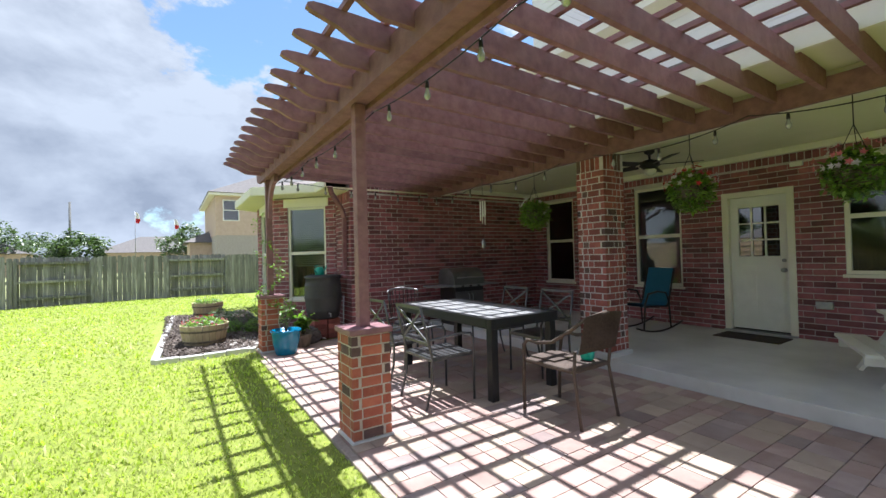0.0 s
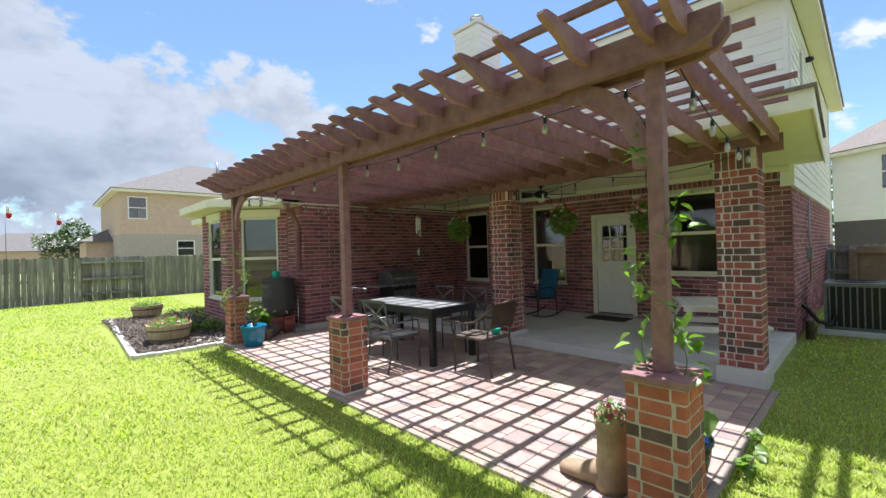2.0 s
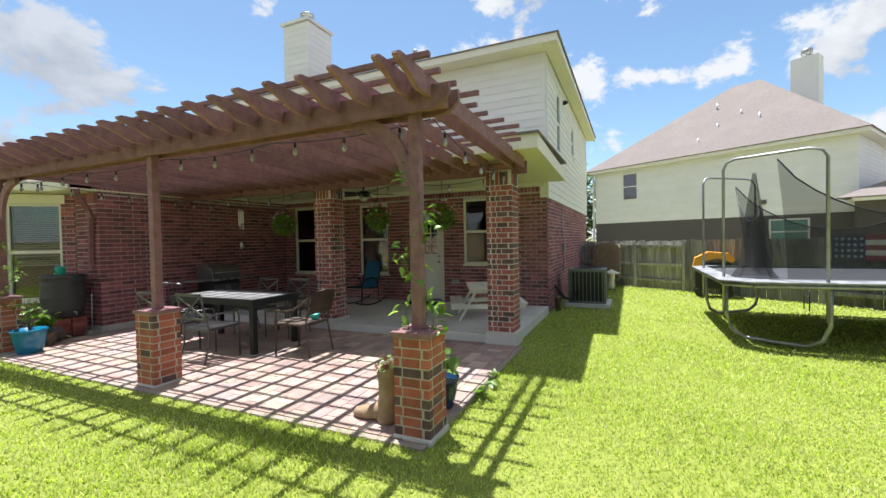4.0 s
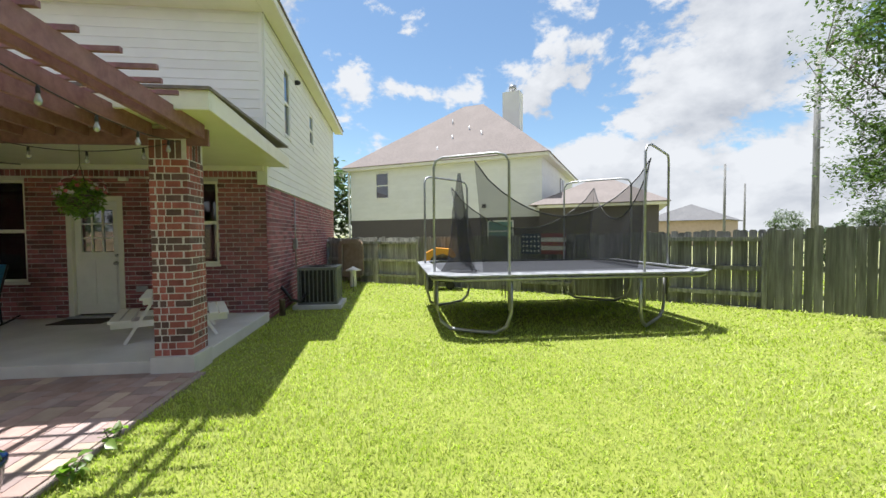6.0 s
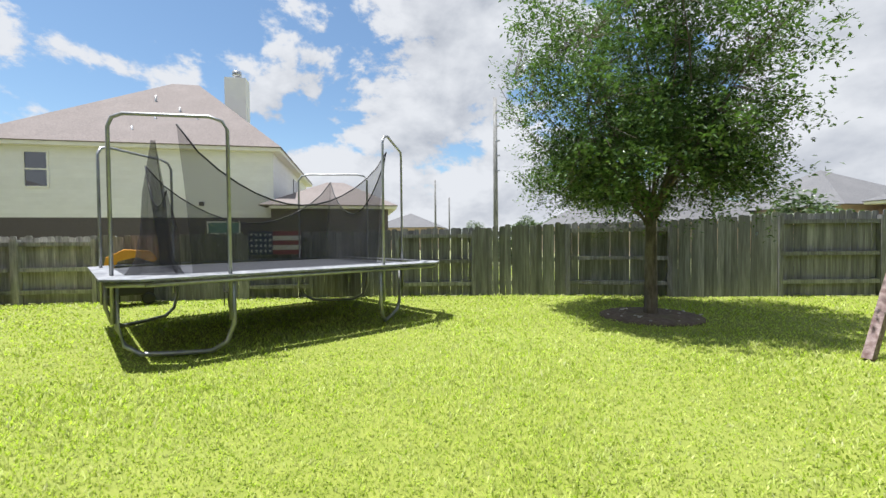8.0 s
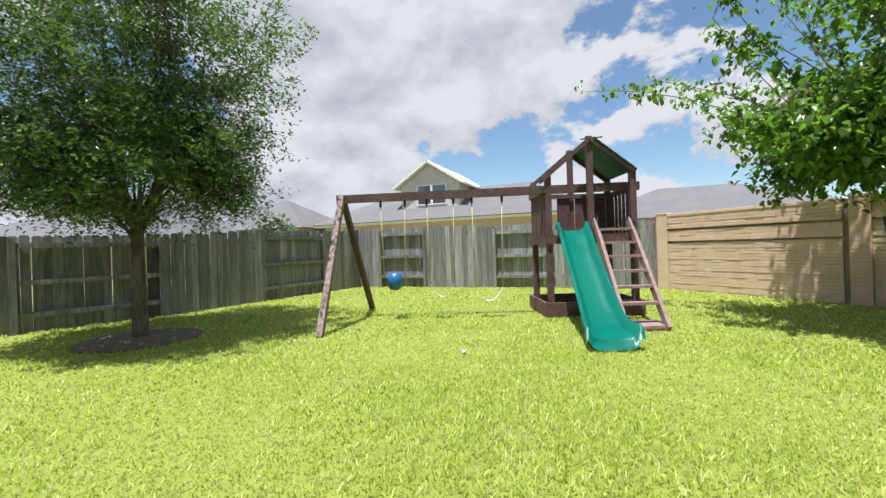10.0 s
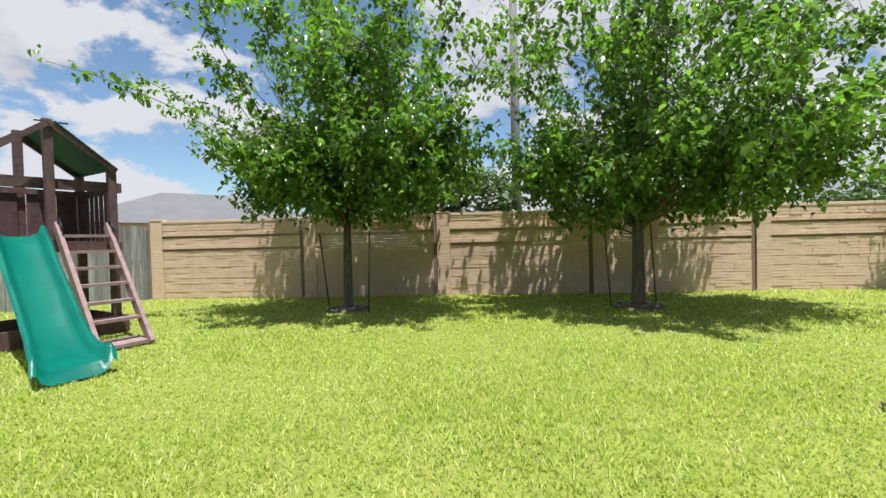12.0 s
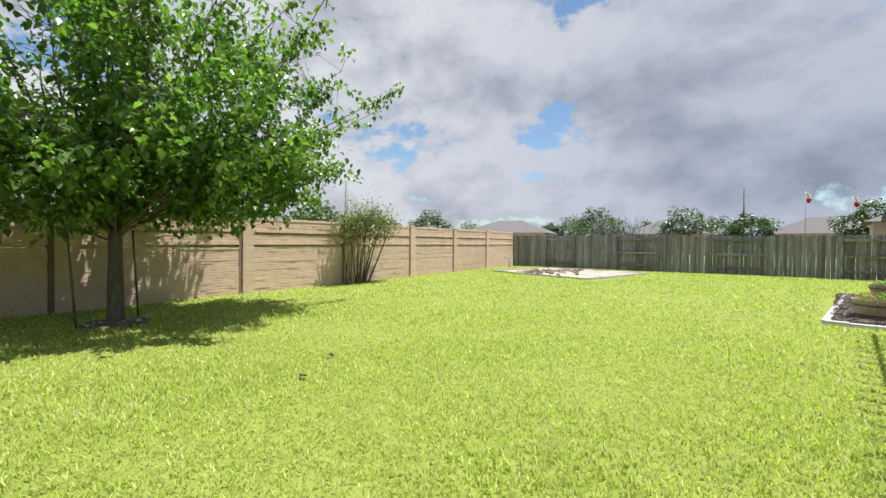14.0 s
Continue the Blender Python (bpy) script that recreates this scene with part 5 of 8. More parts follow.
def cross_chair(x, y, rz):
    """Metal armchair with a crossed back and a slatted seat; it faces local +y."""
    c = thing("patio_chair", x, y, 0, rz, "dark metal patio armchair with a crossed back and slatted seat", "chair", "metal chairs round the patio table")
    w, dp = 0.25, 0.25
    for s in (-1, 1):
        bm = bmesh.new()
        tube(bm, [(s * w, -dp - 0.05, 0), (s * w, -dp + 0.02, 0.25), (s * w, -dp + 0.03, 0.46), (s * (w - 0.005), -dp - 0.03, 0.72), (s * (w - 0.01), -dp - 0.08, 0.95)], 0.013, 8)
        part("back_leg", bm, "chair_metal", c)
        bm = bmesh.new()
        tube(bm, [(s * w, dp, 0), (s * w, dp, 0.60), (s * w, dp - 0.03, 0.655), (s * w, dp - 0.12, 0.665), (s * w, -dp + 0.0, 0.64)], 0.013, 8)
        part("arm_leg", bm, "chair_metal", c)
    bm = bmesh.new()
    for ya in (-dp + 0.03, dp):
        beam(bm, (-w, ya, 0.45), (w, ya, 0.45), 0.025, 0.025)
    for s in (-1, 1):
        beam(bm, (s * (w - 0.02), -dp + 0.03, 0.45), (s * (w - 0.02), dp, 0.45), 0.025, 0.025)
    part("seat_frame", bm, "chair_metal", c)
    for i in range(7):
        bm = bmesh.new()
        ya = -dp + 0.065 + i * 0.07
        box(bm, -w + 0.01, w - 0.01, ya - 0.026, ya + 0.026, 0.463, 0.475)
        part("seat_slat", bm, "chair_metal", c)
    bm = bmesh.new()
    beam(bm, (-w + 0.01, -dp - 0.08, 0.94), (w - 0.01, -dp - 0.08, 0.94), 0.022, 0.03)
    part("top_rail", bm, "chair_metal", c)
    bm = bmesh.new()
    beam(bm, (-w, -dp - 0.0, 0.60), (w, -dp - 0.0, 0.60), 0.02, 0.025)
    part("lower_rail", bm, "chair_metal", c)
    bm = bmesh.new()
    beam(bm, (-w, -dp - 0.0, 0.60), (w, -dp - 0.078, 0.93), 0.022, 0.012, (0, 1, 0))
    beam(bm, (w, -dp - 0.0, 0.60), (-w, -dp - 0.078, 0.93), 0.022, 0.012, (0, 1, 0))
    part("back_cross", bm, "chair_metal", c)
    return c


ch = cross_chair(2.32, 3.37, -90)
copy_thing(ch, pose(2.30, 4.20, 0, 0, 0, -84))
copy_thing(ch, pose(3.80, 3.42, 0, 0, 0, 92))
copy_thing(ch, pose(3.80, 4.18, 0, 0, 0, 88))

wc = thing("wicker_chair", 3.02, 2.36, 0, 2, "brown wicker patio armchair with a rounded back", "chair")
bm = bmesh.new()
n = 10
grid = []
for i in range(n + 1):
    a = -0.9 + 1.8 * i / n
    grid.append([bm.verts.new((0.25 * math.sin(a) / math.sin(0.9), -0.27 - 0.05 * math.cos(a) - 0.10 * z, 0.47 + z * (0.40 + 0.06 * math.cos(a)))) for z in (0.3, 0.5, 0.75, 1.0)])
for i in range(n):
    for j in range(3):
        bm.faces.new((grid[i][j], grid[i + 1][j], grid[i + 1][j + 1], grid[i][j + 1]))
bmesh.ops.solidify(bm, geom=bm.faces[:], thickness=0.018)
part("backrest", bm, "wicker", wc)
bm = bmesh.new()
box(bm, -0.24, 0.24, -0.27, 0.27, 0.43, 0.47)
part("seat", bm, "wicker", wc, "", 0.015)
bm = bmesh.new()
box(bm, -0.17, 0.12, -0.02, 0.26, 0.472, 0.487)
part("seat_pad", bm, "wicker", wc, "flat woven pad", 0.005)
for s in (-1, 1):
    bm = bmesh.new()
    tube(bm, [(s * 0.24, 0.28, 0), (s * 0.245, 0.27, 0.42), (s * 0.26, 0.25, 0.60), (s * 0.265, 0.20, 0.65), (s * 0.265, 0.08, 0.64), (s * 0.262, -0.08, 0.67), (s * 0.25, -0.25, 0.78), (s * 0.2, -0.36, 0.88), (0, -0.42, 0.93)], 0.016, 8)
    part("arm", bm, "wicker", wc)
    bm = bmesh.new()
    tube(bm, [(s * 0.25, -0.34, 0), (s * 0.235, -0.27, 0.44), (s * 0.24, -0.29, 0.62)], 0.014, 8)
    part("back_leg", bm, "wicker", wc)
cup = thing("plastic_cup", 3.14, 2.22, 0.475, 0, "small teal plastic tub on the wicker chair", "cup")
bm = bmesh.new()
lathe(bm, [(0.045, 0), (0.058, 0.015), (0.062, 0.075), (0.055, 0.08), (0.05, 0.02)], 18)
part("tub", bm, "teal_plastic", cup)

oc = thing("patio_chair", 2.98, 5.12, 0, 180, "dark metal patio chair with a rounded basket back", "chair")
bm = bmesh.new()
for i in range(11):
    a = -1.2 + 2.4 * i / 10
    x, y = 0.27 * math.sin(a), -0.12 - 0.20 * math.cos(a)
    tube(bm, [(x * 0.9, y, 0.5), (x, y - 0.06, 0.88 + 0.06 * math.cos(a))], 0.006, 5)
part("back_bars", bm, "black", oc)
bm = bmesh.new()
tube(bm, [(0.27 * math.sin(a), -0.18 - 0.2 * math.cos(a), 0.88 + 0.06 * math.cos(a)) for a in [-1.25 + 2.5 * i / 14 for i in range(15)]], 0.014, 8)
part("back_rim", bm, "steel", oc)
bm = bmesh.new()
lathe(bm, [(0.25, 0.45), (0.26, 0.47), (0.24, 0.49)], 20)
part("seat", bm, "black", oc)
for x, y in ((-0.2, -0.22), (0.2, -0.22), (-0.2, 0.2), (0.2, 0.2)):
    bm = bmesh.new()
    tube(bm, [(x * 1.15, y * 1.15, 0), (x, y, 0.46)], 0.013, 8)
    part("leg", bm, "black", oc)

# gas grill against the end wall
gr = thing("gas_grill", 4.75, 6.35, 0, 0, "dark gas grill with a steel handle and side shelves", "grill")
bm = bmesh.new()
box(bm, -0.33, 0.33, -0.25, 0.25, 0.12, 0.82)
part("cabinet", bm, "black", gr, "", 0.012)
for s in (-1, 1):
    bm = bmesh.new()
    box(bm, s * 0.165 - 0.155, s * 0.165 + 0.155, -0.268, -0.252, 0.16, 0.74)
    d = part("door", bm, mat("grill_grey", (0.10, 0.10, 0.105), (0.15, 0.15, 0.15), 6, 0.4, 0.6) if s < 0 else bpy.data.materials["grill_grey"], gr, "dark grey steel door", 0.006)
    bm = bmesh.new()
    tube(bm, [(s * 0.04, -0.272, 0.50), (s * 0.04, -0.31, 0.53), (s * 0.04, -0.31, 0.67), (s * 0.04, -0.272, 0.70)], 0.009, 8)
    hd = part("handle", bm, "steel", d, "steel handle")
bm = bmesh.new()
prof = [(-0.27, 0.86), (-0.27, 0.98), (-0.20, 1.10), (-0.05, 1.17), (0.14, 1.17), (0.25, 1.10), (0.27, 0.98), (0.27, 0.86)]
a = [bm.verts.new((-0.35, y, z)) for y, z in prof]
b = [bm.verts.new((0.35, y, z)) for y, z in prof]
bm.faces.new(a)
bm.faces.new(b[::-1])
for k in range(8):
    bm.faces.new((a[k], b[k], b[(k + 1) % 8], a[(k + 1) % 8]))
lid = part("lid", bm, mat("grill_lid_steel", (0.16, 0.16, 0.165), (0.22, 0.22, 0.22), 5, 0.35, 0.7), gr, "grey steel domed lid", 0.012)
bm = bmesh.new()
tube(bm, [(-0.28, -0.275, 1.0), (-0.28, -0.325, 1.0), (0.28, -0.325, 1.0), (0.28, -0.275, 1.0)], 0.014, 8)
part("handle", bm, "steel", lid, "long steel handle")
bm = bmesh.new()
box(bm, -0.34, 0.34, -0.285, 0.2, 0.822, 0.858)
part("control_panel", bm, "steel", gr, "", 0.004)
for i in range(3):
    bm = bmesh.new()
    lathe(bm, [(0.025, 0), (0.022, 0.03), (0.01, 0.032)], 12)
    for v in bm.verts:
        v.co = Vector((-0.18 + 0.18 * i + v.co.x, -0.286 - v.co.z, 0.84 + v.co.y * 0.6))
    part("knob", bm, "black", gr)
for s in (-1, 1):
    bm = bmesh.new()
    box(bm, s * 0.54 - 0.19, s * 0.54 + 0.19, -0.22, 0.22, 0.83, 0.86)
    part("side_shelf", bm, "steel", gr, "", 0.006)
for x in (-0.28, 0.28):
    for y in (-0.2, 0.2):
        bm = bmesh.new()
        lathe(bm, [(0.05, 0), (0.055, 0.03), (0.05, 0.12)], 12, (x, y, 0))
        part("wheel", bm, "black", gr)

# rocking chair
rc = thing("rocking_chair", 6.45, 3.72, 0.14, 80, "blue sling rocking chair with a black metal frame", "chair")
M["sling"] = mat("blue_sling", (0.03, 0.19, 0.33), (0.05, 0.24, 0.39), 40, 0.7, bump=0.5, bscale=160)
bm = bmesh.new()
pts = [(0.26, 0.40), (0.0, 0.40), (-0.22, 0.38), (-0.27, 0.44), (-0.34, 0.70), (-0.42, 0.98)]
cols = [[bm.verts.new((x, y, z)) for y, z in pts] for x in (-0.23, 0.23)]
for k in range(5):
    bm.faces.new((cols[0][k], cols[1][k], cols[1][k + 1], cols[0][k + 1]))
bmesh.ops.solidify(bm, geom=bm.faces[:], thickness=0.012)
part("sling", bm, "sling", rc, "blue fabric sling")
for s in (-1, 1):
    bm = bmesh.new()
    tube(bm, [(s * 0.25, y, z) for y, z in pts], 0.014, 8)
    part("side_rail", bm, "black", rc)
    bm = bmesh.new()
    tube(bm, [(s * 0.27, y, 0.015 + 0.10 * (y / 0.5) ** 2) for y in [-0.55 + 0.1 * k for k in range(11)]], 0.014, 8)
    part("rocker", bm, "black", rc)
    bm = bmesh.new()
    tube(bm, [(s * 0.27, 0.30, 0.05), (s * 0.28, 0.27, 0.45), (s * 0.28, 0.20, 0.60), (s * 0.28, 0.0, 0.63), (s * 0.28, -0.18, 0.60), (s * 0.27, -0.25, 0.45), (s * 0.27, -0.28, 0.06)], 0.014, 8)
    part("arm", bm, "black", rc)

# picnic table
pt = thing("picnic_table", 5.85, 0.47, 0.14, 24, "small white painted wooden picnic table with fixed benches", "table")
for k in range(5):
    bm = bmesh.new()
    y = -0.284 + 0.142 * k
    box(bm, -0.55, 0.55, y - 0.066, y + 0.066, 0.572, 0.606)
    part("top_board", bm, "white", pt, "", 0.006)
for s in (-1, 1):
    for k in range(2):
        bm = bmesh.new()
        y = s * (0.50 + 0.125 * k)
        box(bm, -0.55, 0.55, y - 0.058, y + 0.058, 0.30, 0.334)
        part("bench_board", bm, "white", pt, "", 0.006)
for x in (-0.43, 0.43):
    bm = bmesh.new()
    box(bm, x - 0.018, x + 0.018, -0.67, 0.67, 0.215, 0.298)
    part("bench_bearer", bm, "white", pt, "", 0.004)
    bm = bmesh.new()
    box(bm, x - 0.018, x + 0.018, -0.32, 0.32, 0.50, 0.570)
    part("top_bearer", bm, "white", pt, "", 0.004)
    for s in (-1, 1):
        bm = bmesh.new()
        xx = x + (0.04 if x < 0 else -0.04)
        beam(bm, (xx, s * 0.20, 0.565), (xx, s * 0.53, 0.0), 0.036, 0.095, (1, 0, 0))
        part("leg", bm, "white", pt)
mt = thing("door_mat", 6.95, 2.42, 0.14, 0, "dark brown doormat on the porch slab", "mat")
bm = bmesh.new()
box(bm, -0.24, 0.24, -0.40, 0.40, 0, 0.014)
part("mat", bm, mat("mat_fibre", (0.03, 0.022, 0.02), (0.055, 0.04, 0.035), 60, 0.95, bump=0.9, bscale=150), mt, "", 0.004)

# ceiling fan
fn = thing("ceiling_fan", 5.71, 3.1, PORCH_Z, 20, "black porch ceiling fan with a pale lamp bowl", "fan")
bm = bmesh.new()
lathe(bm, [(0.07, 0), (0.07, -0.03), (0.02, -0.06), (0.015, -0.12), (0.06, -0.13), (0.12, -0.15), (0.13, -0.21), (0.09, -0.25), (0.05, -0.26)], 20)
part("motor", bm, "black", fn)
bm = bmesh.new()
lathe(bm, [(0.075, -0.262), (0.085, -0.28), (0.07, -0.32), (0.03, -0.345)], 18)
part("lamp_bowl", bm, "white", fn, "pale glass bowl, unlit")
for k in range(5):
    bm = bmesh.new()
    m = pose(0, 0, -0.20, 0, 0, 72 * k)
    boxm(bm, m @ pose(0.42, 0, 0, 12), 0.46, 0.13, 0.008)
    boxm(bm, m @ pose(0.16, 0, 0), 0.12, 0.03, 0.006)
    part("blade", bm, "black", fn)


def hanging_basket(x, y, z, hook, seed, flowers, label):
    h = thing("hanging_basket", x, y, z, 0, label, "hanging basket", "hanging baskets of the porch")
    bm = bmesh.new()
    lathe(bm, [(0.08, -0.16), (0.13, -0.10), (0.15, 0.0), (0.14, 0.0), (0.12, -0.09)], 18)
    part("basket", bm, "bark", h, "dark fibre basket")
    bm = bmesh.new()
    for k in range(3):
        a = 2.1 * k
        tube(bm, [(0.14 * math.cos(a), 0.14 * math.sin(a), 0), (0, 0, 0.34)], 0.003, 5)
    tube(bm, [(0, 0, 0.34), (0, 0, hook - z)], 0.004, 6)
    part("chain", bm, "black", h)
    tuft(h, "foliage", (0, 0, -0.05), 1500, 0.215, 0.055, "leaf_vine", seed, 1.0)
    for k, (m, n) in enumerate(flowers):
        blossoms(h, (0, 0, 0.03), n, 0.235, 0.030, m, seed + k, 0.8)


hanging_basket(4.35, 3.98, 2.0, PORCH_Z - 0.03, 21, [("petal_white", 22)], "hanging basket of green foliage with white flowers")
hanging_basket(4.5, 1.97, 2.04, PORCH_Z - 0.16, 22, [("petal_red", 34), ("petal_white", 16)], "hanging basket with red and white flowers")
hanging_basket(4.58, 0.78, 2.02, PORCH_Z - 0.16, 23, [("petal_pink", 20), ("petal_white", 24)], "hanging basket with pink and white flowers")

wchime = thing("wind_chime", 4.2, 4.95, 1.5, 0, "wind chime with white metal tubes hung from the pergola", "wind chime")
bm = bmesh.new()
tube(bm, [(0, 0, 0.78), (0, 0, 1.12)], 0.003, 5)
tube(bm, [(0, 0, 0.05), (0, 0, 0.78)], 0.002, 5)
part("cord", bm, "black", wchime)
bm = bmesh.new()
lathe(bm, [(0.05, 0.76), (0.055, 0.775), (0.02, 0.79)], 14)
part("disc", bm, "stain", wchime)
for k in range(6):
    bm = bmesh.new()
    a = k * math.pi / 3
    tube(bm, [(0.042 * math.cos(a), 0.042 * math.sin(a), 0.75), (0.042 * math.cos(a), 0.042 * math.sin(a), 0.38 + 0.03 * k)], 0.009, 8)
    part("tube", bm, "white", wchime)
bm = bmesh.new()
lathe(bm, [(0.005, 0), (0.03, 0.03), (0.035, 0.10), (0.005, 0.16)], 10)
part("sail", bm, "steel", wchime)

sl = thing("wall_light", 7.36, 1.96, 2.55, 0, "small white box light on the brick wall", "wall light")
bm = bmesh.new()
box(bm, -0.05, 0.012, -0.07, 0.07, -0.03, 0.03)
part("housing", bm, "white", sl, "", 0.008)
ol = thing("wall_outlet", 7.36, 1.72, 0.62, 0, "grey weatherproof outlet box on the brick wall", "outlet")
bm = bmesh.new()
box(bm, -0.03, 0.012, -0.09, 0.09, -0.05, 0.05)
part("cover", bm, "steel", ol, "", 0.006)


# ---------- pots and planting by the patio ----------
def pot(x, y, z, r0, r1, h, material, label, name="flower_pot"):
    p = thing(name, x, y, z, 0, label, "plant pot")
    bm = bmesh.new()
    lathe(bm, [(r0 * 0.92, 0), (r0, 0.02), ((r0 + r1) * 0.53, h * 0.5), (r1, h - 0.035), (r1 * 1.06, h - 0.03), (r1 * 1.06, h), (r1 * 0.93, h), (r1 * 0.9, h - 0.05)], 28)
    part("pot", bm, material, p)
    bm = bmesh.new()
    lathe(bm, [(r1 * 0.9, h - 0.06), (r1 * 0.5, h - 0.045)], 20)
    part("soil", bm, "mulch", p, "dark potting soil")
    return p


def stems(parent, base, n, h, spread, leaf, material, seed, per=7):
    r = random.Random(seed)
    bm = bmesh.new()
    spots = []
    for _ in range(n):
        a = r.uniform(0, 6.28)
        e = Vector(base) + Vector((math.cos(a) * spread * r.random(), math.sin(a) * spread * r.random(), h * r.uniform(0.55, 1)))
        p = bent(base, e, r, 0.12, 5)
        tube(bm, p, 0.006, 5, 0.002)
        for _ in range(per):
            k = r.uniform(0.3, 1) * 5
            i = min(4, int(k))
            spots.append(p[i].lerp(p[i + 1], k - i) + Vector((r.gauss(0, 0.02), r.gauss(0, 0.02), r.gauss(0, 0.02))))
    part("stems", bm, "bark", parent)
    ob = new("leaves", leaf_mesh("leaves", spots, leaf, material, seed, 0.15, 0.58, heart=True))
    ob.parent = parent


p = pot(1.52, 6.38, 0.0, 0.15, 0.21, 0.37, "blue_glaze", "turquoise glazed pot with a leafy plant beside the pillar")
stems(p, (0, 0, 0.33), 11, 0.55, 0.2, 0.075, "leaf_vine", 31, 7)
p = pot(1.86, 6.72, 0.0, 0.10, 0.13, 0.22, "bark", "dark pot with a trailing green plant")
stems(p, (0, 0, 0.2), 12, 0.36, 0.2, 0.11, "leaf_vine", 32, 8)
p = pot(1.93, -0.36, 0.0, 0.12, 0.17, 0.30, "navy_glaze", "dark blue pot with a small leafy plant behind the pillar")
stems(p, (0, 0, 0.27), 7, 0.30, 0.25, 0.15, "leaf_vine", 33, 5)

rk = thing("rock", 1.98, 6.98, 0, 20, "dark rough garden rock", "rock")
bm = bmesh.new()
bmesh.ops.create_icosphere(bm, subdivisions=3, radius=1)
for v in bm.verts:
    v.co = Vector((v.co.x * 0.27, v.co.y * 0.2, max(-0.02, v.co.z * 0.17 + 0.1))) * (1 + 0.25 * noise.noise(v.co * 2.1))
part("stone", bm, "h2brick", rk)

# boot-shaped planter
bt = thing("boot_planter", 1.47, -0.06, 0.0, 0, "tan clay planter in the shape of a boot with pink flowers", "planter")
M["clay"] = mat("tan_clay", (0.30, 0.20, 0.12), (0.42, 0.30, 0.19), 7, 0.75, bump=0.6, bscale=26, c=(0.17, 0.11, 0.07), cscale=5, cmix=0.6)
bm = bmesh.new()
prof = [(0.0, 0.105, 0.10, 0.0), (0.0, 0.11, 0.105, 0.06), (0.0, 0.10, 0.10, 0.14), (-0.01, 0.095, 0.095, 0.24), (-0.02, 0.105, 0.105, 0.36), (-0.02, 0.115, 0.115, 0.45), (-0.02, 0.12, 0.12, 0.485), (-0.02, 0.10, 0.10, 0.48), (-0.02, 0.09, 0.09, 0.44)]
rings = []
for oy, rx, ry, z in prof:
    rings.append([bm.verts.new((rx * math.cos(a), oy + ry * math.sin(a), z + (0.025 * math.sin(2 * a) if z > 0.4 else 0))) for a in [2 * math.pi * k / 20 for k in range(20)]])
for a, b in zip(rings, rings[1:]):
    for k in range(20):
        bm.faces.new((a[k], a[(k + 1) % 20], b[(k + 1) % 20], b[k])).smooth = True
bm.faces.new(rings[0][::-1])
part("shaft", bm, "clay", bt)
bm = bmesh.new()
rings = []
for y, rx, h in ((0.02, 0.095, 0.19), (0.12, 0.085, 0.165), (0.20, 0.09, 0.12), (0.28, 0.085, 0.105), (0.345, 0.055, 0.085), (0.375, 0.015, 0.05)):
    rings.append([bm.verts.new((rx * math.cos(a), y, max(0.0, h * 0.5 + h * 0.5 * math.sin(a)))) for a in [2 * math.pi * k / 16 for k in range(16)]])
for a, b in zip(rings, rings[1:]):
    for k in range(16):
        bm.faces.new((a[k], a[(k + 1) % 16], b[(k + 1) % 16], b[k])).smooth = True
bm.faces.new(rings[0])
bm.faces.new(rings[-1][::-1])
part("foot", bm, "clay", bt)
tuft(bt, "foliage", (0, -0.02, 0.51), 90, 0.12, 0.05, "leaf_mul", 34, 0.6)
blossoms(bt, (0, -0.02, 0.52), 14, 0.12, 0.025, "petal_pink", 35, 0.7, "pink flower")


def vine(x, y, z0, z1, turns, n, leaf, seed, label, rad=0.105):
    v = thing("climbing_vine", x, y, z0, 0, label, "vine", "vines on the pergola posts")
    r = random.Random(seed)
    spots = []
    bm = bmesh.new()
    for s in range(3):
        ph = r.uniform(0, 6.28)
        pts = []
        top = (z1 - z0) * (1.0, 0.72, 0.5)[s]
        for k in range(40):
            f = k / 39
            a = ph + f * turns * (1 if s % 2 else -1) * 6.28
            w = rad + 0.03 * math.sin(9 * f + s)
            pts.append(Vector((w * math.cos(a), w * math.sin(a), f * top)))
        tube(bm, pts, 0.0035, 5, 0.0015)
        for _ in range(n // 3):
            f = r.random() ** 1.3
            q = pts[int(f * 39)]
            spots.append(q * 1.0 + Vector((q.x, q.y, 0)).normalized() * r.uniform(0, 0.10) + Vector((0, 0, r.gauss(0, 0.02))))
    part("stem", bm, "leaf_vine", v)
    ob = new("leaves", leaf_mesh("leaves", spots, leaf, "leaf_vine", seed, 0.25, 0.62, heart=True))
    ob.parent = v


vine(1.39, -0.425, 0.87, 2.35, 1.1, 90, 0.078, 41, "green climbing vine with large leaves round the post", 0.09)
vine(1.39, 6.80, 0.6, 2.2, 1.4, 330, 0.045, 42, "small-leaved climbing vine round the far post", 0.13)
# dry pot bits on the pillar cap
tp = pot(1.52, -0.36, 0.868, 0.035, 0.045, 0.09, "bark", "tiny brown pot on the pillar cap")

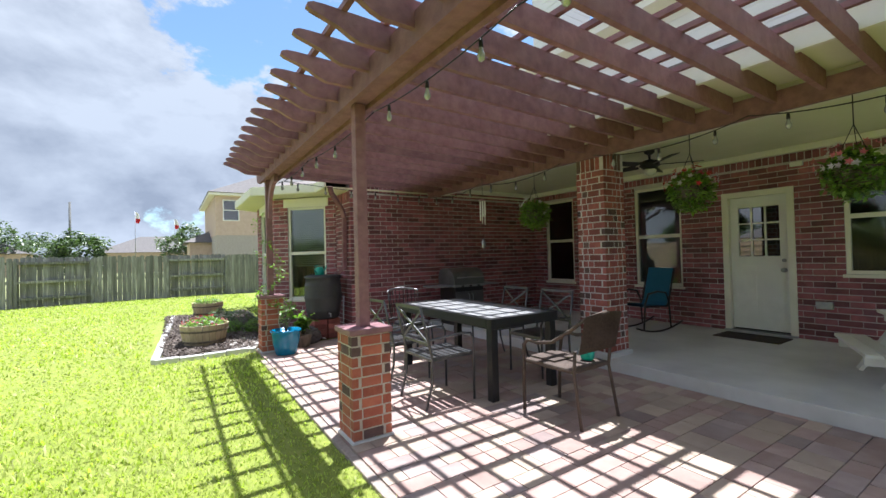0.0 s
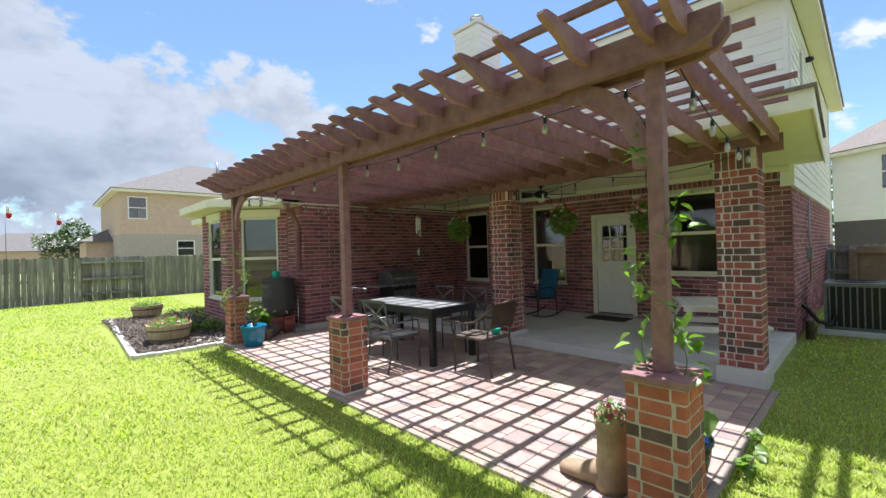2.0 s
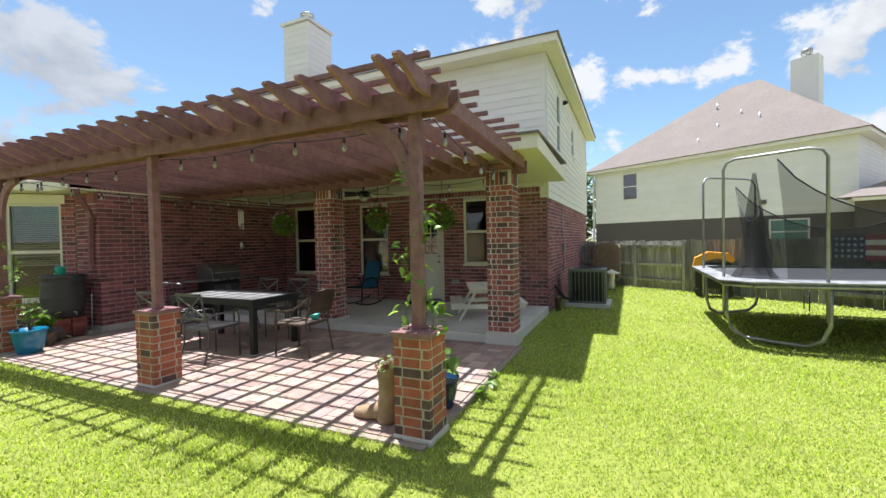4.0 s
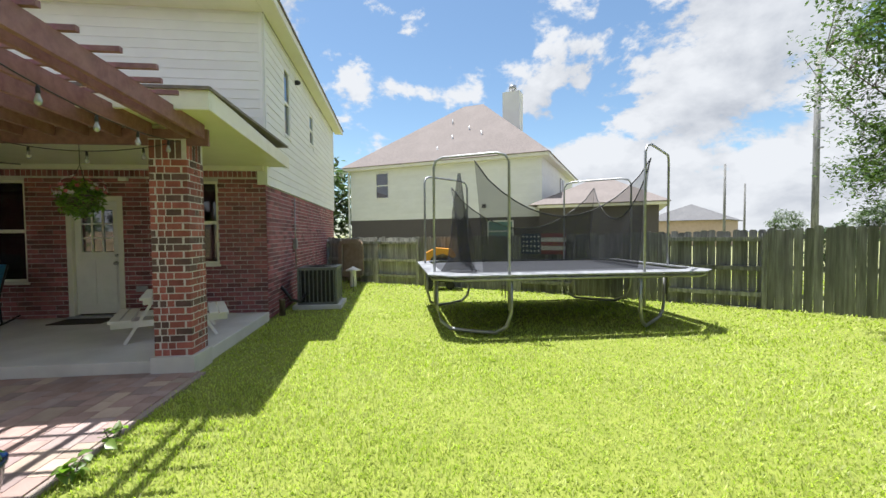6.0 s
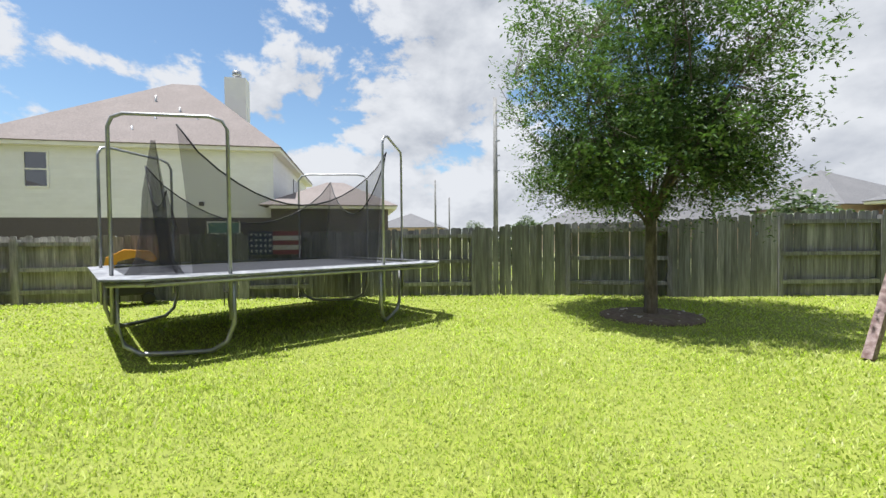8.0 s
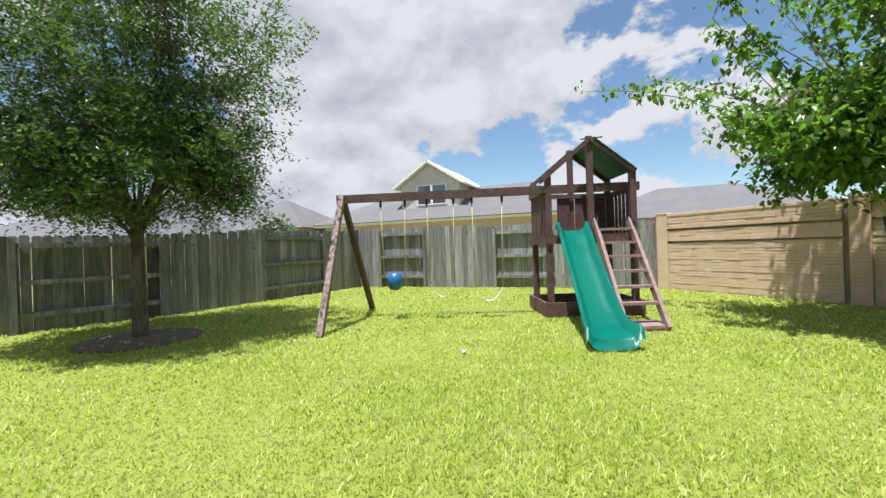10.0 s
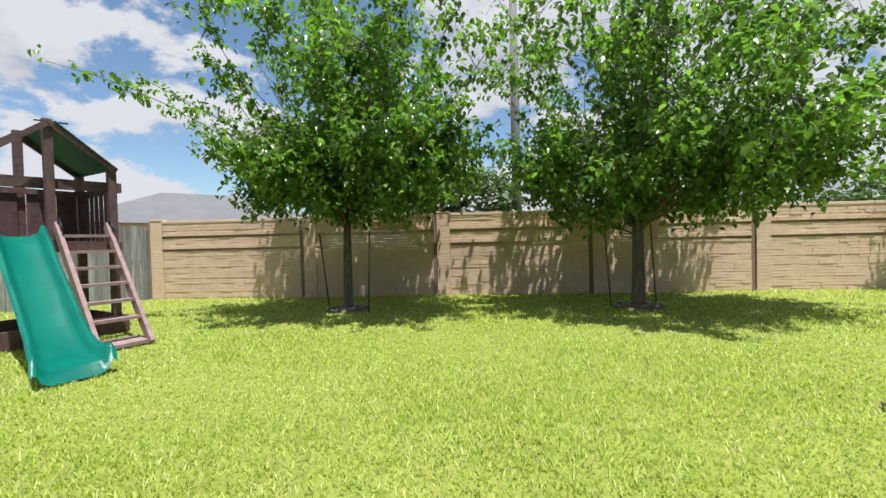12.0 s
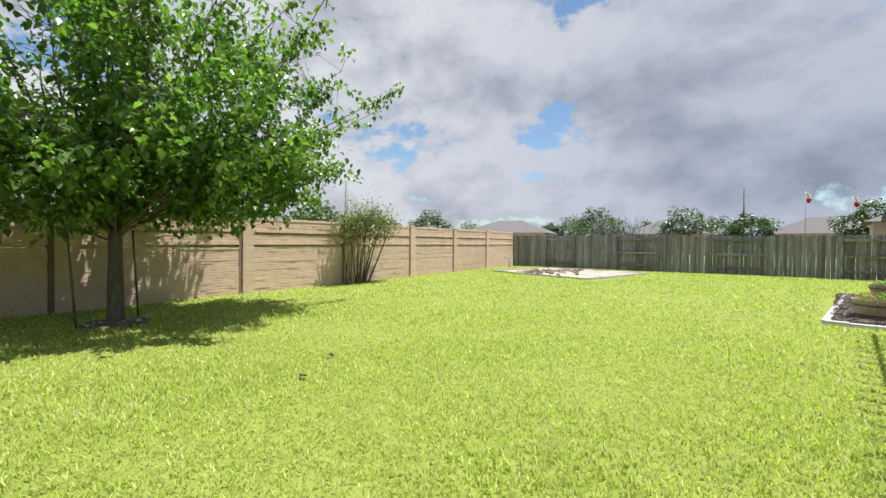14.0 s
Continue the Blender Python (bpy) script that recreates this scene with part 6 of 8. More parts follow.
# rain barrel
rb = thing("rain_barrel", 2.40, 7.38, 0.0, 0, "black plastic rain barrel on a brick stand under the downspout", "rain barrel")
for x in (-0.12, 0.12):
    for y in (-0.12, 0.12):
        for k in range(4):
            bm = bmesh.new()
            box(bm, x - 0.11, x + 0.11, y - 0.11, y + 0.11, k * 0.085, k * 0.085 + 0.08)
            part("stand_brick", bm, "brick_red", rb)
bm = bmesh.new()
lathe(bm, [(0.24, 0.345), (0.27, 0.37), (0.30, 0.48), (0.305, 0.50), (0.30, 0.52), (0.325, 0.70), (0.33, 0.72), (0.325, 0.74), (0.315, 0.92), (0.32, 0.94), (0.31, 0.96), (0.30, 1.05), (0.325, 1.06), (0.325, 1.10), (0.29, 1.115), (0.12, 1.125)], 32)
part("drum", bm, "rain_black", rb)
bm = bmesh.new()
tube(bm, [(0, -0.32, 0.45), (0, -0.39, 0.45), (0, -0.40, 0.40)], 0.018, 8)
part("tap", bm, "steel", rb)
wcn = thing("watering_can", 2.32, 7.30, 1.12, 30, "small teal plastic watering can on the rain barrel", "watering can")
bm = bmesh.new()
lathe(bm, [(0.07, 0), (0.08, 0.02), (0.07, 0.12), (0.04, 0.15)], 18)
part("body", bm, "teal_plastic", wcn)
bm = bmesh.new()
tube(bm, [(0.06, 0, 0.04), (0.14, 0, 0.10), (0.18, 0, 0.16)], 0.012, 8)
part("spout", bm, "teal_plastic", wcn)
bm = bmesh.new()
tube(bm, [(-0.06, 0, 0.03), (-0.13, 0, 0.08), (-0.10, 0, 0.17), (-0.02, 0, 0.17)], 0.01, 8)
part("handle", bm, "teal_plastic", wcn)
ds = thing("downspout", 2.74, 7.12, 0, 0, "dark brown metal downspout leading to the rain barrel", "downspout")
bm = bmesh.new()
pp = [(-0.36, -0.32, 2.64), (-0.34, -0.30, 2.54), (-0.06, -0.02, 2.30), (0.0, 0.02, 2.15), (0.0, 0.05, 1.25), (-0.12, 0.12, 1.13)]
for a, b in zip(pp, pp[1:]):
    beam(bm, a, b, 0.075, 0.055)
part("pipe", bm, "stain", ds)
br = thing("hand_broom", 2.62, 6.93, 0, 0, "small grey long-handled dustpan against the brick wall", "dustpan")
bm = bmesh.new()
tube(bm, [(0, 0.04, 0.08), (0.02, 0.06, 0.75)], 0.011, 8)
part("handle", bm, "steel", br)
bm = bmesh.new()
box(bm, -0.10, 0.10, -0.05, 0.06, 0.0, 0.10)
part("pan", bm, "steel", br, "", 0.01)

# planting bed
bm = bmesh.new()
prism(bm, [(-0.05, 7.08), (1.2, 7.08), (1.2, 7.2), (1.9, 7.3), (1.8, 12.6), (0.2, 12.6)], -0.08, 0.02)
tagged(part("planting_bed", bm, "mulch", None), "dark mulch planting bed beside the bay", "flower bed", "", "structure")
r = random.Random(51)
bm = bmesh.new()
for _ in range(5200):
    x, y = r.uniform(-0.05, 1.8), r.uniform(7.08, 12.5)
    boxm(bm, pose(x, y, 0.03 + r.uniform(0, 0.03), r.uniform(-40, 40), r.uniform(-40, 40), r.uniform(0, 360)), r.uniform(0.04, 0.10), r.uniform(0.012, 0.03), 0.008)
tagged(part("mulch_chips", bm, "mulch", None), "loose brown bark mulch chips", "mulch", "", "stuff")
edge = [(-0.12, 7.02), (1.2, 7.0)], [(-0.12, 7.02), (0.12, 12.65)]
for (x0, y0), (x1, y1) in edge:
    L = math.hypot(x1 - x0, y1 - y0)
    ed = thing("bed_edging", x0, y0, 0, math.degrees(math.atan2(y1 - y0, x1 - x0)), "pale concrete edging along the planting bed", "edging", "", "structure")
    s = 0.0
    while s < L - 0.02:
        w = min(0.3, L - s)
        bm = bmesh.new()
        box(bm, s, s + w - 0.008, -0.05, 0.05, -0.05, 0.045 + r.uniform(-0.006, 0.01))
        part("edging_stone", bm, "concrete", ed, "", 0.008)
        s += w
pb = thing("pebbles", 1.6, 7.2, 0.02, 0, "loose pale river pebbles beside the pillar", "pebbles", "", "stuff")
bm = bmesh.new()
for _ in range(260):
    x, y = r.uniform(-0.7, 0.75), r.uniform(-0.25, 0.85)
    s = r.uniform(0.015, 0.04)
    bmesh.ops.create_icosphere(bm, subdivisions=1, radius=s, matrix=pose(x, y, s * 0.5, 0, 0, r.uniform(0, 360)) @ Matrix.Diagonal((1.3, 1, 0.6, 1)))
part("pebble", bm, "stone", pb)["kind"] = "stuff"


def half_barrel(x, y, r0, h, seed, flowers, label):
    b = thing("barrel_planter", x, y, 0.03, 0, label, "planter", "half-barrel planters")
    n = 22
    for k in range(n):
        bm = bmesh.new()
        a0, a1 = 2 * math.pi * k / n + 0.012, 2 * math.pi * (k + 1) / n - 0.012
        lo, hi = r0 * 0.82, r0
        pts = [(rr * math.cos(a), rr * math.sin(a), z) for z, rr in ((0, lo), (h, hi)) for a in (a0, a1)] + [((rr - 0.03) * math.cos(a), (rr - 0.03) * math.sin(a), z) for z, rr in ((0, lo), (h, hi)) for a in (a0, a1)]
        v = [bm.verts.new(q) for q in pts]
        for f in ((0, 1, 3, 2), (4, 6, 7, 5), (2, 3, 7, 6), (0, 4, 5, 1), (0, 2, 6, 4), (1, 5, 7, 3)):
            bm.faces.new([v[i] for i in f])
        part("stave", bm, "barrel_wood", b)
    for z in (0.22, 0.72):
        bm = bmesh.new()
        rr = r0 * (0.82 + 0.18 * z)
        lathe(bm, [(rr + 0.004, h * z - 0.015), (rr + 0.010, h * z - 0.014), (rr + 0.012, h * z + 0.014), (rr + 0.006, h * z + 0.015)], 28)
        part("hoop", bm, "bark", b, "dark hoop")
    bm = bmesh.new()
    lathe(bm, [(r0 * 0.9, h - 0.07), (r0 * 0.4, h - 0.05)], 22)
    part("soil", bm, "mulch", b)
    tuft(b, "foliage", (0, 0, h), 420, r0 * 0.95, 0.06, "leaf_vine", seed, 0.35)
    for k, (m, n) in enumerate(flowers):
        blossoms(b, (0, 0, h), n, r0 * 0.92, 0.028, m, seed + k + 1, 0.4)


half_barrel(0.55, 7.95, 0.37, 0.34, 61, [("petal_pink", 26), ("petal_red", 18), ("petal_white", 10)], "tan half-barrel planter full of pink and red flowers")
half_barrel(0.86, 12.1, 0.36, 0.34, 62, [("petal_white", 6)], "tan half-barrel planter with sparse green plants")
for x, y, rad, sd in ((1.25, 9.3, 0.36, 71), (1.45, 8.55, 0.23, 72), (1.0, 10.1, 0.3, 73), (1.05, 8.8, 0.2, 75)):
    s = thing("shrub", x, y, 0.03, 0, "low rounded green shrub in the mulch bed", "shrub", "shrubs in the bed")
    tuft(s, "foliage", (0, 0, rad * 0.55), int(2600 * rad), rad, 0.05, "leaf_oak" if rad > 0.25 else "leaf_vine", sd, 0.72)
    bm = bmesh.new()
    for k in range(7):
        tube(bm, [(0, 0, -0.03), (rad * 0.5 * math.cos(k), rad * 0.5 * math.sin(k), rad * 0.7)], 0.008, 5, 0.003)
    part("stems", bm, "bark", s)
# weeds at the patio's corner
for x, y, sd in ((2.75, -0.62, 76), (2.3, -0.66, 77)):
    w = thing("weed", x, y, 0, 0, "leafy green weed at the patio's edge", "plant", "weeds at the patio")
    stems(w, (0, 0, 0), 5, 0.14, 0.16, 0.08, "leaf_vine", sd, 4)

# ---------- air conditioner and wall fittings ----------
ac = thing("air_conditioner", 8.87, -1.10, 0.0, 0, "grey outdoor air conditioner unit on a concrete pad", "air conditioner")
bm = bmesh.new()
box(bm, -0.50, 0.50, -0.50, 0.50, -0.02, 0.07)
part("pad", bm, "concrete", ac, "", 0.01)
M["ac"] = mat("ac_enamel", (0.16, 0.17, 0.17), (0.20, 0.21, 0.21), 5, 0.45, 0.3, 0.15, 60, c=(0.12, 0.12, 0.12), cscale=2)
bm = bmesh.new()
box(bm, -0.37, 0.37, -0.37, 0.37, 0.075, 0.80)
part("coil", bm, "black", ac, "dark cooling coil")
bm = bmesh.new()
box(bm, -0.41, 0.41, -0.41, 0.41, 0.80, 0.86)
box(bm, -0.41, 0.41, -0.41, 0.41, 0.072, 0.12)
for x in (-0.39, 0.39):
    for y in (-0.39, 0.39):
        box(bm, x - 0.022, x + 0.022, y - 0.022, y + 0.022, 0.12, 0.80)
part("casing", bm, "ac", ac)
for k in range(9):
    o = -0.34 + 0.085 * k
    for q in ((o, -0.385, 0.018, 0.03), (o, 0.385, 0.018, 0.03), (-0.385, o, 0.03, 0.018), (0.385, o, 0.03, 0.018)):
        bm = bmesh.new()
        box(bm, q[0] - q[2], q[0] + q[2], q[1] - q[3] / 2, q[1] + q[3] / 2, 0.12, 0.80)
        part("louvre", bm, "ac", ac)
bm = bmesh.new()
for k in range(5):
    rr = 0.09 + 0.065 * k
    tube(bm, [(rr * math.cos(a), rr * math.sin(a), 0.868) for a in [2 * math.pi * j / 24 for j in range(25)]], 0.004, 5, None, False)
part("fan_guard", bm, "black", ac)
bm = bmesh.new()
tube(bm, [(-0.41, 0.25, 0.30), (-0.52, 0.33, 0.16), (-0.62, 0.48, 0.22), (-0.66, 0.60, 0.42), (-0.62, 0.70, 0.50)], 0.035, 8)
part("refrigerant_hose", bm, "black", ac, "black insulated pipe")
mb = thing("junction_box", 9.4, -0.44, 1.35, 0, "grey electrical box with a conduit on the side wall", "electrical box")
bm = bmesh.new()
box(bm, -0.07, 0.07, -0.06, 0.02, -0.11, 0.11)
part("box", bm, "steel", mb, "", 0.006)
bm = bmesh.new()
tube(bm, [(0, -0.02, -0.55), (0, -0.02, 1.06)], 0.014, 8)
part("conduit", bm, "steel", mb)
fl = thing("eave_floodlight", 9.75, -0.46, 5.15, 0, "small dark floodlight under the eave", "floodlight")
bm = bmesh.new()
lathe(bm, [(0.05, 0), (0.06, 0.08), (0.03, 0.14)], 12)
for v in bm.verts:
    v.co = Vector((v.co.x, 0.03 - v.co.z, v.co.y))
part("lamp", bm, "black", fl)
hb = thing("hose_bib_box", 7.75, -0.56, 0.0, 0, "small brown pipe stub beside the house wall", "pipe")
bm = bmesh.new()
lathe(bm, [(0.06, 0), (0.055, 0.28), (0.07, 0.29), (0.05, 0.32)], 12)
part("stub", bm, "bark", hb)

bird = thing("garden_lantern", 12.1, -1.5, 0.0, 0, "white garden lantern on a thin stake", "lantern")
bm = bmesh.new()
lathe(bm, [(0.09, 0.0), (0.10, 0.05), (0.085, 0.42), (0.10, 0.46)], 16)
part("body", bm, "white", bird)
bm = bmesh.new()
lathe(bm, [(0.22, 0.47), (0.23, 0.50), (0.08, 0.56), (0.02, 0.60)], 18)
part("cap", bm, "white", bird)
stk = thing("garden_stake", 10.9, -1.62, 0, 0, "thin wire stake in the lawn", "stake")
bm = bmesh.new()
tube(bm, [(0, 0, 0), (0, 0, 0.42)], 0.008, 6)
part("rod", bm, "bark", stk)

# things on the slanting fence
fd = (Vector((10.0, -6.6, 0)) - Vector((14.3, -0.42, 0))).normalized()
fang = math.degrees(math.atan2(fd.y, fd.x))


def on_fence(s, off=0.09):
    p, d = along(FENCE_DIAG, s)
    n = Vector((d.y, -d.x, 0))
    return p + n * off * 1.0, d, math.degrees(math.atan2(d.y, d.x))


# side -1: the lawn lies to the right of the run
q, d, a = on_fence(1.25, 0.22)
tubm = thing("sled_tub", q.x, q.y, 0.24, a, "brown plastic tub leaning upright on the fence", "tub")
bm = bmesh.new()
outline = [(-0.40, 0.0), (0.40, 0.0), (0.44, 0.1), (0.44, 0.95), (0.36, 1.08), (-0.36, 1.08), (-0.44, 0.95), (-0.44, 0.1)]
for k in range(8):
    (x0, z0), (x1, z1) = outline[k], outline[(k + 1) % 8]
    beam(bm, (x0, -0.02, z0), (x1, -0.02, z1), 0.16, 0.05, (0, 1, 0))
part("rim", bm, mat("tub_brown", (0.30, 0.235, 0.175), (0.38, 0.305, 0.235), 6, 0.6), tubm)
bm = bmesh.new()
box(bm, -0.42, 0.42, 0.03, 0.06, 0.02, 1.06)
part("base", bm, bpy.data.materials["tub_brown"], tubm)
q, d, a = on_fence(4.7, 0.5)
toy = thing("toy_car", q.x, q.y, 0.0, a + 30, "orange and black ride-on toy standing by the fence", "toy")
bm = bmesh.new()
prof = [(-0.45, 0.75), (-0.40, 1.0), (-0.1, 1.16), (0.35, 1.12), (0.47, 0.95), (0.40, 0.88), (0.1, 1.0), (-0.2, 0.92), (-0.3, 0.74)]
a0 = [bm.verts.new((x, -0.28, z)) for x, z in prof]
b0 = [bm.verts.new((x, 0.28, z)) for x, z in prof]
bm.faces.new(a0)
bm.faces.new(b0[::-1])
for k in range(9):
    bm.faces.new((a0[k], b0[k], b0[(k + 1) % 9], a0[(k + 1) % 9]))
part("canopy", bm, mat("toy_orange", (0.62, 0.27, 0.03), (0.68, 0.32, 0.05), 4, 0.45), toy, "orange plastic roof")
bm = bmesh.new()
box(bm, -0.4, 0.4, -0.26, 0.26, 0.2, 0.86)
part("body", bm, "black", toy, "dark body", 0.04)
for x in (-0.3, 0.3):
    for y in (-0.27, 0.27):
        bm = bmesh.new()
        lathe(bm, [(0.1, -0.04), (0.12, -0.03), (0.12, 0.03), (0.1, 0.04)], 16)
        for v in bm.verts:
            v.co = Vector((x + v.co.x, y + v.co.z, 0.12 + v.co.y))
        part("wheel", bm, "black", toy)

q, d, a = on_fence(7.55, 0.11)
fg = thing("painted_flag", q.x, q.y, 1.0, a, "weathered wooden flag with stars and stripes on the fence", "flag sign")
M["flag_blue"] = plain("flag_blue", (0.05, 0.07, 0.14), 0.8)
M["flag_red"] = plain("flag_red", (0.30, 0.07, 0.08), 0.8)
for k in range(5):
    bm = bmesh.new()
    box(bm, -0.02, 0.62, -0.012, 0.012, k * 0.108, k * 0.108 + 0.104)
    part("stripe", bm, "flag_red" if k % 2 == 0 else "white", fg)
bm = bmesh.new()
box(bm, -0.56, -0.025, -0.012, 0.012, 0.0, 0.536)
part("canton", bm, "flag_blue", fg, "dark blue field")
for i in range(5):
    for j in range(4):
        bm = bmesh.new()
        c = Vector((-0.50 + 0.105 * i, -0.016, 0.08 + 0.125 * j))
        vs = []
        for k in range(10):
            rr = 0.045 if k % 2 == 0 else 0.019
            vs.append(bm.verts.new(c + Vector((rr * math.sin(k * math.pi / 5), 0, rr * math.cos(k * math.pi / 5)))))
        f = bm.faces.new(vs)
        bmesh.ops.solidify(bm, geom=[f], thickness=0.004)
        part("star", bm, "white", fg)

# ---------- trampoline ----------
tr = thing("trampoline", 7.15, -5.55, 0.0, 0, "large trampoline with a steel frame and a black safety net", "trampoline")
TC = Vector((7.15, -5.55, 0))
OCT = [(-1.70, 1.10), (-1.70, -0.96), (-0.55, -2.15), (0.85, -2.30), (1.75, -1.15), (1.75, 1.10), (0.85, 2.15), (-1.05, 2.15)]
RECT = [(-1.74, 1.95), (-1.74, -1.95), (-1.45, -2.27), (1.5, -2.27), (1.79, -1.95), (1.79, 1.95), (1.5, 2.25), (-1.45, 2.25)]
BED_Z = 0.90
M["mesh_mat"] = mat("trampoline_mat", (0.035, 0.037, 0.045), (0.055, 0.058, 0.068), 20, 0.6, bump=0.3, bscale=120)
bm = bmesh.new()
prism(bm, [(x * 0.88, y * 0.91) for x, y in RECT], BED_Z - 0.006, BED_Z + 0.004)
part("jumping_mat", bm, "mesh_mat", tr, "black woven jumping mat")
bm = bmesh.new()
N = len(OCT)
for k in range(N):
    (x0, y0), (x1, y1) = RECT[k], RECT[(k + 1) % N]
    ins = [(x0 * 0.895, y0 * 0.925), (x1 * 0.895, y1 * 0.925)]
    slab(bm, [(x0 * 1.03, y0 * 1.03, BED_Z + 0.012), (ins[0][0], ins[0][1], BED_Z + 0.03), (ins[1][0], ins[1][1], BED_Z + 0.03), (x1 * 1.03, y1 * 1.03, BED_Z + 0.012)], 0.022)
part("spring_pad", bm, mat("pad_silver", (0.21, 0.22, 0.24), (0.33, 0.34, 0.36), 8, 0.6, 0.1, 0.3, 30, c=(0.10, 0.105, 0.12), cscale=3.2, cmix=0.8), tr, "worn silver spring pad")
bm = bmesh.new()
for k in range(N):
    (x0, y0), (x1, y1) = RECT[k], RECT[(k + 1) % N]
    tube(bm, [(x0, y0, BED_Z - 0.03), (x1, y1, BED_Z - 0.03)], 0.026, 8)
part("rim", bm, "steel", tr)
PAIRS = [(1, 2), (3, 4), (5, 6), (7, 0)]
for i, j in PAIRS:
    a, b = Vector((*OCT[i], 0)), Vector((*OCT[j], 0))
    m = (b - a)
    bm = bmesh.new()
    z1 = BED_Z - 0.03
    tube(bm, [a + Vector((0, 0, z1)), a + Vector((0, 0, 0.35)), a + m * 0.06 + Vector((0, 0, 0.14)), a + m * 0.2 + Vector((0, 0, 0.035)), a + m * 0.5 + Vector((0, 0, 0.028)), a + m * 0.8 + Vector((0, 0, 0.035)), a + m * 0.94 + Vector((0, 0, 0.14)), b + Vector((0, 0, 0.35)), b + Vector((0, 0, z1))], 0.028, 8)
    part("leg", bm, "steel", tr, "bent steel leg")
    bm = bmesh.new()
    o = Vector((a.x + b.x, a.y + b.y, 0)).normalized() * 0.05
    H = 2.90 if i == 1 else 2.72
    tube(bm, [a + o + Vector((0, 0, 0.4)), a + o + Vector((0, 0, H - 0.12)), a + o * 1.2 + m * 0.04 + Vector((0, 0, H - 0.02)), a + o * 1.6 + m * 0.14 + Vector((0, 0, H + 0.02)), b + o * 1.6 - m * 0.14 + Vector((0, 0, H + 0.02)), b + o * 1.2 - m * 0.04 + Vector((0, 0, H - 0.02)), b + o + Vector((0, 0, H - 0.12)), b + o + Vector((0, 0, 0.4))], 0.021, 8)
    part("enclosure_pole", bm, "steel", tr, "arched steel net pole")


def net_mat():
    """Fine black netting: threads with open holes between them."""
    m = bpy.data.materials.new("black_netting")
    m.use_nodes = True
    nt = m.node_tree
    p = nt.nodes["Principled BSDF"]
    p.inputs["Base Color"].default_value, p.inputs["Roughness"].default_value = (0.02, 0.021, 0.025, 1), 0.8
    tp_ = nt.nodes.new("ShaderNodeBsdfTransparent")
    mx = nt.nodes.new("ShaderNodeMixShader")
    nzn = nt.nodes.new("ShaderNodeTexNoise")
    nzn.inputs["Scale"].default_value = 1.2
    mr = nt.nodes.new("ShaderNodeMapRange")
    mr.inputs["To Min"].default_value, mr.inputs["To Max"].default_value = 0.30, 0.56
    nt.links.new(nzn.outputs["Fac"], mr.inputs["Value"])
    nt.links.new(mr.outputs[0], mx.inputs[0])
    nt.links.new(tp_.outputs[0], mx.inputs[1])
    nt.links.new(p.outputs[0], mx.inputs[2])
    nt.links.new(mx.outputs[0], nt.nodes["Material Output"].inputs["Surface"])
    return m


M["net"] = net_mat()
inner = [(x * 0.87, y * 0.88) for x, y in OCT]
# the net hangs from the middle of each arched pole and sags between them
CORNERS = [((OCT[i][0] + OCT[j][0]) / 2 * 0.97, (OCT[i][1] + OCT[j][1]) / 2 * 0.97, z) for (i, j), z in zip(((7, 0), (1, 2), (3, 4), (5, 6)), (2.68, 2.80, 2.55, 2.55))]
for k in range(4):
    (ax, ay, za), (bx, by, zb) = CORNERS[k], CORNERS[(k + 1) % 4]
    nn = 14
    L = math.hypot(bx - ax, by - ay)
    nx, ny = (by - ay) / L, -(bx - ax) / L
    bm = bmesh.new()
    cols, edge_line = [], []
    for i in range(nn + 1):
        f = i / nn
        if k == 3 and f > 0.72:
            break
        x, y = ax + (bx - ax) * f, ay + (by - ay) * f
        sag = (0.92, 0.85, 0.9, 0.8)[k] * math.sin(math.pi * f) ** 0.75
        zt = za + (zb - za) * f - sag
        edge_line.append(Vector((x, y, zt)))
        # the net stands in from its line at the foot
        col = []
        for j in range(7):
            g = j / 6
            w = 0.05 * math.sin(9 * f + 3 * g + k) * math.sin(math.pi * g)
            pull = 0.90 + 0.10 * g
            col.append(bm.verts.new((x * pull + nx * w, y * pull + ny * w, BED_Z + 0.03 + (zt - BED_Z - 0.03) * g)))
        cols.append(col)
    for c0, c1 in zip(cols, cols[1:]):
        for j in range(6):
            bm.faces.new((c0[j], c1[j], c1[j + 1], c0[j + 1])).smooth = True
    part("net", bm, "net", tr, "black see-through netting")
    bm = bmesh.new()
    tube(bm, edge_line, 0.011, 6)
    part("net_edge", bm, "black", tr)
# gathered net by the entrance
bm = bmesh.new()
rings = []
for z, rad in ((BED_Z + 0.02, 0.26), (1.1, 0.17), (1.5, 0.12), (1.9, 0.10), (2.3, 0.05), (2.55, 0.02)):
    rings.append([bm.verts.new((inner[7][0] + 0.05 + rad * math.cos(t) * (1 + 0.25 * math.sin(5 * t)), inner[7][1] - 0.15 + rad * math.sin(t) * (1 + 0.25 * math.sin(5 * t)), z)) for t in [2 * math.pi * i / 20 for i in range(20)]])
for a, b in zip(rings, rings[1:]):
    for i in range(20):
        bm.faces.new((a[i], a[(i + 1) % 20], b[(i + 1) % 20], b[i])).smooth = True
part("gathered_net", bm, "net", tr, "gathered black netting")
bm = bmesh.new()
for x in (1.95, 2.25):
    tube(bm, [(x, 0.2, 0), (x, 0.2, 0.42)], 0.012, 6)
tube(bm, [(1.95, 0.2, 0.30), (2.25, 0.2, 0.30)], 0.012, 6)
part("step", bm, "black", tr)


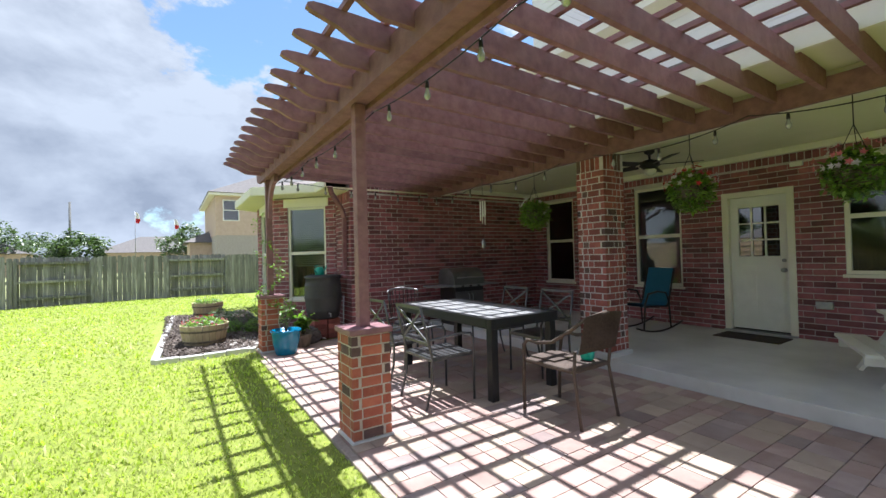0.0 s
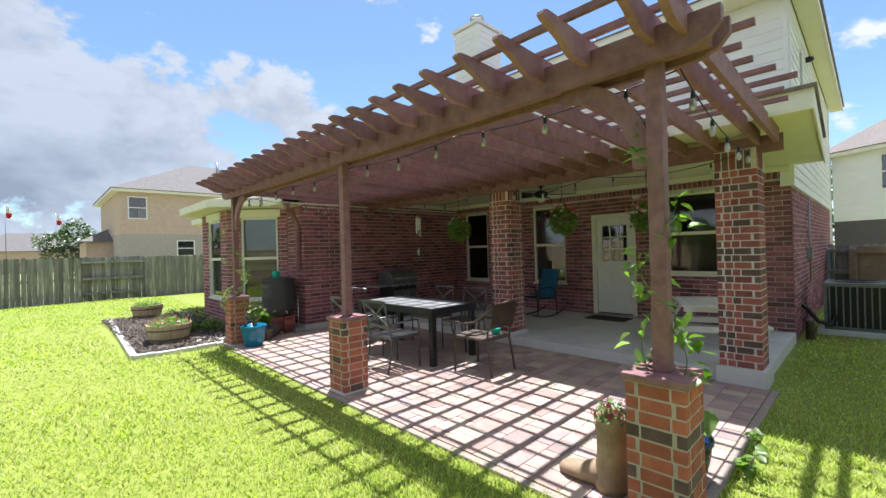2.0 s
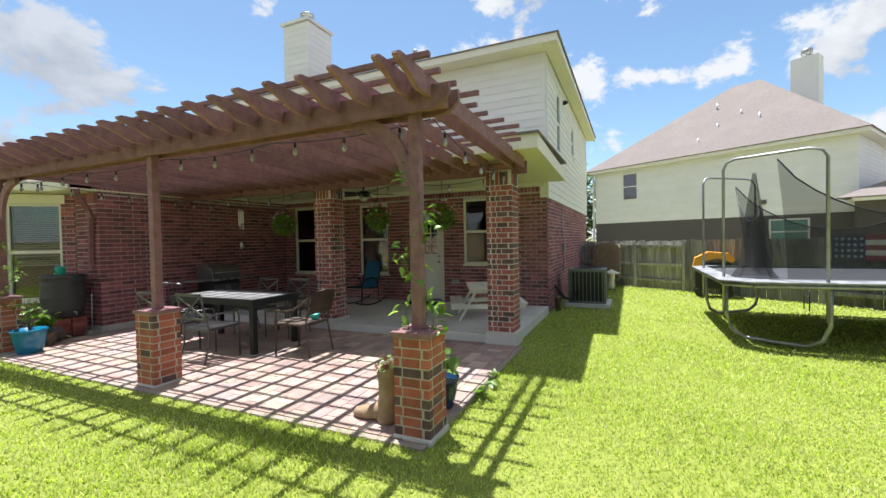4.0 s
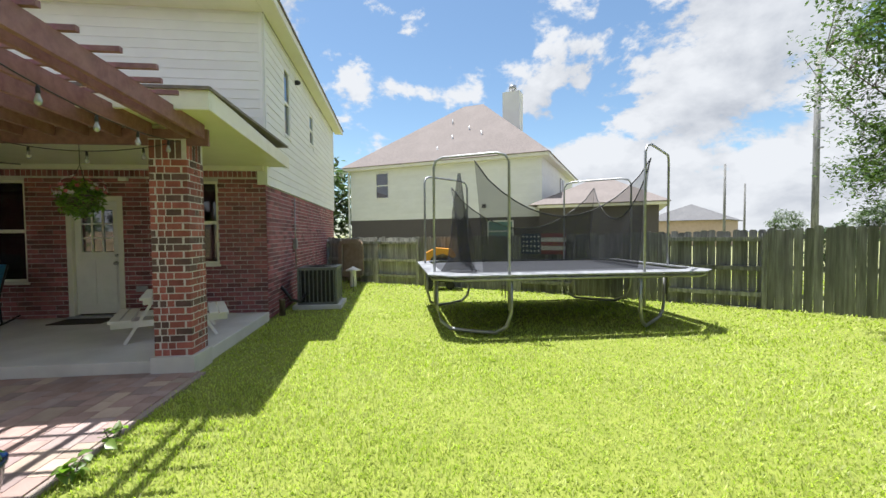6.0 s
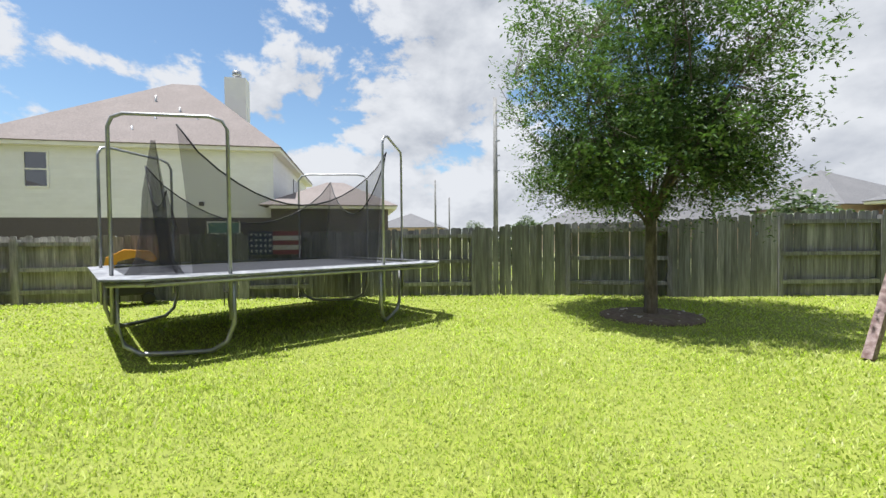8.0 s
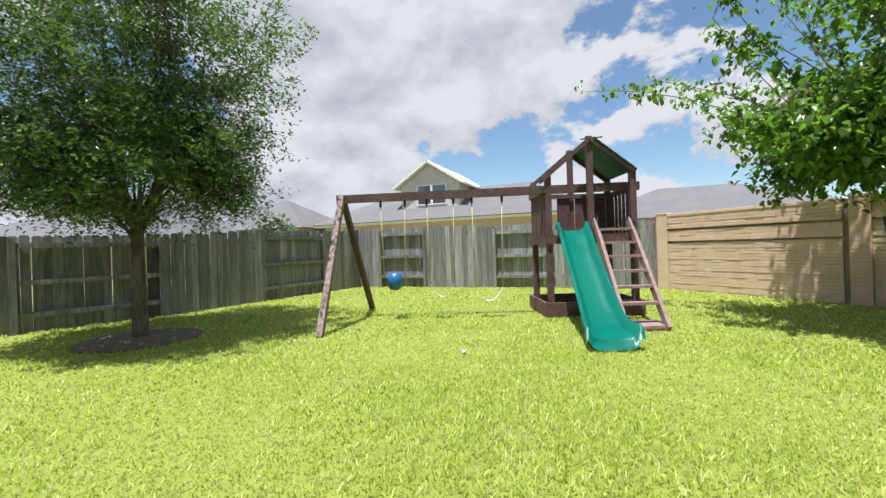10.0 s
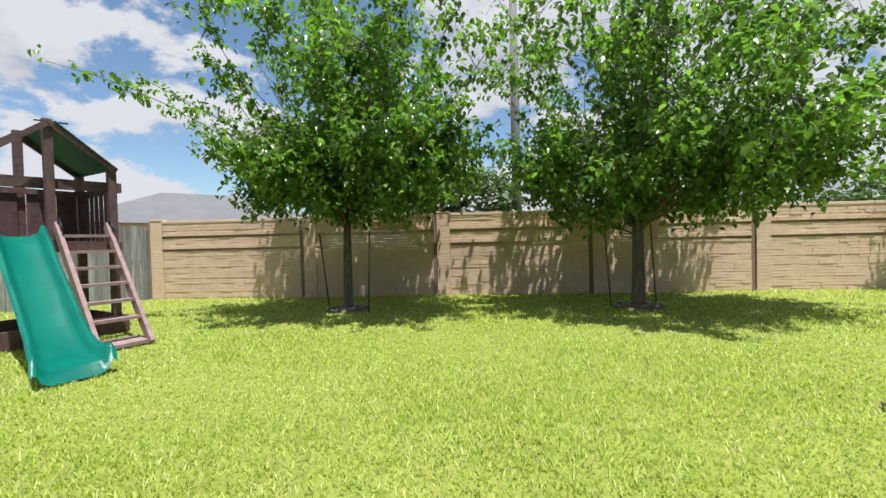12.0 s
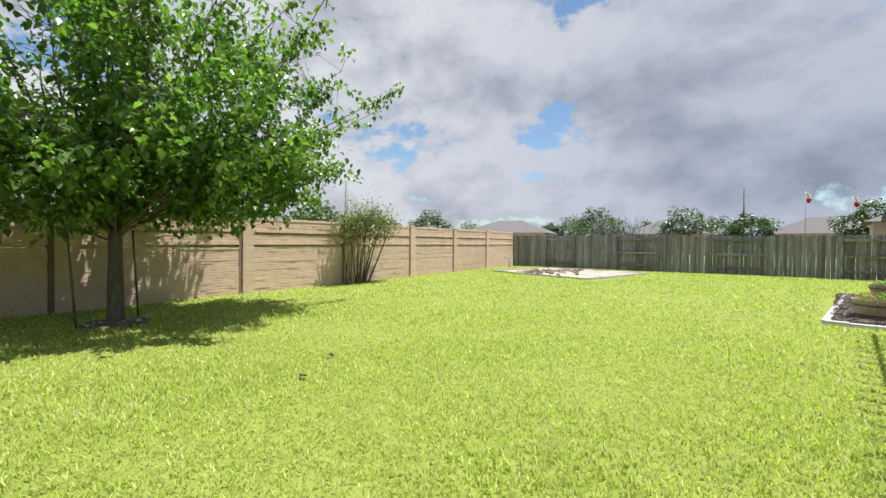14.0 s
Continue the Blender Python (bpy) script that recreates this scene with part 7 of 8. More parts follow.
# ---------- play set ----------
pl = thing("play_set", -4.08, -9.32, 0.0, -14, "dark stained wooden play tower with a green slide, ladder and swings", "play set")
TW, TD, DECK = 0.72, 1.06, 1.36
M["playwood"] = mat("play_timber", (0.062, 0.030, 0.029), (0.115, 0.058, 0.053), 5, 0.72, bump=0.6, bscale=26, c=(0.20, 0.135, 0.13), cscale=2.2, cmix=0.35, stretch=(3, 3, 3), rnd=0.1)
# front swing leg mottled, ladder more even; both paler than the tower's timber
M["mottledwood"] = mat("mottled_timber", (0.15, 0.088, 0.082), (0.36, 0.28, 0.27), 9, 0.85, bump=0.6, bscale=30, stretch=(2, 2, 2), rnd=0.1)
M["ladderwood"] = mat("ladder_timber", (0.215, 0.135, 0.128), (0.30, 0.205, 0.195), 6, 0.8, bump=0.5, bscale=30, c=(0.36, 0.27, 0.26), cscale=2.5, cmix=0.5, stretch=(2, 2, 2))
# local +y looks towards the lawn; the front stands at y = 0, the back at y = -TD; local x to the viewer's left
for x in (-TW, TW):
    for y in (0.0, -TD):
        bm = bmesh.new()
        box(bm, x - 0.05, x + 0.05, y - 0.05, y + 0.05, -0.02, 2.42)
        part("post", bm, "playwood", pl, "", 0.006)
for y in (0.0, -TD):
    bm = bmesh.new()
    box(bm, -0.05, 0.05, y - 0.045, y + 0.045, DECK - 0.1, 3.02)
    part("ridge_post", bm, "playwood", pl, "", 0.006)
for k in range(8):
    bm = bmesh.new()
    y = -TD + 0.08 + k * 0.128
    box(bm, -TW + 0.052, TW - 0.052, y - 0.058, y + 0.058, DECK - 0.03, DECK)
    part("deck_board", bm, "playwood", pl)
for y in (0.062, -TD - 0.062):
    bm = bmesh.new()
    box(bm, -TW - 0.05, TW + 0.05, y - 0.02, y + 0.02, DECK - 0.15, DECK - 0.03)
    part("deck_bearer", bm, "playwood", pl)
for x in (-TW, TW):
    bm = bmesh.new()
    xx = x + (0.07 if x > 0 else -0.07)
    box(bm, xx - 0.018, xx + 0.018, -TD - 0.05, 0.05, DECK - 0.15, DECK - 0.02)
    part("side_rail", bm, "playwood", pl)
    bm = bmesh.new()
    box(bm, xx - 0.018, xx + 0.018, -TD - 0.05, 0.05, DECK + 0.72, DECK + 0.82)
    part("side_rail", bm, "playwood", pl)
    for k in range(6):
        bm = bmesh.new()
        y = -TD + 0.13 + k * 0.158
        box(bm, xx - 0.034 if x > 0 else xx + 0.02, xx - 0.02 if x > 0 else xx + 0.034, y - 0.055, y + 0.055, DECK - 0.12, DECK + 0.80)
        part("slat", bm, "playwood", pl)
for k in range(4):
    bm = bmesh.new()
    x = -0.52 + k * 0.345
    box(bm, x - 0.12, x + 0.12, -TD + 0.055, -TD + 0.072, DECK - 0.1, DECK + 0.78)
    part("slat", bm, "playwood", pl)
bm = bmesh.new()
box(bm, -TW - 0.05, TW + 0.05, -TD + 0.074, -TD + 0.10, DECK + 0.72, DECK + 0.80)
part("back_rail", bm, "playwood", pl)
# green canopy on rafters
for y in (0.065, -TD - 0.065):
    for s, over, low in ((-1, 0.04, 2.40), (1, 0.16, 2.25)):
        bm = bmesh.new()
        beam(bm, (0, y, 2.97), (s * (TW + over), y, low), 0.03, 0.07)
        part("roof_rafter", bm, "playwood", pl)
M["canvas"] = mat("green_canvas", (0.004, 0.075, 0.06), (0.006, 0.10, 0.08), 10, 0.6, bump=0.4, bscale=90)
bm = bmesh.new()
slab(bm, [(-0.05, 0.10, 2.985), (-0.05, -TD - 0.10, 2.985), (-TW - 0.05, -TD - 0.10, 2.425), (-TW - 0.05, 0.10, 2.425)], 0.012)
part("canopy", bm, "canvas", pl, "green canvas roof sheet")
bm = bmesh.new()
tube(bm, [(0.1, -0.1, 3.0), (-0.2, 0.1, 2.98)], 0.012, 6)
part("ridge_rod", bm, "black", pl)
# ground frame
for a, b in (((-TW - 0.1, 0.1), (TW + 0.1, 0.1)), ((-TW - 0.1, -TD - 0.1), (TW + 0.1, -TD - 0.1)), ((-TW - 0.1, -TD - 0.1), (-TW - 0.1, 0.1)), ((TW + 0.1, -TD - 0.1), (TW + 0.1, 0.1))):
    bm = bmesh.new()
    beam(bm, (*a, 0.11), (*b, 0.11), 0.05, 0.24)
    part("ground_board", bm, "playwood", pl, "", 0.004)
# slide: a trough with raised sides
bm = bmesh.new()
secs = []
path = [(0.05, 1.42), (0.22, 1.42), (0.42, 1.28), (0.80, 0.98), (1.20, 0.70), (1.55, 0.44), (1.85, 0.24), (2.05, 0.155), (2.22, 0.13), (2.34, 0.125), (2.40, 0.10), (2.43, 0.0)]
X0, X1 = 0.36, 0.64
for i, (y, z) in enumerate(path):
    xc = X0 + (X1 - X0) * (y / 2.42)
    w = 0.235 + 0.075 * max(0, (y - 1.75) / 0.7) ** 1.3
    s = 0.05 if i == 0 else (0.12, 0.15, 0.16)[max(0, len(path) - 1 - i)] if i > len(path) - 4 else 0.14 + 0.012 * math.sin(y * 5)
    prof = [(-w - 0.03, s - 0.03), (-w - 0.01, s), (-w + 0.02, s), (-w + 0.05, 0.04), (-w + 0.11, 0.005), (0, 0), (w - 0.11, 0.005), (w - 0.05, 0.04), (w - 0.02, s), (w + 0.01, s), (w + 0.03, s - 0.03)]
    secs.append([bm.verts.new((xc + px, y, z + pz)) for px, pz in prof])
for a, b in zip(secs, secs[1:]):
    for k in range(10):
        bm.faces.new((a[k], a[k + 1], b[k + 1], b[k])).smooth = True
bmesh.ops.solidify(bm, geom=bm.faces[:], thickness=0.02)
part("slide", bm, "green_plastic", pl, "glossy green plastic slide")
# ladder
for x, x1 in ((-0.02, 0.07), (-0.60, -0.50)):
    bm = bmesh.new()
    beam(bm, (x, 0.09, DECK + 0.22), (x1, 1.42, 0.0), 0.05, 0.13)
    part("ladder_side", bm, "ladderwood", pl, "pale ladder side")
for k in range(6):
    f = (k + 0.7) / 7.2
    y, z = 0.09 + 1.33 * f, (DECK + 0.22) * (1 - f)
    bm = bmesh.new()
    box(bm, -0.58 + 0.09 * f, -0.04 + 0.09 * f, y - 0.06, y + 0.06, z - 0.02, z + 0.02)
    part("ladder_rung", bm, "ladderwood", pl)
bm = bmesh.new()
for x in (-0.02, -0.60):
    tube(bm, [(x, 0.12, DECK + 0.16), (x, 0.20, DECK + 0.30), (x, 0.32, DECK + 0.12)], 0.012, 6)
part("grab_handles", bm, "black", pl)
bm = bmesh.new()
box(bm, -0.56, 0.12, 0.95, 1.40, 0.0, 0.05)
part("ladder_foot_board", bm, "ladderwood", pl, "", 0.004)
# swing beam, A-frame and swings
inv = (pose(-4.08, -9.32, 0, 0, 0, -14)).inverted()


def W(x, y, z):
    return inv @ Vector((x, y, z))


APEX = (-0.06, -10.62, 2.12)
b0, b1 = Vector((-4.95, -9.20, 2.17)), Vector(APEX)
bm = bmesh.new()
beam(bm, W(*b0), W(*(b1 + (b1 - b0).normalized() * 0.15)), 0.09, 0.14)
part("swing_beam", bm, "playwood", pl)
bm = bmesh.new()
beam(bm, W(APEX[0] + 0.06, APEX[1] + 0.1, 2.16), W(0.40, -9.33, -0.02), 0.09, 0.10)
part("frame_leg", bm, "mottledwood", pl, "mottled pale swing frame leg")
bm = bmesh.new()
beam(bm, W(APEX[0] + 0.05, APEX[1] - 0.1, 2.16), W(-0.57, -11.95, -0.02), 0.09, 0.10)
part("frame_leg", bm, "playwood", pl)
M["chain"] = mat("yellow_chain", (0.42, 0.34, 0.16), (0.5, 0.44, 0.28), 20, 0.55, 0.2)


def swing_at(f):
    return b0.lerp(b1, f) - Vector((0, 0, 0.07))


for fa, fb, zs, kind in ((0.879, 0.795, 0.50, "bucket"), (0.72, 0.628, 0.36, "belt"), (0.565, 0.462, 0.27, "belt")):
    pa, pb_ = swing_at(fa), swing_at(fb)
    mid = (pa + pb_) / 2
    ea, eb = pa.lerp(pb_, 0.06), pa.lerp(pb_, 0.94)
    ea.z = eb.z = zs + 0.22
    for p, e in ((pa, ea), (pb_, eb)):
        bm = bmesh.new()
        tube(bm, [W(*p), W(*p.lerp(e, 0.5)), W(*e)], 0.010, 6)
        part("chain", bm, "chain", pl, "pale coated swing chain")
        bm = bmesh.new()
        tube(bm, [W(p.x, p.y, p.z + 0.02), W(p.x, p.y, p.z - 0.10)], 0.022, 8)
        part("swing_hanger", bm, "black", pl)
    bm = bmesh.new()
    if kind == "bucket":
        lathe(bm, [(0.06, zs), (0.105, zs + 0.03), (0.125, zs + 0.14), (0.13, zs + 0.29), (0.115, zs + 0.29), (0.10, zs + 0.10)], 18, (mid.x, mid.y, 0))
        for v in bm.verts:
            v.co = W(*v.co)
        part("bucket_seat", bm, "blue_plastic", pl, "blue toddler bucket swing seat")
    else:
        prev = None
        n = 12
        side = Vector((-(eb - ea).y, (eb - ea).x, 0)).normalized() * 0.07
        rows = []
        for k in range(n + 1):
            f = k / n
            c = ea.lerp(eb, f) - Vector((0, 0, 0.22 * 4 * f * (1 - f)))
            rows.append([bm.verts.new(W(*(c + side * s))) for s in (-1, 1)])
        for a, b in zip(rows, rows[1:]):
            bm.faces.new((a[0], a[1], b[1], b[0]))
        bmesh.ops.solidify(bm, geom=bm.faces[:], thickness=0.012)
        part("belt_seat", bm, mat("belt_" + str(int(zs * 100)), (0.66, 0.69, 0.66), (0.75, 0.78, 0.75), 8, 0.5), pl, "pale flexible belt swing seat")

# ---------- trees ----------
tree(3.02, -10.3, 1.75, (0.05, 0.0, 3.95), (2.3, 2.3, 2.75), 18, 3400, 38, 0.076, "leaf_oak", 0.10, 101, "live oak with a dense crown of small dark green leaves", droop=0.1, wide=0.48, shoot=0.85, low=1.72, gap=-0.25, lobes=-0.34, rise=0.45)
tree(-7.1, -6.5, 1.75, (0.1, 0.3, 4.0), (2.35, 2.75, 2.55), 10, 2500, 21, 0.106, "leaf_mul", 0.085, 102, "young mulberry tree with large drooping leaves and two stakes", lean=(-0.25, -0.1), extra=((2.2, -4.1, 4.3), (1.5, -3.0, 4.15), (1.0, -2.2, 4.9), (0.9, 1.5, 5.9), (-0.3, -0.6, 6.2), (0.4, 2.6, 3.2)), droop=0.6, wide=0.66, shoot=0.8, low=1.72, gap=-0.14, lobes=0.12, rise=0.7)
tree(-8.0, -1.28, 1.55, (0.15, 0.55, 3.95), (2.6, 3.2, 2.75), 11, 2900, 21, 0.106, "leaf_mul", 0.105, 103, "mulberry tree with large drooping leaves and two stakes", extra=((1.0, 5.0, 4.75), (0.9, 4.5, 4.2), (0.6, 3.4, 3.4), (1.6, 2.4, 5.6), (0.4, -2.6, 3.0), (0.8, 0.8, 6.2), (0.2, 3.1, 2.6)), droop=0.6, wide=0.66, shoot=0.8, low=1.62, gap=-0.15, lobes=0.09, rise=0.7)
for x, y, rad, lbl in ((3.02, -10.3, 0.85, "bare soil ring with mulch round the oak"), (-7.1, -6.5, 0.42, "bare soil ring with pebbles round the young tree"), (-8.0, -1.28, 0.46, "bare soil ring with pebbles round the tree")):
    g = thing("soil_ring", x, y, 0, 0, lbl, "soil", "", "structure")
    bm = bmesh.new()
    lathe(bm, [(rad, -0.03), (rad * 0.9, 0.012), (rad * 0.5, 0.03), (0.05, 0.045)], 28)
    part("soil", bm, "ring_soil", g)
    rs = random.Random(int(x * 10))
    bm = bmesh.new()
    for _ in range(26):
        a, q = rs.uniform(0, 6.28), rad * rs.uniform(0.3, 0.95)
        s = rs.uniform(0.010, 0.028)
        bmesh.ops.create_icosphere(bm, subdivisions=1, radius=s, matrix=pose(q * math.cos(a), q * math.sin(a), 0.03, 0, 0, rs.uniform(0, 360)) @ Matrix.Diagonal((1.4, 1, 0.6, 1)))
    part("pebbles", bm, "stone", g)["kind"] = "stuff"
for x, y, lean in ((-6.82, -5.95, 0.06), (-7.45, -7.1, -0.18), (-8.22, -0.95, -0.08), (-7.9, -1.75, -0.1)):
    s = thing("tree_stake", x, y, 0, 0, "thin dark metal stake beside the young tree", "stake", "tree stakes")
    bm = bmesh.new()
    tube(bm, [(0, 0, -0.05), (0, lean, 1.45)], 0.016, 6)
    part("rod", bm, "bark", s)
    bm = bmesh.new()
    tube(bm, [(0, lean, 1.45), (0, lean * 1.05, 1.53)], 0.018, 6)
    part("tip", bm, "white", s)
# crape myrtle by the wall
M["leaf_myrtle"] = leaf_mat("myrtle_leaf", (0.085, 0.115, 0.035), (0.20, 0.22, 0.085), 0.3)
cm = thing("crape_myrtle", -10.85, 5.2, 0, 0, "thin crape myrtle with fading pink flowers by the wall", "shrub")
rs = random.Random(111)
sp, spf = [], []
for k in range(17):
    # a thick clump of thin upright stems, and three stouter ones that lean out
    lone = k >= 14
    y0 = rs.uniform(0.12, 0.28) if lone else rs.uniform(-0.5, 0.12)
    e = Vector((rs.uniform(-0.1, 0.5), y0 + (rs.uniform(0.45, 0.95) if lone else rs.uniform(-0.55, 0.45)), rs.uniform(1.95, 2.6)))
    pth = bent((rs.uniform(-0.08, 0.12), y0, 0), e, rs, 0.07, 7)
    bm = bmesh.new()
    tube(bm, pth, 0.034 if lone else 0.017, 6, 0.005)
    part("stem", bm, "bark", cm)
    for _ in range(560 if lone else 230):
        f = rs.uniform(0.62, 1.0) * 7
        i = min(6, int(f))
        q = pth[i].lerp(pth[i + 1], f - i) + Vector((rs.gauss(0, 0.2), rs.gauss(0, 0.22), rs.gauss(0.02, 0.17)))
        (spf if q.z > 2.0 and rs.random() < (0.62 if lone else 0.30) else sp).append(q)
o = new("leaves", leaf_mesh("leaves", sp, 0.080, "leaf_myrtle", 5, 0.1))
o.parent = cm
M["bloom"] = leaf_mat("faded_bloom", (0.36, 0.25, 0.23), (0.52, 0.40, 0.37), 0.2)
o = new("flower_cluster", leaf_mesh("blooms", spf, 0.06, "bloom", 6, 0.0))
o.parent = cm
o["label"], o["kind"] = "faded pink blooms", "stuff"

# litter on the lawn
for x, y, rz, col, nm, lbl in ((-4.0, 0.08, 20, (0.13, 0.075, 0.04), "fallen_leaf", "curled brown fallen leaf on the lawn"), (-3.55, -0.48, 110, (0.11, 0.065, 0.035), "fallen_leaf", "curled brown fallen leaf on the lawn"), (-1.26, -7.68, 60, (0.7, 0.69, 0.66), "paper_scrap", "small white scrap of paper on the lawn")):
    lf = thing(nm, x, y, 0.0, rz, lbl, nm.replace("_", " "))
    bm = bmesh.new()
    rows_ = [[bm.verts.new((0.08 * (u - 0.5), 0.045 * (v - 0.5) * (0.35 + 1.3 * math.sin(math.pi * min(0.95, u + 0.05))), 0.012 + 0.012 * (2 * v - 1) ** 2 + 0.012 * math.sin(5 * u))) for v in (0, 0.25, 0.5, 0.75, 1)] for u in (0, 0.2, 0.4, 0.6, 0.8, 1)]
    for p, q in zip(rows_, rows_[1:]):
        for k in range(4):
            bm.faces.new((p[k], p[k + 1], q[k + 1], q[k])).smooth = True
    bmesh.ops.solidify(bm, geom=bm.faces[:], thickness=0.003)
    part("blade" if "leaf" in nm else "sheet", bm, mat(nm + "_skin", col, tuple(v * 0.7 for v in col), 30, 0.85) if nm + "_skin" not in bpy.data.materials else bpy.data.materials[nm + "_skin"], lf)

# ---------- sandpit ----------
PIT = [Vector(p) for p in ((-11.35, 12.75, 0), (-6.55, 11.9, 0), (-6.1, 16.6, 0), (-10.9, 16.9, 0))]
bm = bmesh.new()
grid = []
for i in range(41):
    row = []
    for j in range(41):
        p = PIT[0].lerp(PIT[1], i / 40).lerp(PIT[3].lerp(PIT[2], i / 40), j / 40)
        rim = min(i, j, 40 - i, 40 - j) / 6
        p.z = 0.0 + min(1.0, rim) * (0.05 + 0.07 * noise.noise(p * 0.9) + 0.05 * noise.noise(p * 3.1))
        row.append(bm.verts.new(p))
    grid.append(row)
for g0, g1 in zip(grid, grid[1:]):
    for j in range(40):
        bm.faces.new((g0[j], g1[j], g1[j + 1], g0[j + 1])).smooth = True
tagged(part("sandpit", bm, "sand", None), "bare uneven sandy play area on the lawn", "sandpit", "", "structure")
rs = random.Random(131)
bm = bmesh.new()
for _ in range(170):
    # dark clods heaped near the middle
    p = PIT[0].lerp(PIT[1], min(0.95, max(0.05, rs.gauss(0.42, 0.16)))).lerp(PIT[3].lerp(PIT[2], 0.45), min(0.9, max(0.05, rs.gauss(0.4, 0.25))))
    q = rs.uniform(0.03, 0.09)
    bmesh.ops.create_icosphere(bm, subdivisions=1, radius=q, matrix=pose(p.x, p.y, 0.06, 0, 0, rs.uniform(0, 360)) @ Matrix.Diagonal((1.5, 1, 0.7, 1)))
tagged(part("soil_clods", bm, "ring_soil", None), "dark clods of soil heaped on the sand", "soil", "", "stuff")
for a, b in zip(PIT, PIT[1:] + PIT[:1]):
    bm = bmesh.new()
    beam(bm, (a.x, a.y, 0.0), (b.x, b.y, 0.0), 0.09, 0.10)
    setting("sandpit_edging", bm, "fence_pale", "grey timber edging round the sandy play area", "edging", 0.006)
# standpipe in the corner of the fences
tap = thing("standpipe", -12.7, 15.9, 0, 70, "short grey standpipe with a cross arm near the wall", "pipe")
bm = bmesh.new()
tube(bm, [(0, 0, -0.03), (0, 0, 0.50)], 0.03, 8)
part("riser", bm, "steel", tap)
bm = bmesh.new()
tube(bm, [(-0.34, 0, 0.50), (0.12, 0, 0.50)], 0.03, 8)
part("cross_arm", bm, "steel", tap)
# bare twiggy shrubs behind the far fence
for x, y, h, sd in ((-9.9, 20.6, 3.3, 141), (-8.4, 21.2, 2.9, 142)):
    sh = thing("bare_shrub", x, y, 0, 0, "tall grey leafless shrub behind the far fence", "shrub", "bare shrubs behind the fence")
    rs = random.Random(sd)
    for _ in range(22):
        bm = bmesh.new()
        e = Vector((rs.gauss(0, 0.55), rs.gauss(0, 0.4), h * rs.uniform(0.72, 1.0)))
        pth = bent((rs.gauss(0, 0.08), rs.gauss(0, 0.08), 0), e, rs, 0.08, 6)
        tube(bm, pth, 0.024, 5, 0.006)
        for _ in range(5):
            o = pth[rs.randint(3, 5)]
            tube(bm, [o, o + Vector((rs.gauss(0, 0.22), rs.gauss(0, 0.22), rs.uniform(0.15, 0.5)))], 0.009, 4, 0.003)
        part("branch", bm, "fence", sh)

# ---------- poles beyond the fences ----------
def utility_pole(x, y, h, r, label, arm=False):
    p = thing("utility_pole", x, y, 0, 0, label, "utility pole", "utility poles")
    bm = bmesh.new()
    tube(bm, [(0, 0, 0), (0, 0, h * 0.5), (0, 0, h)], r, 12, r * 0.72)
    part("pole", bm, "fence", p)
    if arm:
        bm = bmesh.new()
        for k in range(5):
            box(bm, -0.3, 0.0, -0.05, 0.05, h * 0.55 + k * h * 0.09, h * 0.55 + k * h * 0.09 + 0.07)
        part("brackets", bm, "steel", p)


utility_pole(16.05, -21.45, 9.4, 0.15, "tall weathered utility pole with brackets", True)
utility_pole(35.0, -33.3, 7.8, 0.13, "thin distant utility pole")
utility_pole(33.4, -33.9, 5.8, 0.10, "thin distant utility pole")
utility_pole(-15.5, -4.02, 10.5, 0.19, "grey round utility pole behind the wall")
utility_pole(-14.58, 7.09, 3.80, 0.075, "thin dark pole behind the wall")
utility_pole(-8.5, 56.0, 7.8, 0.13, "thin distant utility pole")


# ---------- neighbouring houses ----------
def far_window(parent, x, y, z0, w, h, material="glass", frame="white"):
    """A framed window on a facade that looks along local -y."""
    bm = bmesh.new()
    t = 0.07
    for a, b, c, d in ((-w / 2 - t, -w / 2, z0 - t, z0 + h + t), (w / 2, w / 2 + t, z0 - t, z0 + h + t), (-w / 2, w / 2, z0 + h, z0 + h + t), (-w / 2, w / 2, z0 - t, z0), (-w / 2, w / 2, z0 + h / 2 - 0.03, z0 + h / 2 + 0.03)):
        box(bm, x + a, x + b, y - 0.06, y + 0.02, c, d)
    f = part("window", bm, frame, parent, "framed sash window")
    bm = bmesh.new()
    box(bm, x - w / 2, x + w / 2, y - 0.025, y - 0.015, z0, z0 + h)
    part("pane", bm, material, f)


def hip_roof(bm, x0, x1, y0, y1, z, top, over=0.4, ridge=None):
    x0, x1, y0, y1 = x0 - over, x1 + over, y0 - over, y1 + over
    half = (y1 - y0) / 2
    if ridge is None:
        ridge = min(half, (x1 - x0) / 2 - 0.01)
    ra, rb = (x0 + ridge, (y0 + y1) / 2, top), (x1 - ridge, (y0 + y1) / 2, top)
    A, B, C, D = (x0, y0, z), (x1, y0, z), (x1, y1, z), (x0, y1, z)
    slab(bm, [A, B, rb, ra], 0.05)
    slab(bm, [B, C, rb], 0.05)
    slab(bm, [C, D, ra, rb], 0.05)
    slab(bm, [D, A, ra], 0.05)


def lap_wall(bm, x0, x1, y0, y1, z0, z1, step=0.18):
    z = z0
    while z < z1 - 0.01:
        h = min(step, z1 - z)
        box(bm, x0 - 0.012, x1 + 0.012, y0 - 0.012, y1 + 0.012, z, z + h * 0.93)
        box(bm, x0, x1, y0, y1, z + h * 0.93, z + h)
        z += h


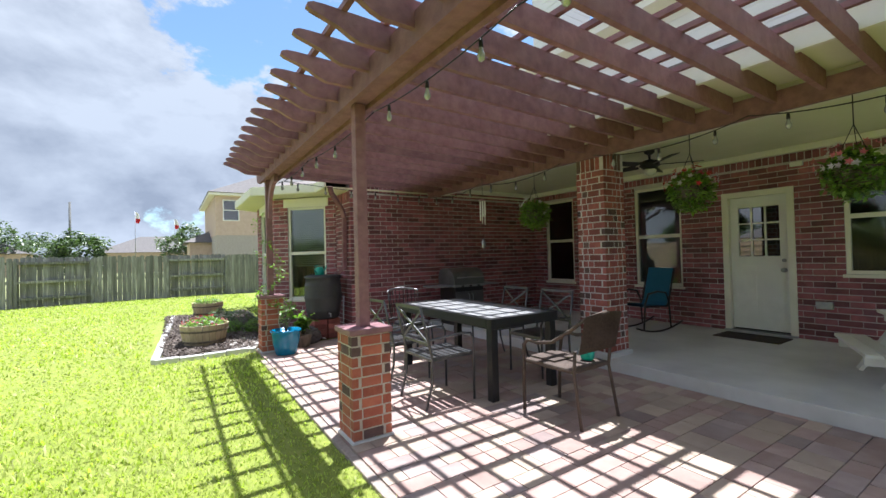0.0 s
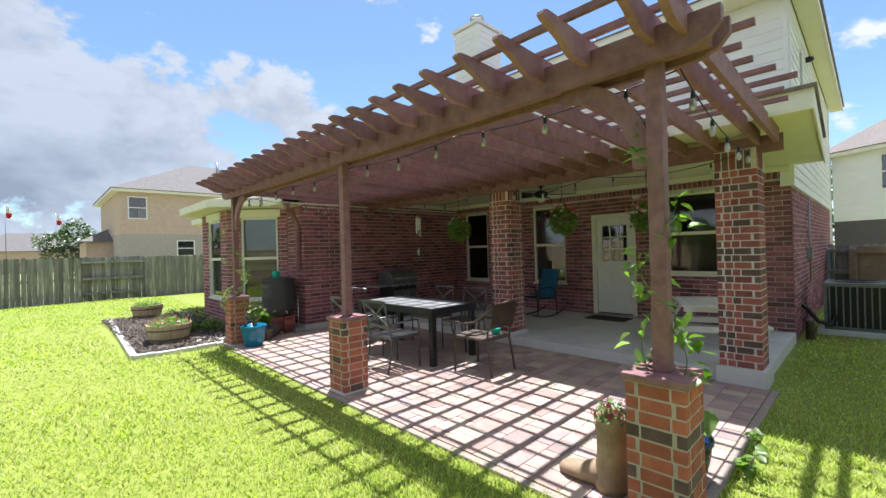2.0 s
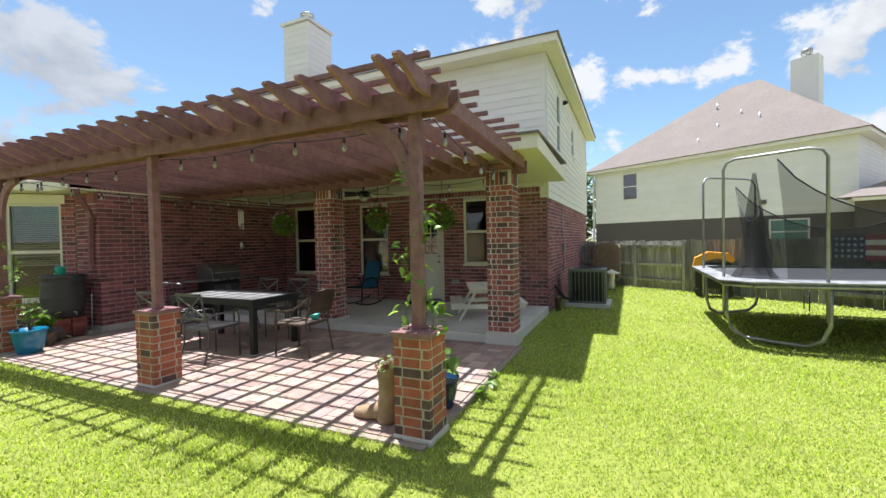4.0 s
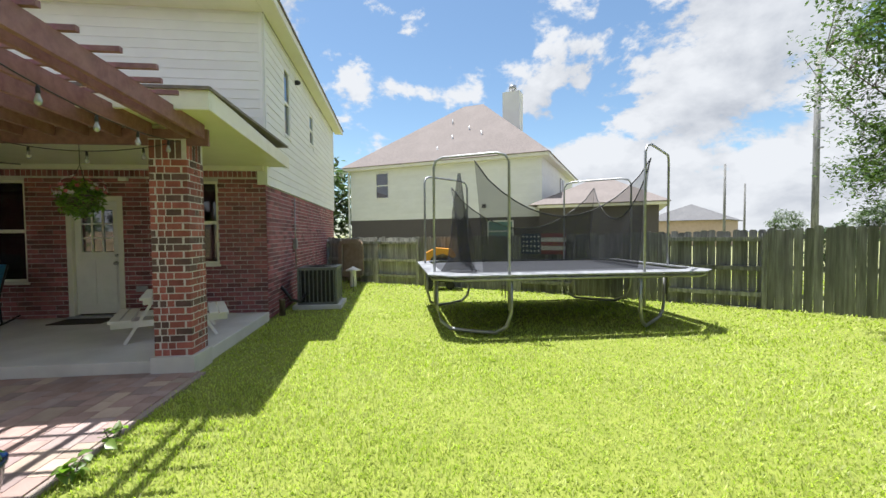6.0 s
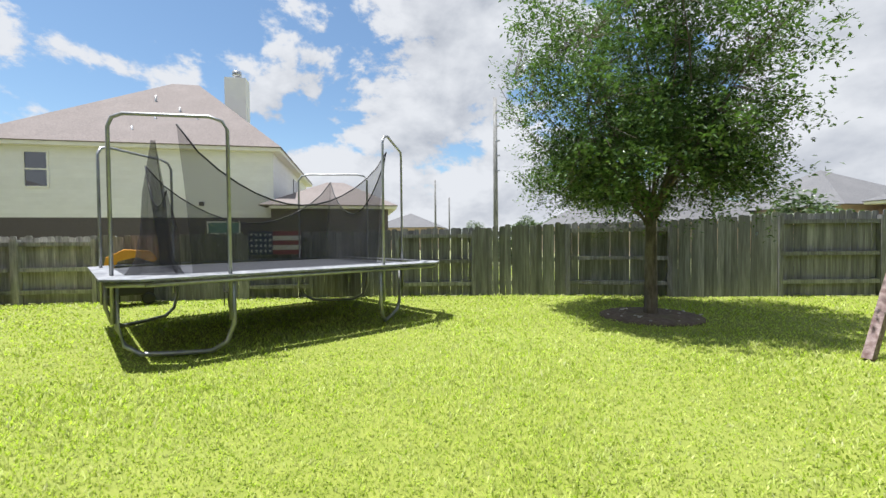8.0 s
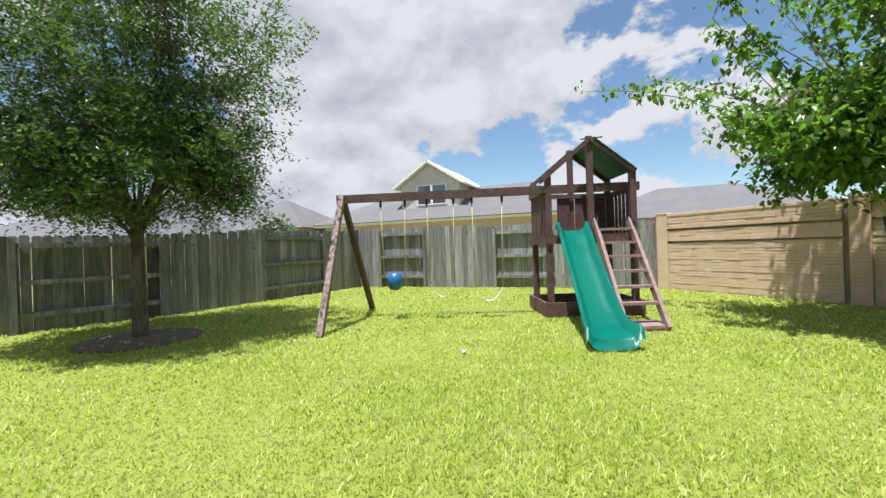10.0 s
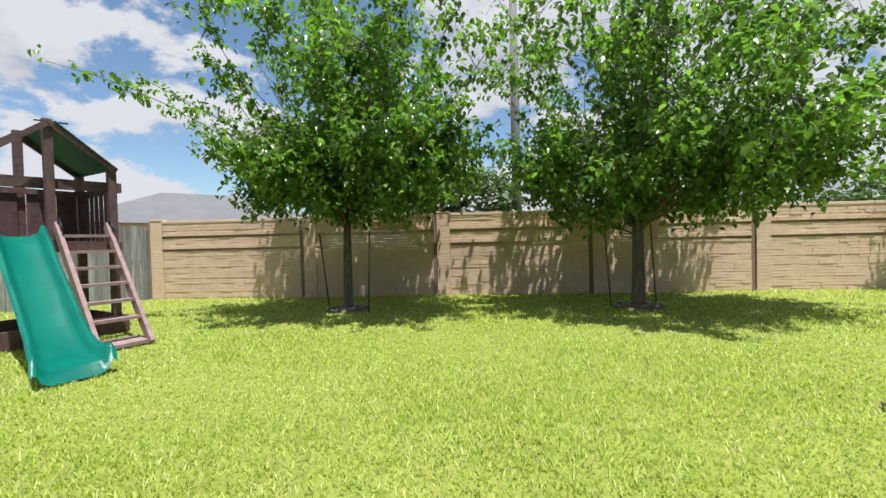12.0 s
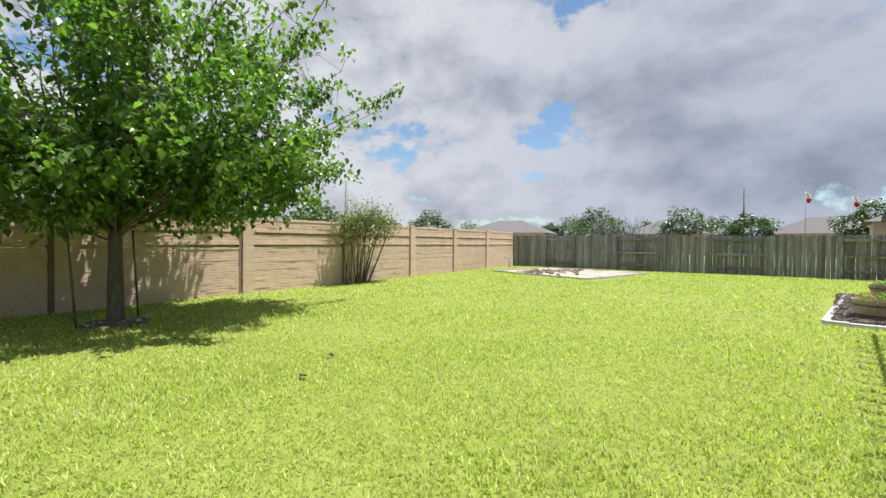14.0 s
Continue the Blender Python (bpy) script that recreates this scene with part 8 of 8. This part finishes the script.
# white two-storey house beyond the slanting fence; local x runs along its facade, -y towards the lawn
u2 = math.degrees(math.atan2(-10.6, -6.3))
h2 = thing("house", 27.3, 0.0, 0, u2, "white two-storey neighbour house with brown hip roof", "house")
bm = bmesh.new()
box(bm, 0, 12.33, 0.0, 13.0, 0, 2.45)
part("wall", bm, "h2brick", h2, "dark grey brick ground floor")
z = 2.45
while z < 5.6:
    bm = bmesh.new()
    lap_wall(bm, 0, 12.33, 0.0, 13.0, z, min(5.62, z + 0.18))
    part("siding_board", bm, "siding", h2)
    z += 0.18
bm = bmesh.new()
box(bm, -0.42, 12.75, -0.42, 13.42, 5.62, 5.80)
part("fascia", bm, "cream_trim", h2, "cream eaves")
bm = bmesh.new()
hip_roof(bm, 0, 12.33, 0, 13.0, 5.82, 10.9, 0.48, 5.9)
roof = part("roof", bm, "shingle", h2, "brown shingle hip roof")
bm = bmesh.new()
box(bm, 8.6, 9.8, 5.6, 6.5, 6.5, 11.2)
part("chimney", bm, "siding", roof, "white board chimney")
bm = bmesh.new()
lathe(bm, [(0.2, 11.0), (0.2, 11.2), (0.26, 11.22), (0.26, 11.5), (0.1, 11.55)], 14, (9.2, 6.05, 0.2))
part("flue", bm, "steel", roof)
for x, y, z in ((7.2, 2.8, 8.0), (6.4, 1.9, 7.3), (8.3, 2.0, 7.4), (5.9, 0.7, 6.4), (5.6, 3.9, 8.9)):
    bm = bmesh.new()
    tube(bm, [(x, y, z - 0.3), (x, y, z + 0.45)], 0.05, 8)
    part("vent_pipe", bm, "steel", roof)
far_window(h2, 2.4, 0.0, 3.85, 0.85, 1.5)
far_window(h2, 10.05, 0.0, 1.15, 1.35, 1.05, mat("teal_shade", (0.10, 0.22, 0.20), (0.14, 0.27, 0.25), 4, 0.5))
bm = bmesh.new()
box(bm, 9.0, 9.2, -0.09, 0.0, 3.0, 3.2)
part("dryer_vent", bm, "h2brick", h2)
bm = bmesh.new()
box(bm, -0.16, -0.07, -0.1, -0.02, 0, 5.62)
part("downspout", bm, "white", h2)
for y in (6.2, 7.2):
    bm = bmesh.new()
    box(bm, 12.35, 12.40, y, y + 0.8, 3.9, 5.2)
    part("window", bm, "glass", h2)
h2b = thing("house_wing", 21.0, -10.6, 0, u2, "low brick wing of the white house with a brown roof", "house")
bm = bmesh.new()
box(bm, 0.1, 5.5, -1.2, 7.0, 0, 2.8)
part("wall", bm, "h2brick", h2b)
bm = bmesh.new()
box(bm, 0.1, 5.9, -1.6, 7.4, 2.8, 2.95)
part("fascia", bm, "cream_trim", h2b)
bm = bmesh.new()
hip_roof(bm, 0.1, 5.5, -1.2, 7.0, 2.96, 4.6, 0.45, 2.7)
part("roof", bm, "shingle", h2b)

# tan two-storey house beyond the far fence
h3 = thing("house", 2.8, 33.6, 0, 0, "tan two-storey neighbour house with grey hip roof", "house")
bm = bmesh.new()
box(bm, 0, 13, 0, 11, 0, 3.25)
part("wall", bm, "h3brick", h3, "mottled pale brick ground floor")
bm = bmesh.new()
box(bm, -0.02, 13.02, -0.02, 11, 3.25, 6.1)
part("upper_wall", bm, "tanhouse", h3, "tan stucco upper wall")
bm = bmesh.new()
box(bm, -0.45, 13.45, -0.45, 11.45, 6.1, 6.28)
part("fascia", bm, "cream_trim", h3)
bm = bmesh.new()
hip_roof(bm, 0, 13, 0, 11, 6.3, 9.4, 0.5)
roof = part("roof", bm, "shingle_far", h3, "grey shingle hip roof")
bm = bmesh.new()
tube(bm, [(6.9, 3.0, 7.6), (6.9, 3.0, 9.4)], 0.1, 8)
part("vent_pipe", bm, "steel", roof)
far_window(h3, 0.98, -0.02, 4.35, 0.95, 1.4)
far_window(h3, 3.8, 0.0, 1.75, 1.0, 1.0)
h3b = thing("house_wing", 1.3, 37.5, 0, 0, "low side wing of the tan house", "house")
bm = bmesh.new()
box(bm, 0, 4.0, 0, 6, 0, 2.9)
part("wall", bm, "tanhouse", h3b)
bm = bmesh.new()
hip_roof(bm, 0, 4.4, 0, 6, 2.9, 4.1, 0.4, 2.2)
part("roof", bm, "shingle_far", h3b)

# cream house with a gable beyond the back fence
h4 = thing("house", -6.1, -29.6, 0, 144, "cream neighbour house with a gabled upper room and grey roofs", "house")
bm = bmesh.new()
box(bm, -8.6, 9.5, 0, 9, 0, 2.93)
part("wall", bm, "tanhouse", h4)
bm = bmesh.new()
box(bm, -9.2, 10.1, -0.6, 9.6, 2.93, 3.10)
part("fascia", bm, "cream", h4, "yellowish eaves")
bm = bmesh.new()
hip_roof(bm, -8.6, 9.5, 0, 9, 3.11, 5.65, 0.65, 4.5)
part("roof", bm, "shingle_grey", h4, "grey shingle roof")
bm = bmesh.new()
box(bm, -2.9, 1.4, 1.2, 8.0, 3.6, 5.6)
vs = [bm.verts.new(q) for q in ((-2.9, 1.2, 5.6), (1.4, 1.2, 5.6), (-0.75, 1.2, 6.98), (-2.9, 8.0, 5.6), (1.4, 8.0, 5.6), (-0.75, 8.0, 6.98))]
for f in ((0, 1, 2), (3, 5, 4), (0, 2, 5, 3), (1, 4, 5, 2)):
    bm.faces.new([vs[i] for i in f])
part("upper_wall", bm, mat("cream_stucco", (0.50, 0.47, 0.43), (0.56, 0.53, 0.49), 3, 0.85, bump=0.2, bscale=60), h4, "cream gabled upper room")
bm = bmesh.new()
for s in (-1, 1):
    slab(bm, [(-0.75, 0.75, 7.2), (-0.75, 8.3, 7.2), (-3.4, 8.3, 5.5), (-3.4, 0.75, 5.5)] if s < 0 else [(-0.75, 8.3, 7.2), (-0.75, 0.75, 7.2), (1.9, 0.75, 5.5), (1.9, 8.3, 5.5)], 0.14)
part("gable_roof", bm, "cream_trim", h4, "gable roof with pale verges")
for x in (-1.15, -0.05):
    far_window(h4, x, 1.2, 4.25, 0.95, 1.25)

# low grey-roofed houses further off
for x, y, rz, w, d, ez, tz, lbl in ((-22.5, -24.0, 144, 15, 10, 2.7, 5.1, "low neighbour house with a broad grey roof"), (17.5, -34.0, 150, 16, 9, 2.3, 5.8, "low neighbour house with a pale grey roof"), (6.0, -36.5, 150, 8, 8, 3.0, 5.6, "low neighbour house with a pale grey gable roof"), (48, -35, 130, 8, 8, 2.8, 4.8, "distant house with a grey roof"), (-38, 50, 20, 13, 9, 2.8, 4.9, "distant house with a brown roof"), (-22, 74, 5, 12, 9, 3.0, 5.6, "distant house with a brown roof"), (-2.5, 78, -5, 13, 9, 3.0, 5.6, "distant house with a brown roof"), (-62, 22, 60, 14, 10, 2.8, 5.2, "distant house with a brown roof")):
    h = thing("house", x, y, 0, rz, lbl, "house", "distant houses")
    bm = bmesh.new()
    box(bm, -w / 2, w / 2, 0, d, 0, ez)
    part("wall", bm, "tanhouse", h)
    bm = bmesh.new()
    hip_roof(bm, -w / 2, w / 2, 0, d, ez, tz, 0.5)
    part("roof", bm, "shingle_grey" if "grey" in lbl else "shingle_far", h)

# ---------- trees beyond the fences ----------
def far_tree_mesh(seed, wide, tall, n, leaf):
    g = np.random.default_rng(seed)
    d = g.normal(0, 1, (n, 3))
    d /= np.linalg.norm(d, axis=1)[:, None]
    lump = 1 + 0.22 * np.sin(d[:, 0] * 4 + seed) * np.sin(d[:, 1] * 5) + 0.15 * np.sin(d[:, 2] * 7 + seed)
    p = d * (g.uniform(0.3, 1, n) ** 0.4 * lump)[:, None]
    return leaf_mesh("crown", p * np.array([wide, wide, tall]) + np.array([0, 0, tall * 1.15]), leaf, "leaf_far", seed, 0.2)


FAR = [far_tree_mesh(200 + i, 2.2 + 0.5 * i, 2.1 + 0.25 * i, 2600, 0.42) for i in range(3)]
trunk_bm = bmesh.new()
tube(trunk_bm, [(0, 0, 0), (0.1, 0, 1.2), (0, 0.1, 2.4)], 0.22, 8, 0.1)
TRUNK = mesh_of("trunk", trunk_bm, "bark")


def far_tree(x, y, k, s, label="distant round green tree beyond the fence"):
    t = thing("tree", x, y, 0, (x * 37 + y * 11) % 360, label, "tree", "distant trees")
    for nm, me in (("trunk", TRUNK), ("crown", FAR[k])):
        o = new(nm, me)
        o.parent = t
        o.scale = (s, s, s)
    return t


rs = random.Random(301)
for i in range(26):
    a = radians(84 + i * 4.2 + rs.uniform(-1.5, 1.5))
    d = rs.uniform(52, 95)
    far_tree(d * math.cos(a), d * math.sin(a), i % 3, rs.uniform(0.85, 1.35))
for i in range(14):
    a = radians(-75 + i * 5.5 + rs.uniform(-1.5, 1.5))
    d = rs.uniform(75, 110)
    far_tree(d * math.cos(a), d * math.sin(a), i % 3, rs.uniform(0.7, 1.2))
for i in range(8):
    a = radians(215 + i * 6)
    far_tree(70 * math.cos(a), 70 * math.sin(a), i % 3, rs.uniform(0.7, 1.1))
far_tree(30.5, 3.6, 1, 1.55, "tall tree between the houses")
far_tree(-15.2, -5.9, 0, 0.95, "round tree behind the precast wall")
far_tree(-15.4, 6.4, 0, 0.62, "yellow-green shrubby tree behind the wall")
far_tree(13.5, -19.6, 0, 0.42, "small shrub behind the fence")
far_tree(3.0, -25, 1, 0.6, "round tree behind the back fence")
for i in range(4):
    far_tree(-15.0 + 2.1 * i, 22.5 + 0.8 * i + (i % 2), i % 3, 0.40 + 0.04 * (i % 3), "leafy hedge tree behind the far fence")
for x, y, h in ((-3.5, 62, 7.6), (0.5, 66, 7.2)):
    f = thing("flagpole", x, y, 0, 0, "distant pole with a red and white flag", "flagpole", "distant flagpoles")
    bm = bmesh.new()
    tube(bm, [(0, 0, 0), (0, 0, h)], 0.05, 8, 0.025)
    part("pole", bm, "steel", f)
    for m, z0, z1, w0, w1 in (("petal_red", h - 1.35, h - 0.82, 0.30, 0.48), ("white", h - 0.82, h - 0.05, 0.48, 0.22)):
        # a limp flag in folds
        bm = bmesh.new()
        rows = [[bm.verts.new((0.05 + w * q / 5, 0.07 * math.sin(q * 2.4), z - 0.10 * q / 5)) for q in range(6)] for z, w in ((z0, w0), ((z0 + z1) / 2, (w0 + w1) / 2 + 0.05), (z1, w1))]
        for a, b in zip(rows, rows[1:]):
            for q in range(5):
                bm.faces.new((a[q], a[q + 1], b[q + 1], b[q]))
        bmesh.ops.solidify(bm, geom=bm.faces[:], thickness=0.02)
        part("flag", bm, m, f)

# ---------- patio pavers ----------
PV = {}
rs = random.Random(401)
cells = []
y = -0.5
while y < 6.98:
    hrow = rs.choice((0.15, 0.15, 0.225))
    hrow = min(hrow, 7.0 - y)
    x = 1.2 - rs.choice((0, 0.075, 0.15))
    while x < 4.42:
        w = rs.choice((0.15, 0.225, 0.225, 0.3))
        a, b = max(1.2, x), min(4.42, x + w)
        if b - a > 0.04:
            cells.append((a, b, y, y + hrow))
        x += w
    y += hrow
cells.sort(key=lambda c: c[2])
M["paver2"] = mat("patio_paver_tan", (0.41, 0.315, 0.25), (0.48, 0.38, 0.305), 5, 0.88, bump=0.5, bscale=70, c=(0.40, 0.29, 0.22), cscale=2.0, rnd=0.2)
M["paver3"] = mat("patio_paver_grey", (0.30, 0.22, 0.205), (0.37, 0.29, 0.265), 5, 0.88, bump=0.5, bscale=70, c=(0.25, 0.19, 0.18), cscale=2.0, rnd=0.2)
rest = {"paver": bmesh.new(), "paver2": bmesh.new(), "paver3": bmesh.new()}
for i, (x0, x1, y0, y1) in enumerate(cells):
    m = rs.choices(("paver", "paver2", "paver3"), (5, 3, 2))[0]
    if i < 300:
        key = (round(x1 - x0, 3), round(y1 - y0, 3), m)
        if key not in PV:
            bm = bmesh.new()
            w, d = (x1 - x0) / 2 - 0.003, (y1 - y0) / 2 - 0.003
            box(bm, -w, w, -d, d, -0.03, 0.008)
            PV[key] = mesh_of("paver", bm, m, 0.003)
        ob = new("paver", PV[key])
        ob.location = ((x0 + x1) / 2, (y0 + y1) / 2, rs.uniform(-0.0015, 0.0015))
        ob.parent = patio
    else:
        box(rest[m], x0 + 0.003, x1 - 0.003, y0 + 0.003, y1 - 0.003, -0.03, 0.008 + rs.uniform(-0.0015, 0.0015))
for m, bm in rest.items():
    part("pavers", bm, m, patio)["kind"] = "stuff"

# ---------- single bricks of the house walls ----------
WB = {}
for ob, p0, u, nrm, singles, material, proud, seed in PENDING:
    if "brick_single" not in M:
        M["brick_single"] = mat("brick_single", (0.225, 0.072, 0.086), (0.325, 0.115, 0.132), 9, 0.85, bump=0.5, bscale=45, c=(0.125, 0.068, 0.082), cscale=2.5, cmix=0.7, rnd=0.48)
    turn = Matrix((u, nrm, (0, 0, 1))).transposed().to_4x4()
    rs = random.Random(seed + 500)
    for a, b, z0, z1 in singles:
        key = (round(b - a, 2), round(z1 - z0, 3))
        if key not in WB:
            bm = bmesh.new()
            box(bm, -key[0] / 2, key[0] / 2, -0.013, 0.013, -key[1] / 2, key[1] / 2)
            WB[key] = mesh_of("brick", bm, "brick_single")
        e = proud + rs.uniform(-0.0025, 0.0025)
        k = new("brick", WB[key])
        k.matrix_basis = Matrix.Translation(p0 + u * (a + b) / 2 + Vector((0, 0, (z0 + z1) / 2)) + nrm * (e - 0.013)) @ turn
        k.parent = ob
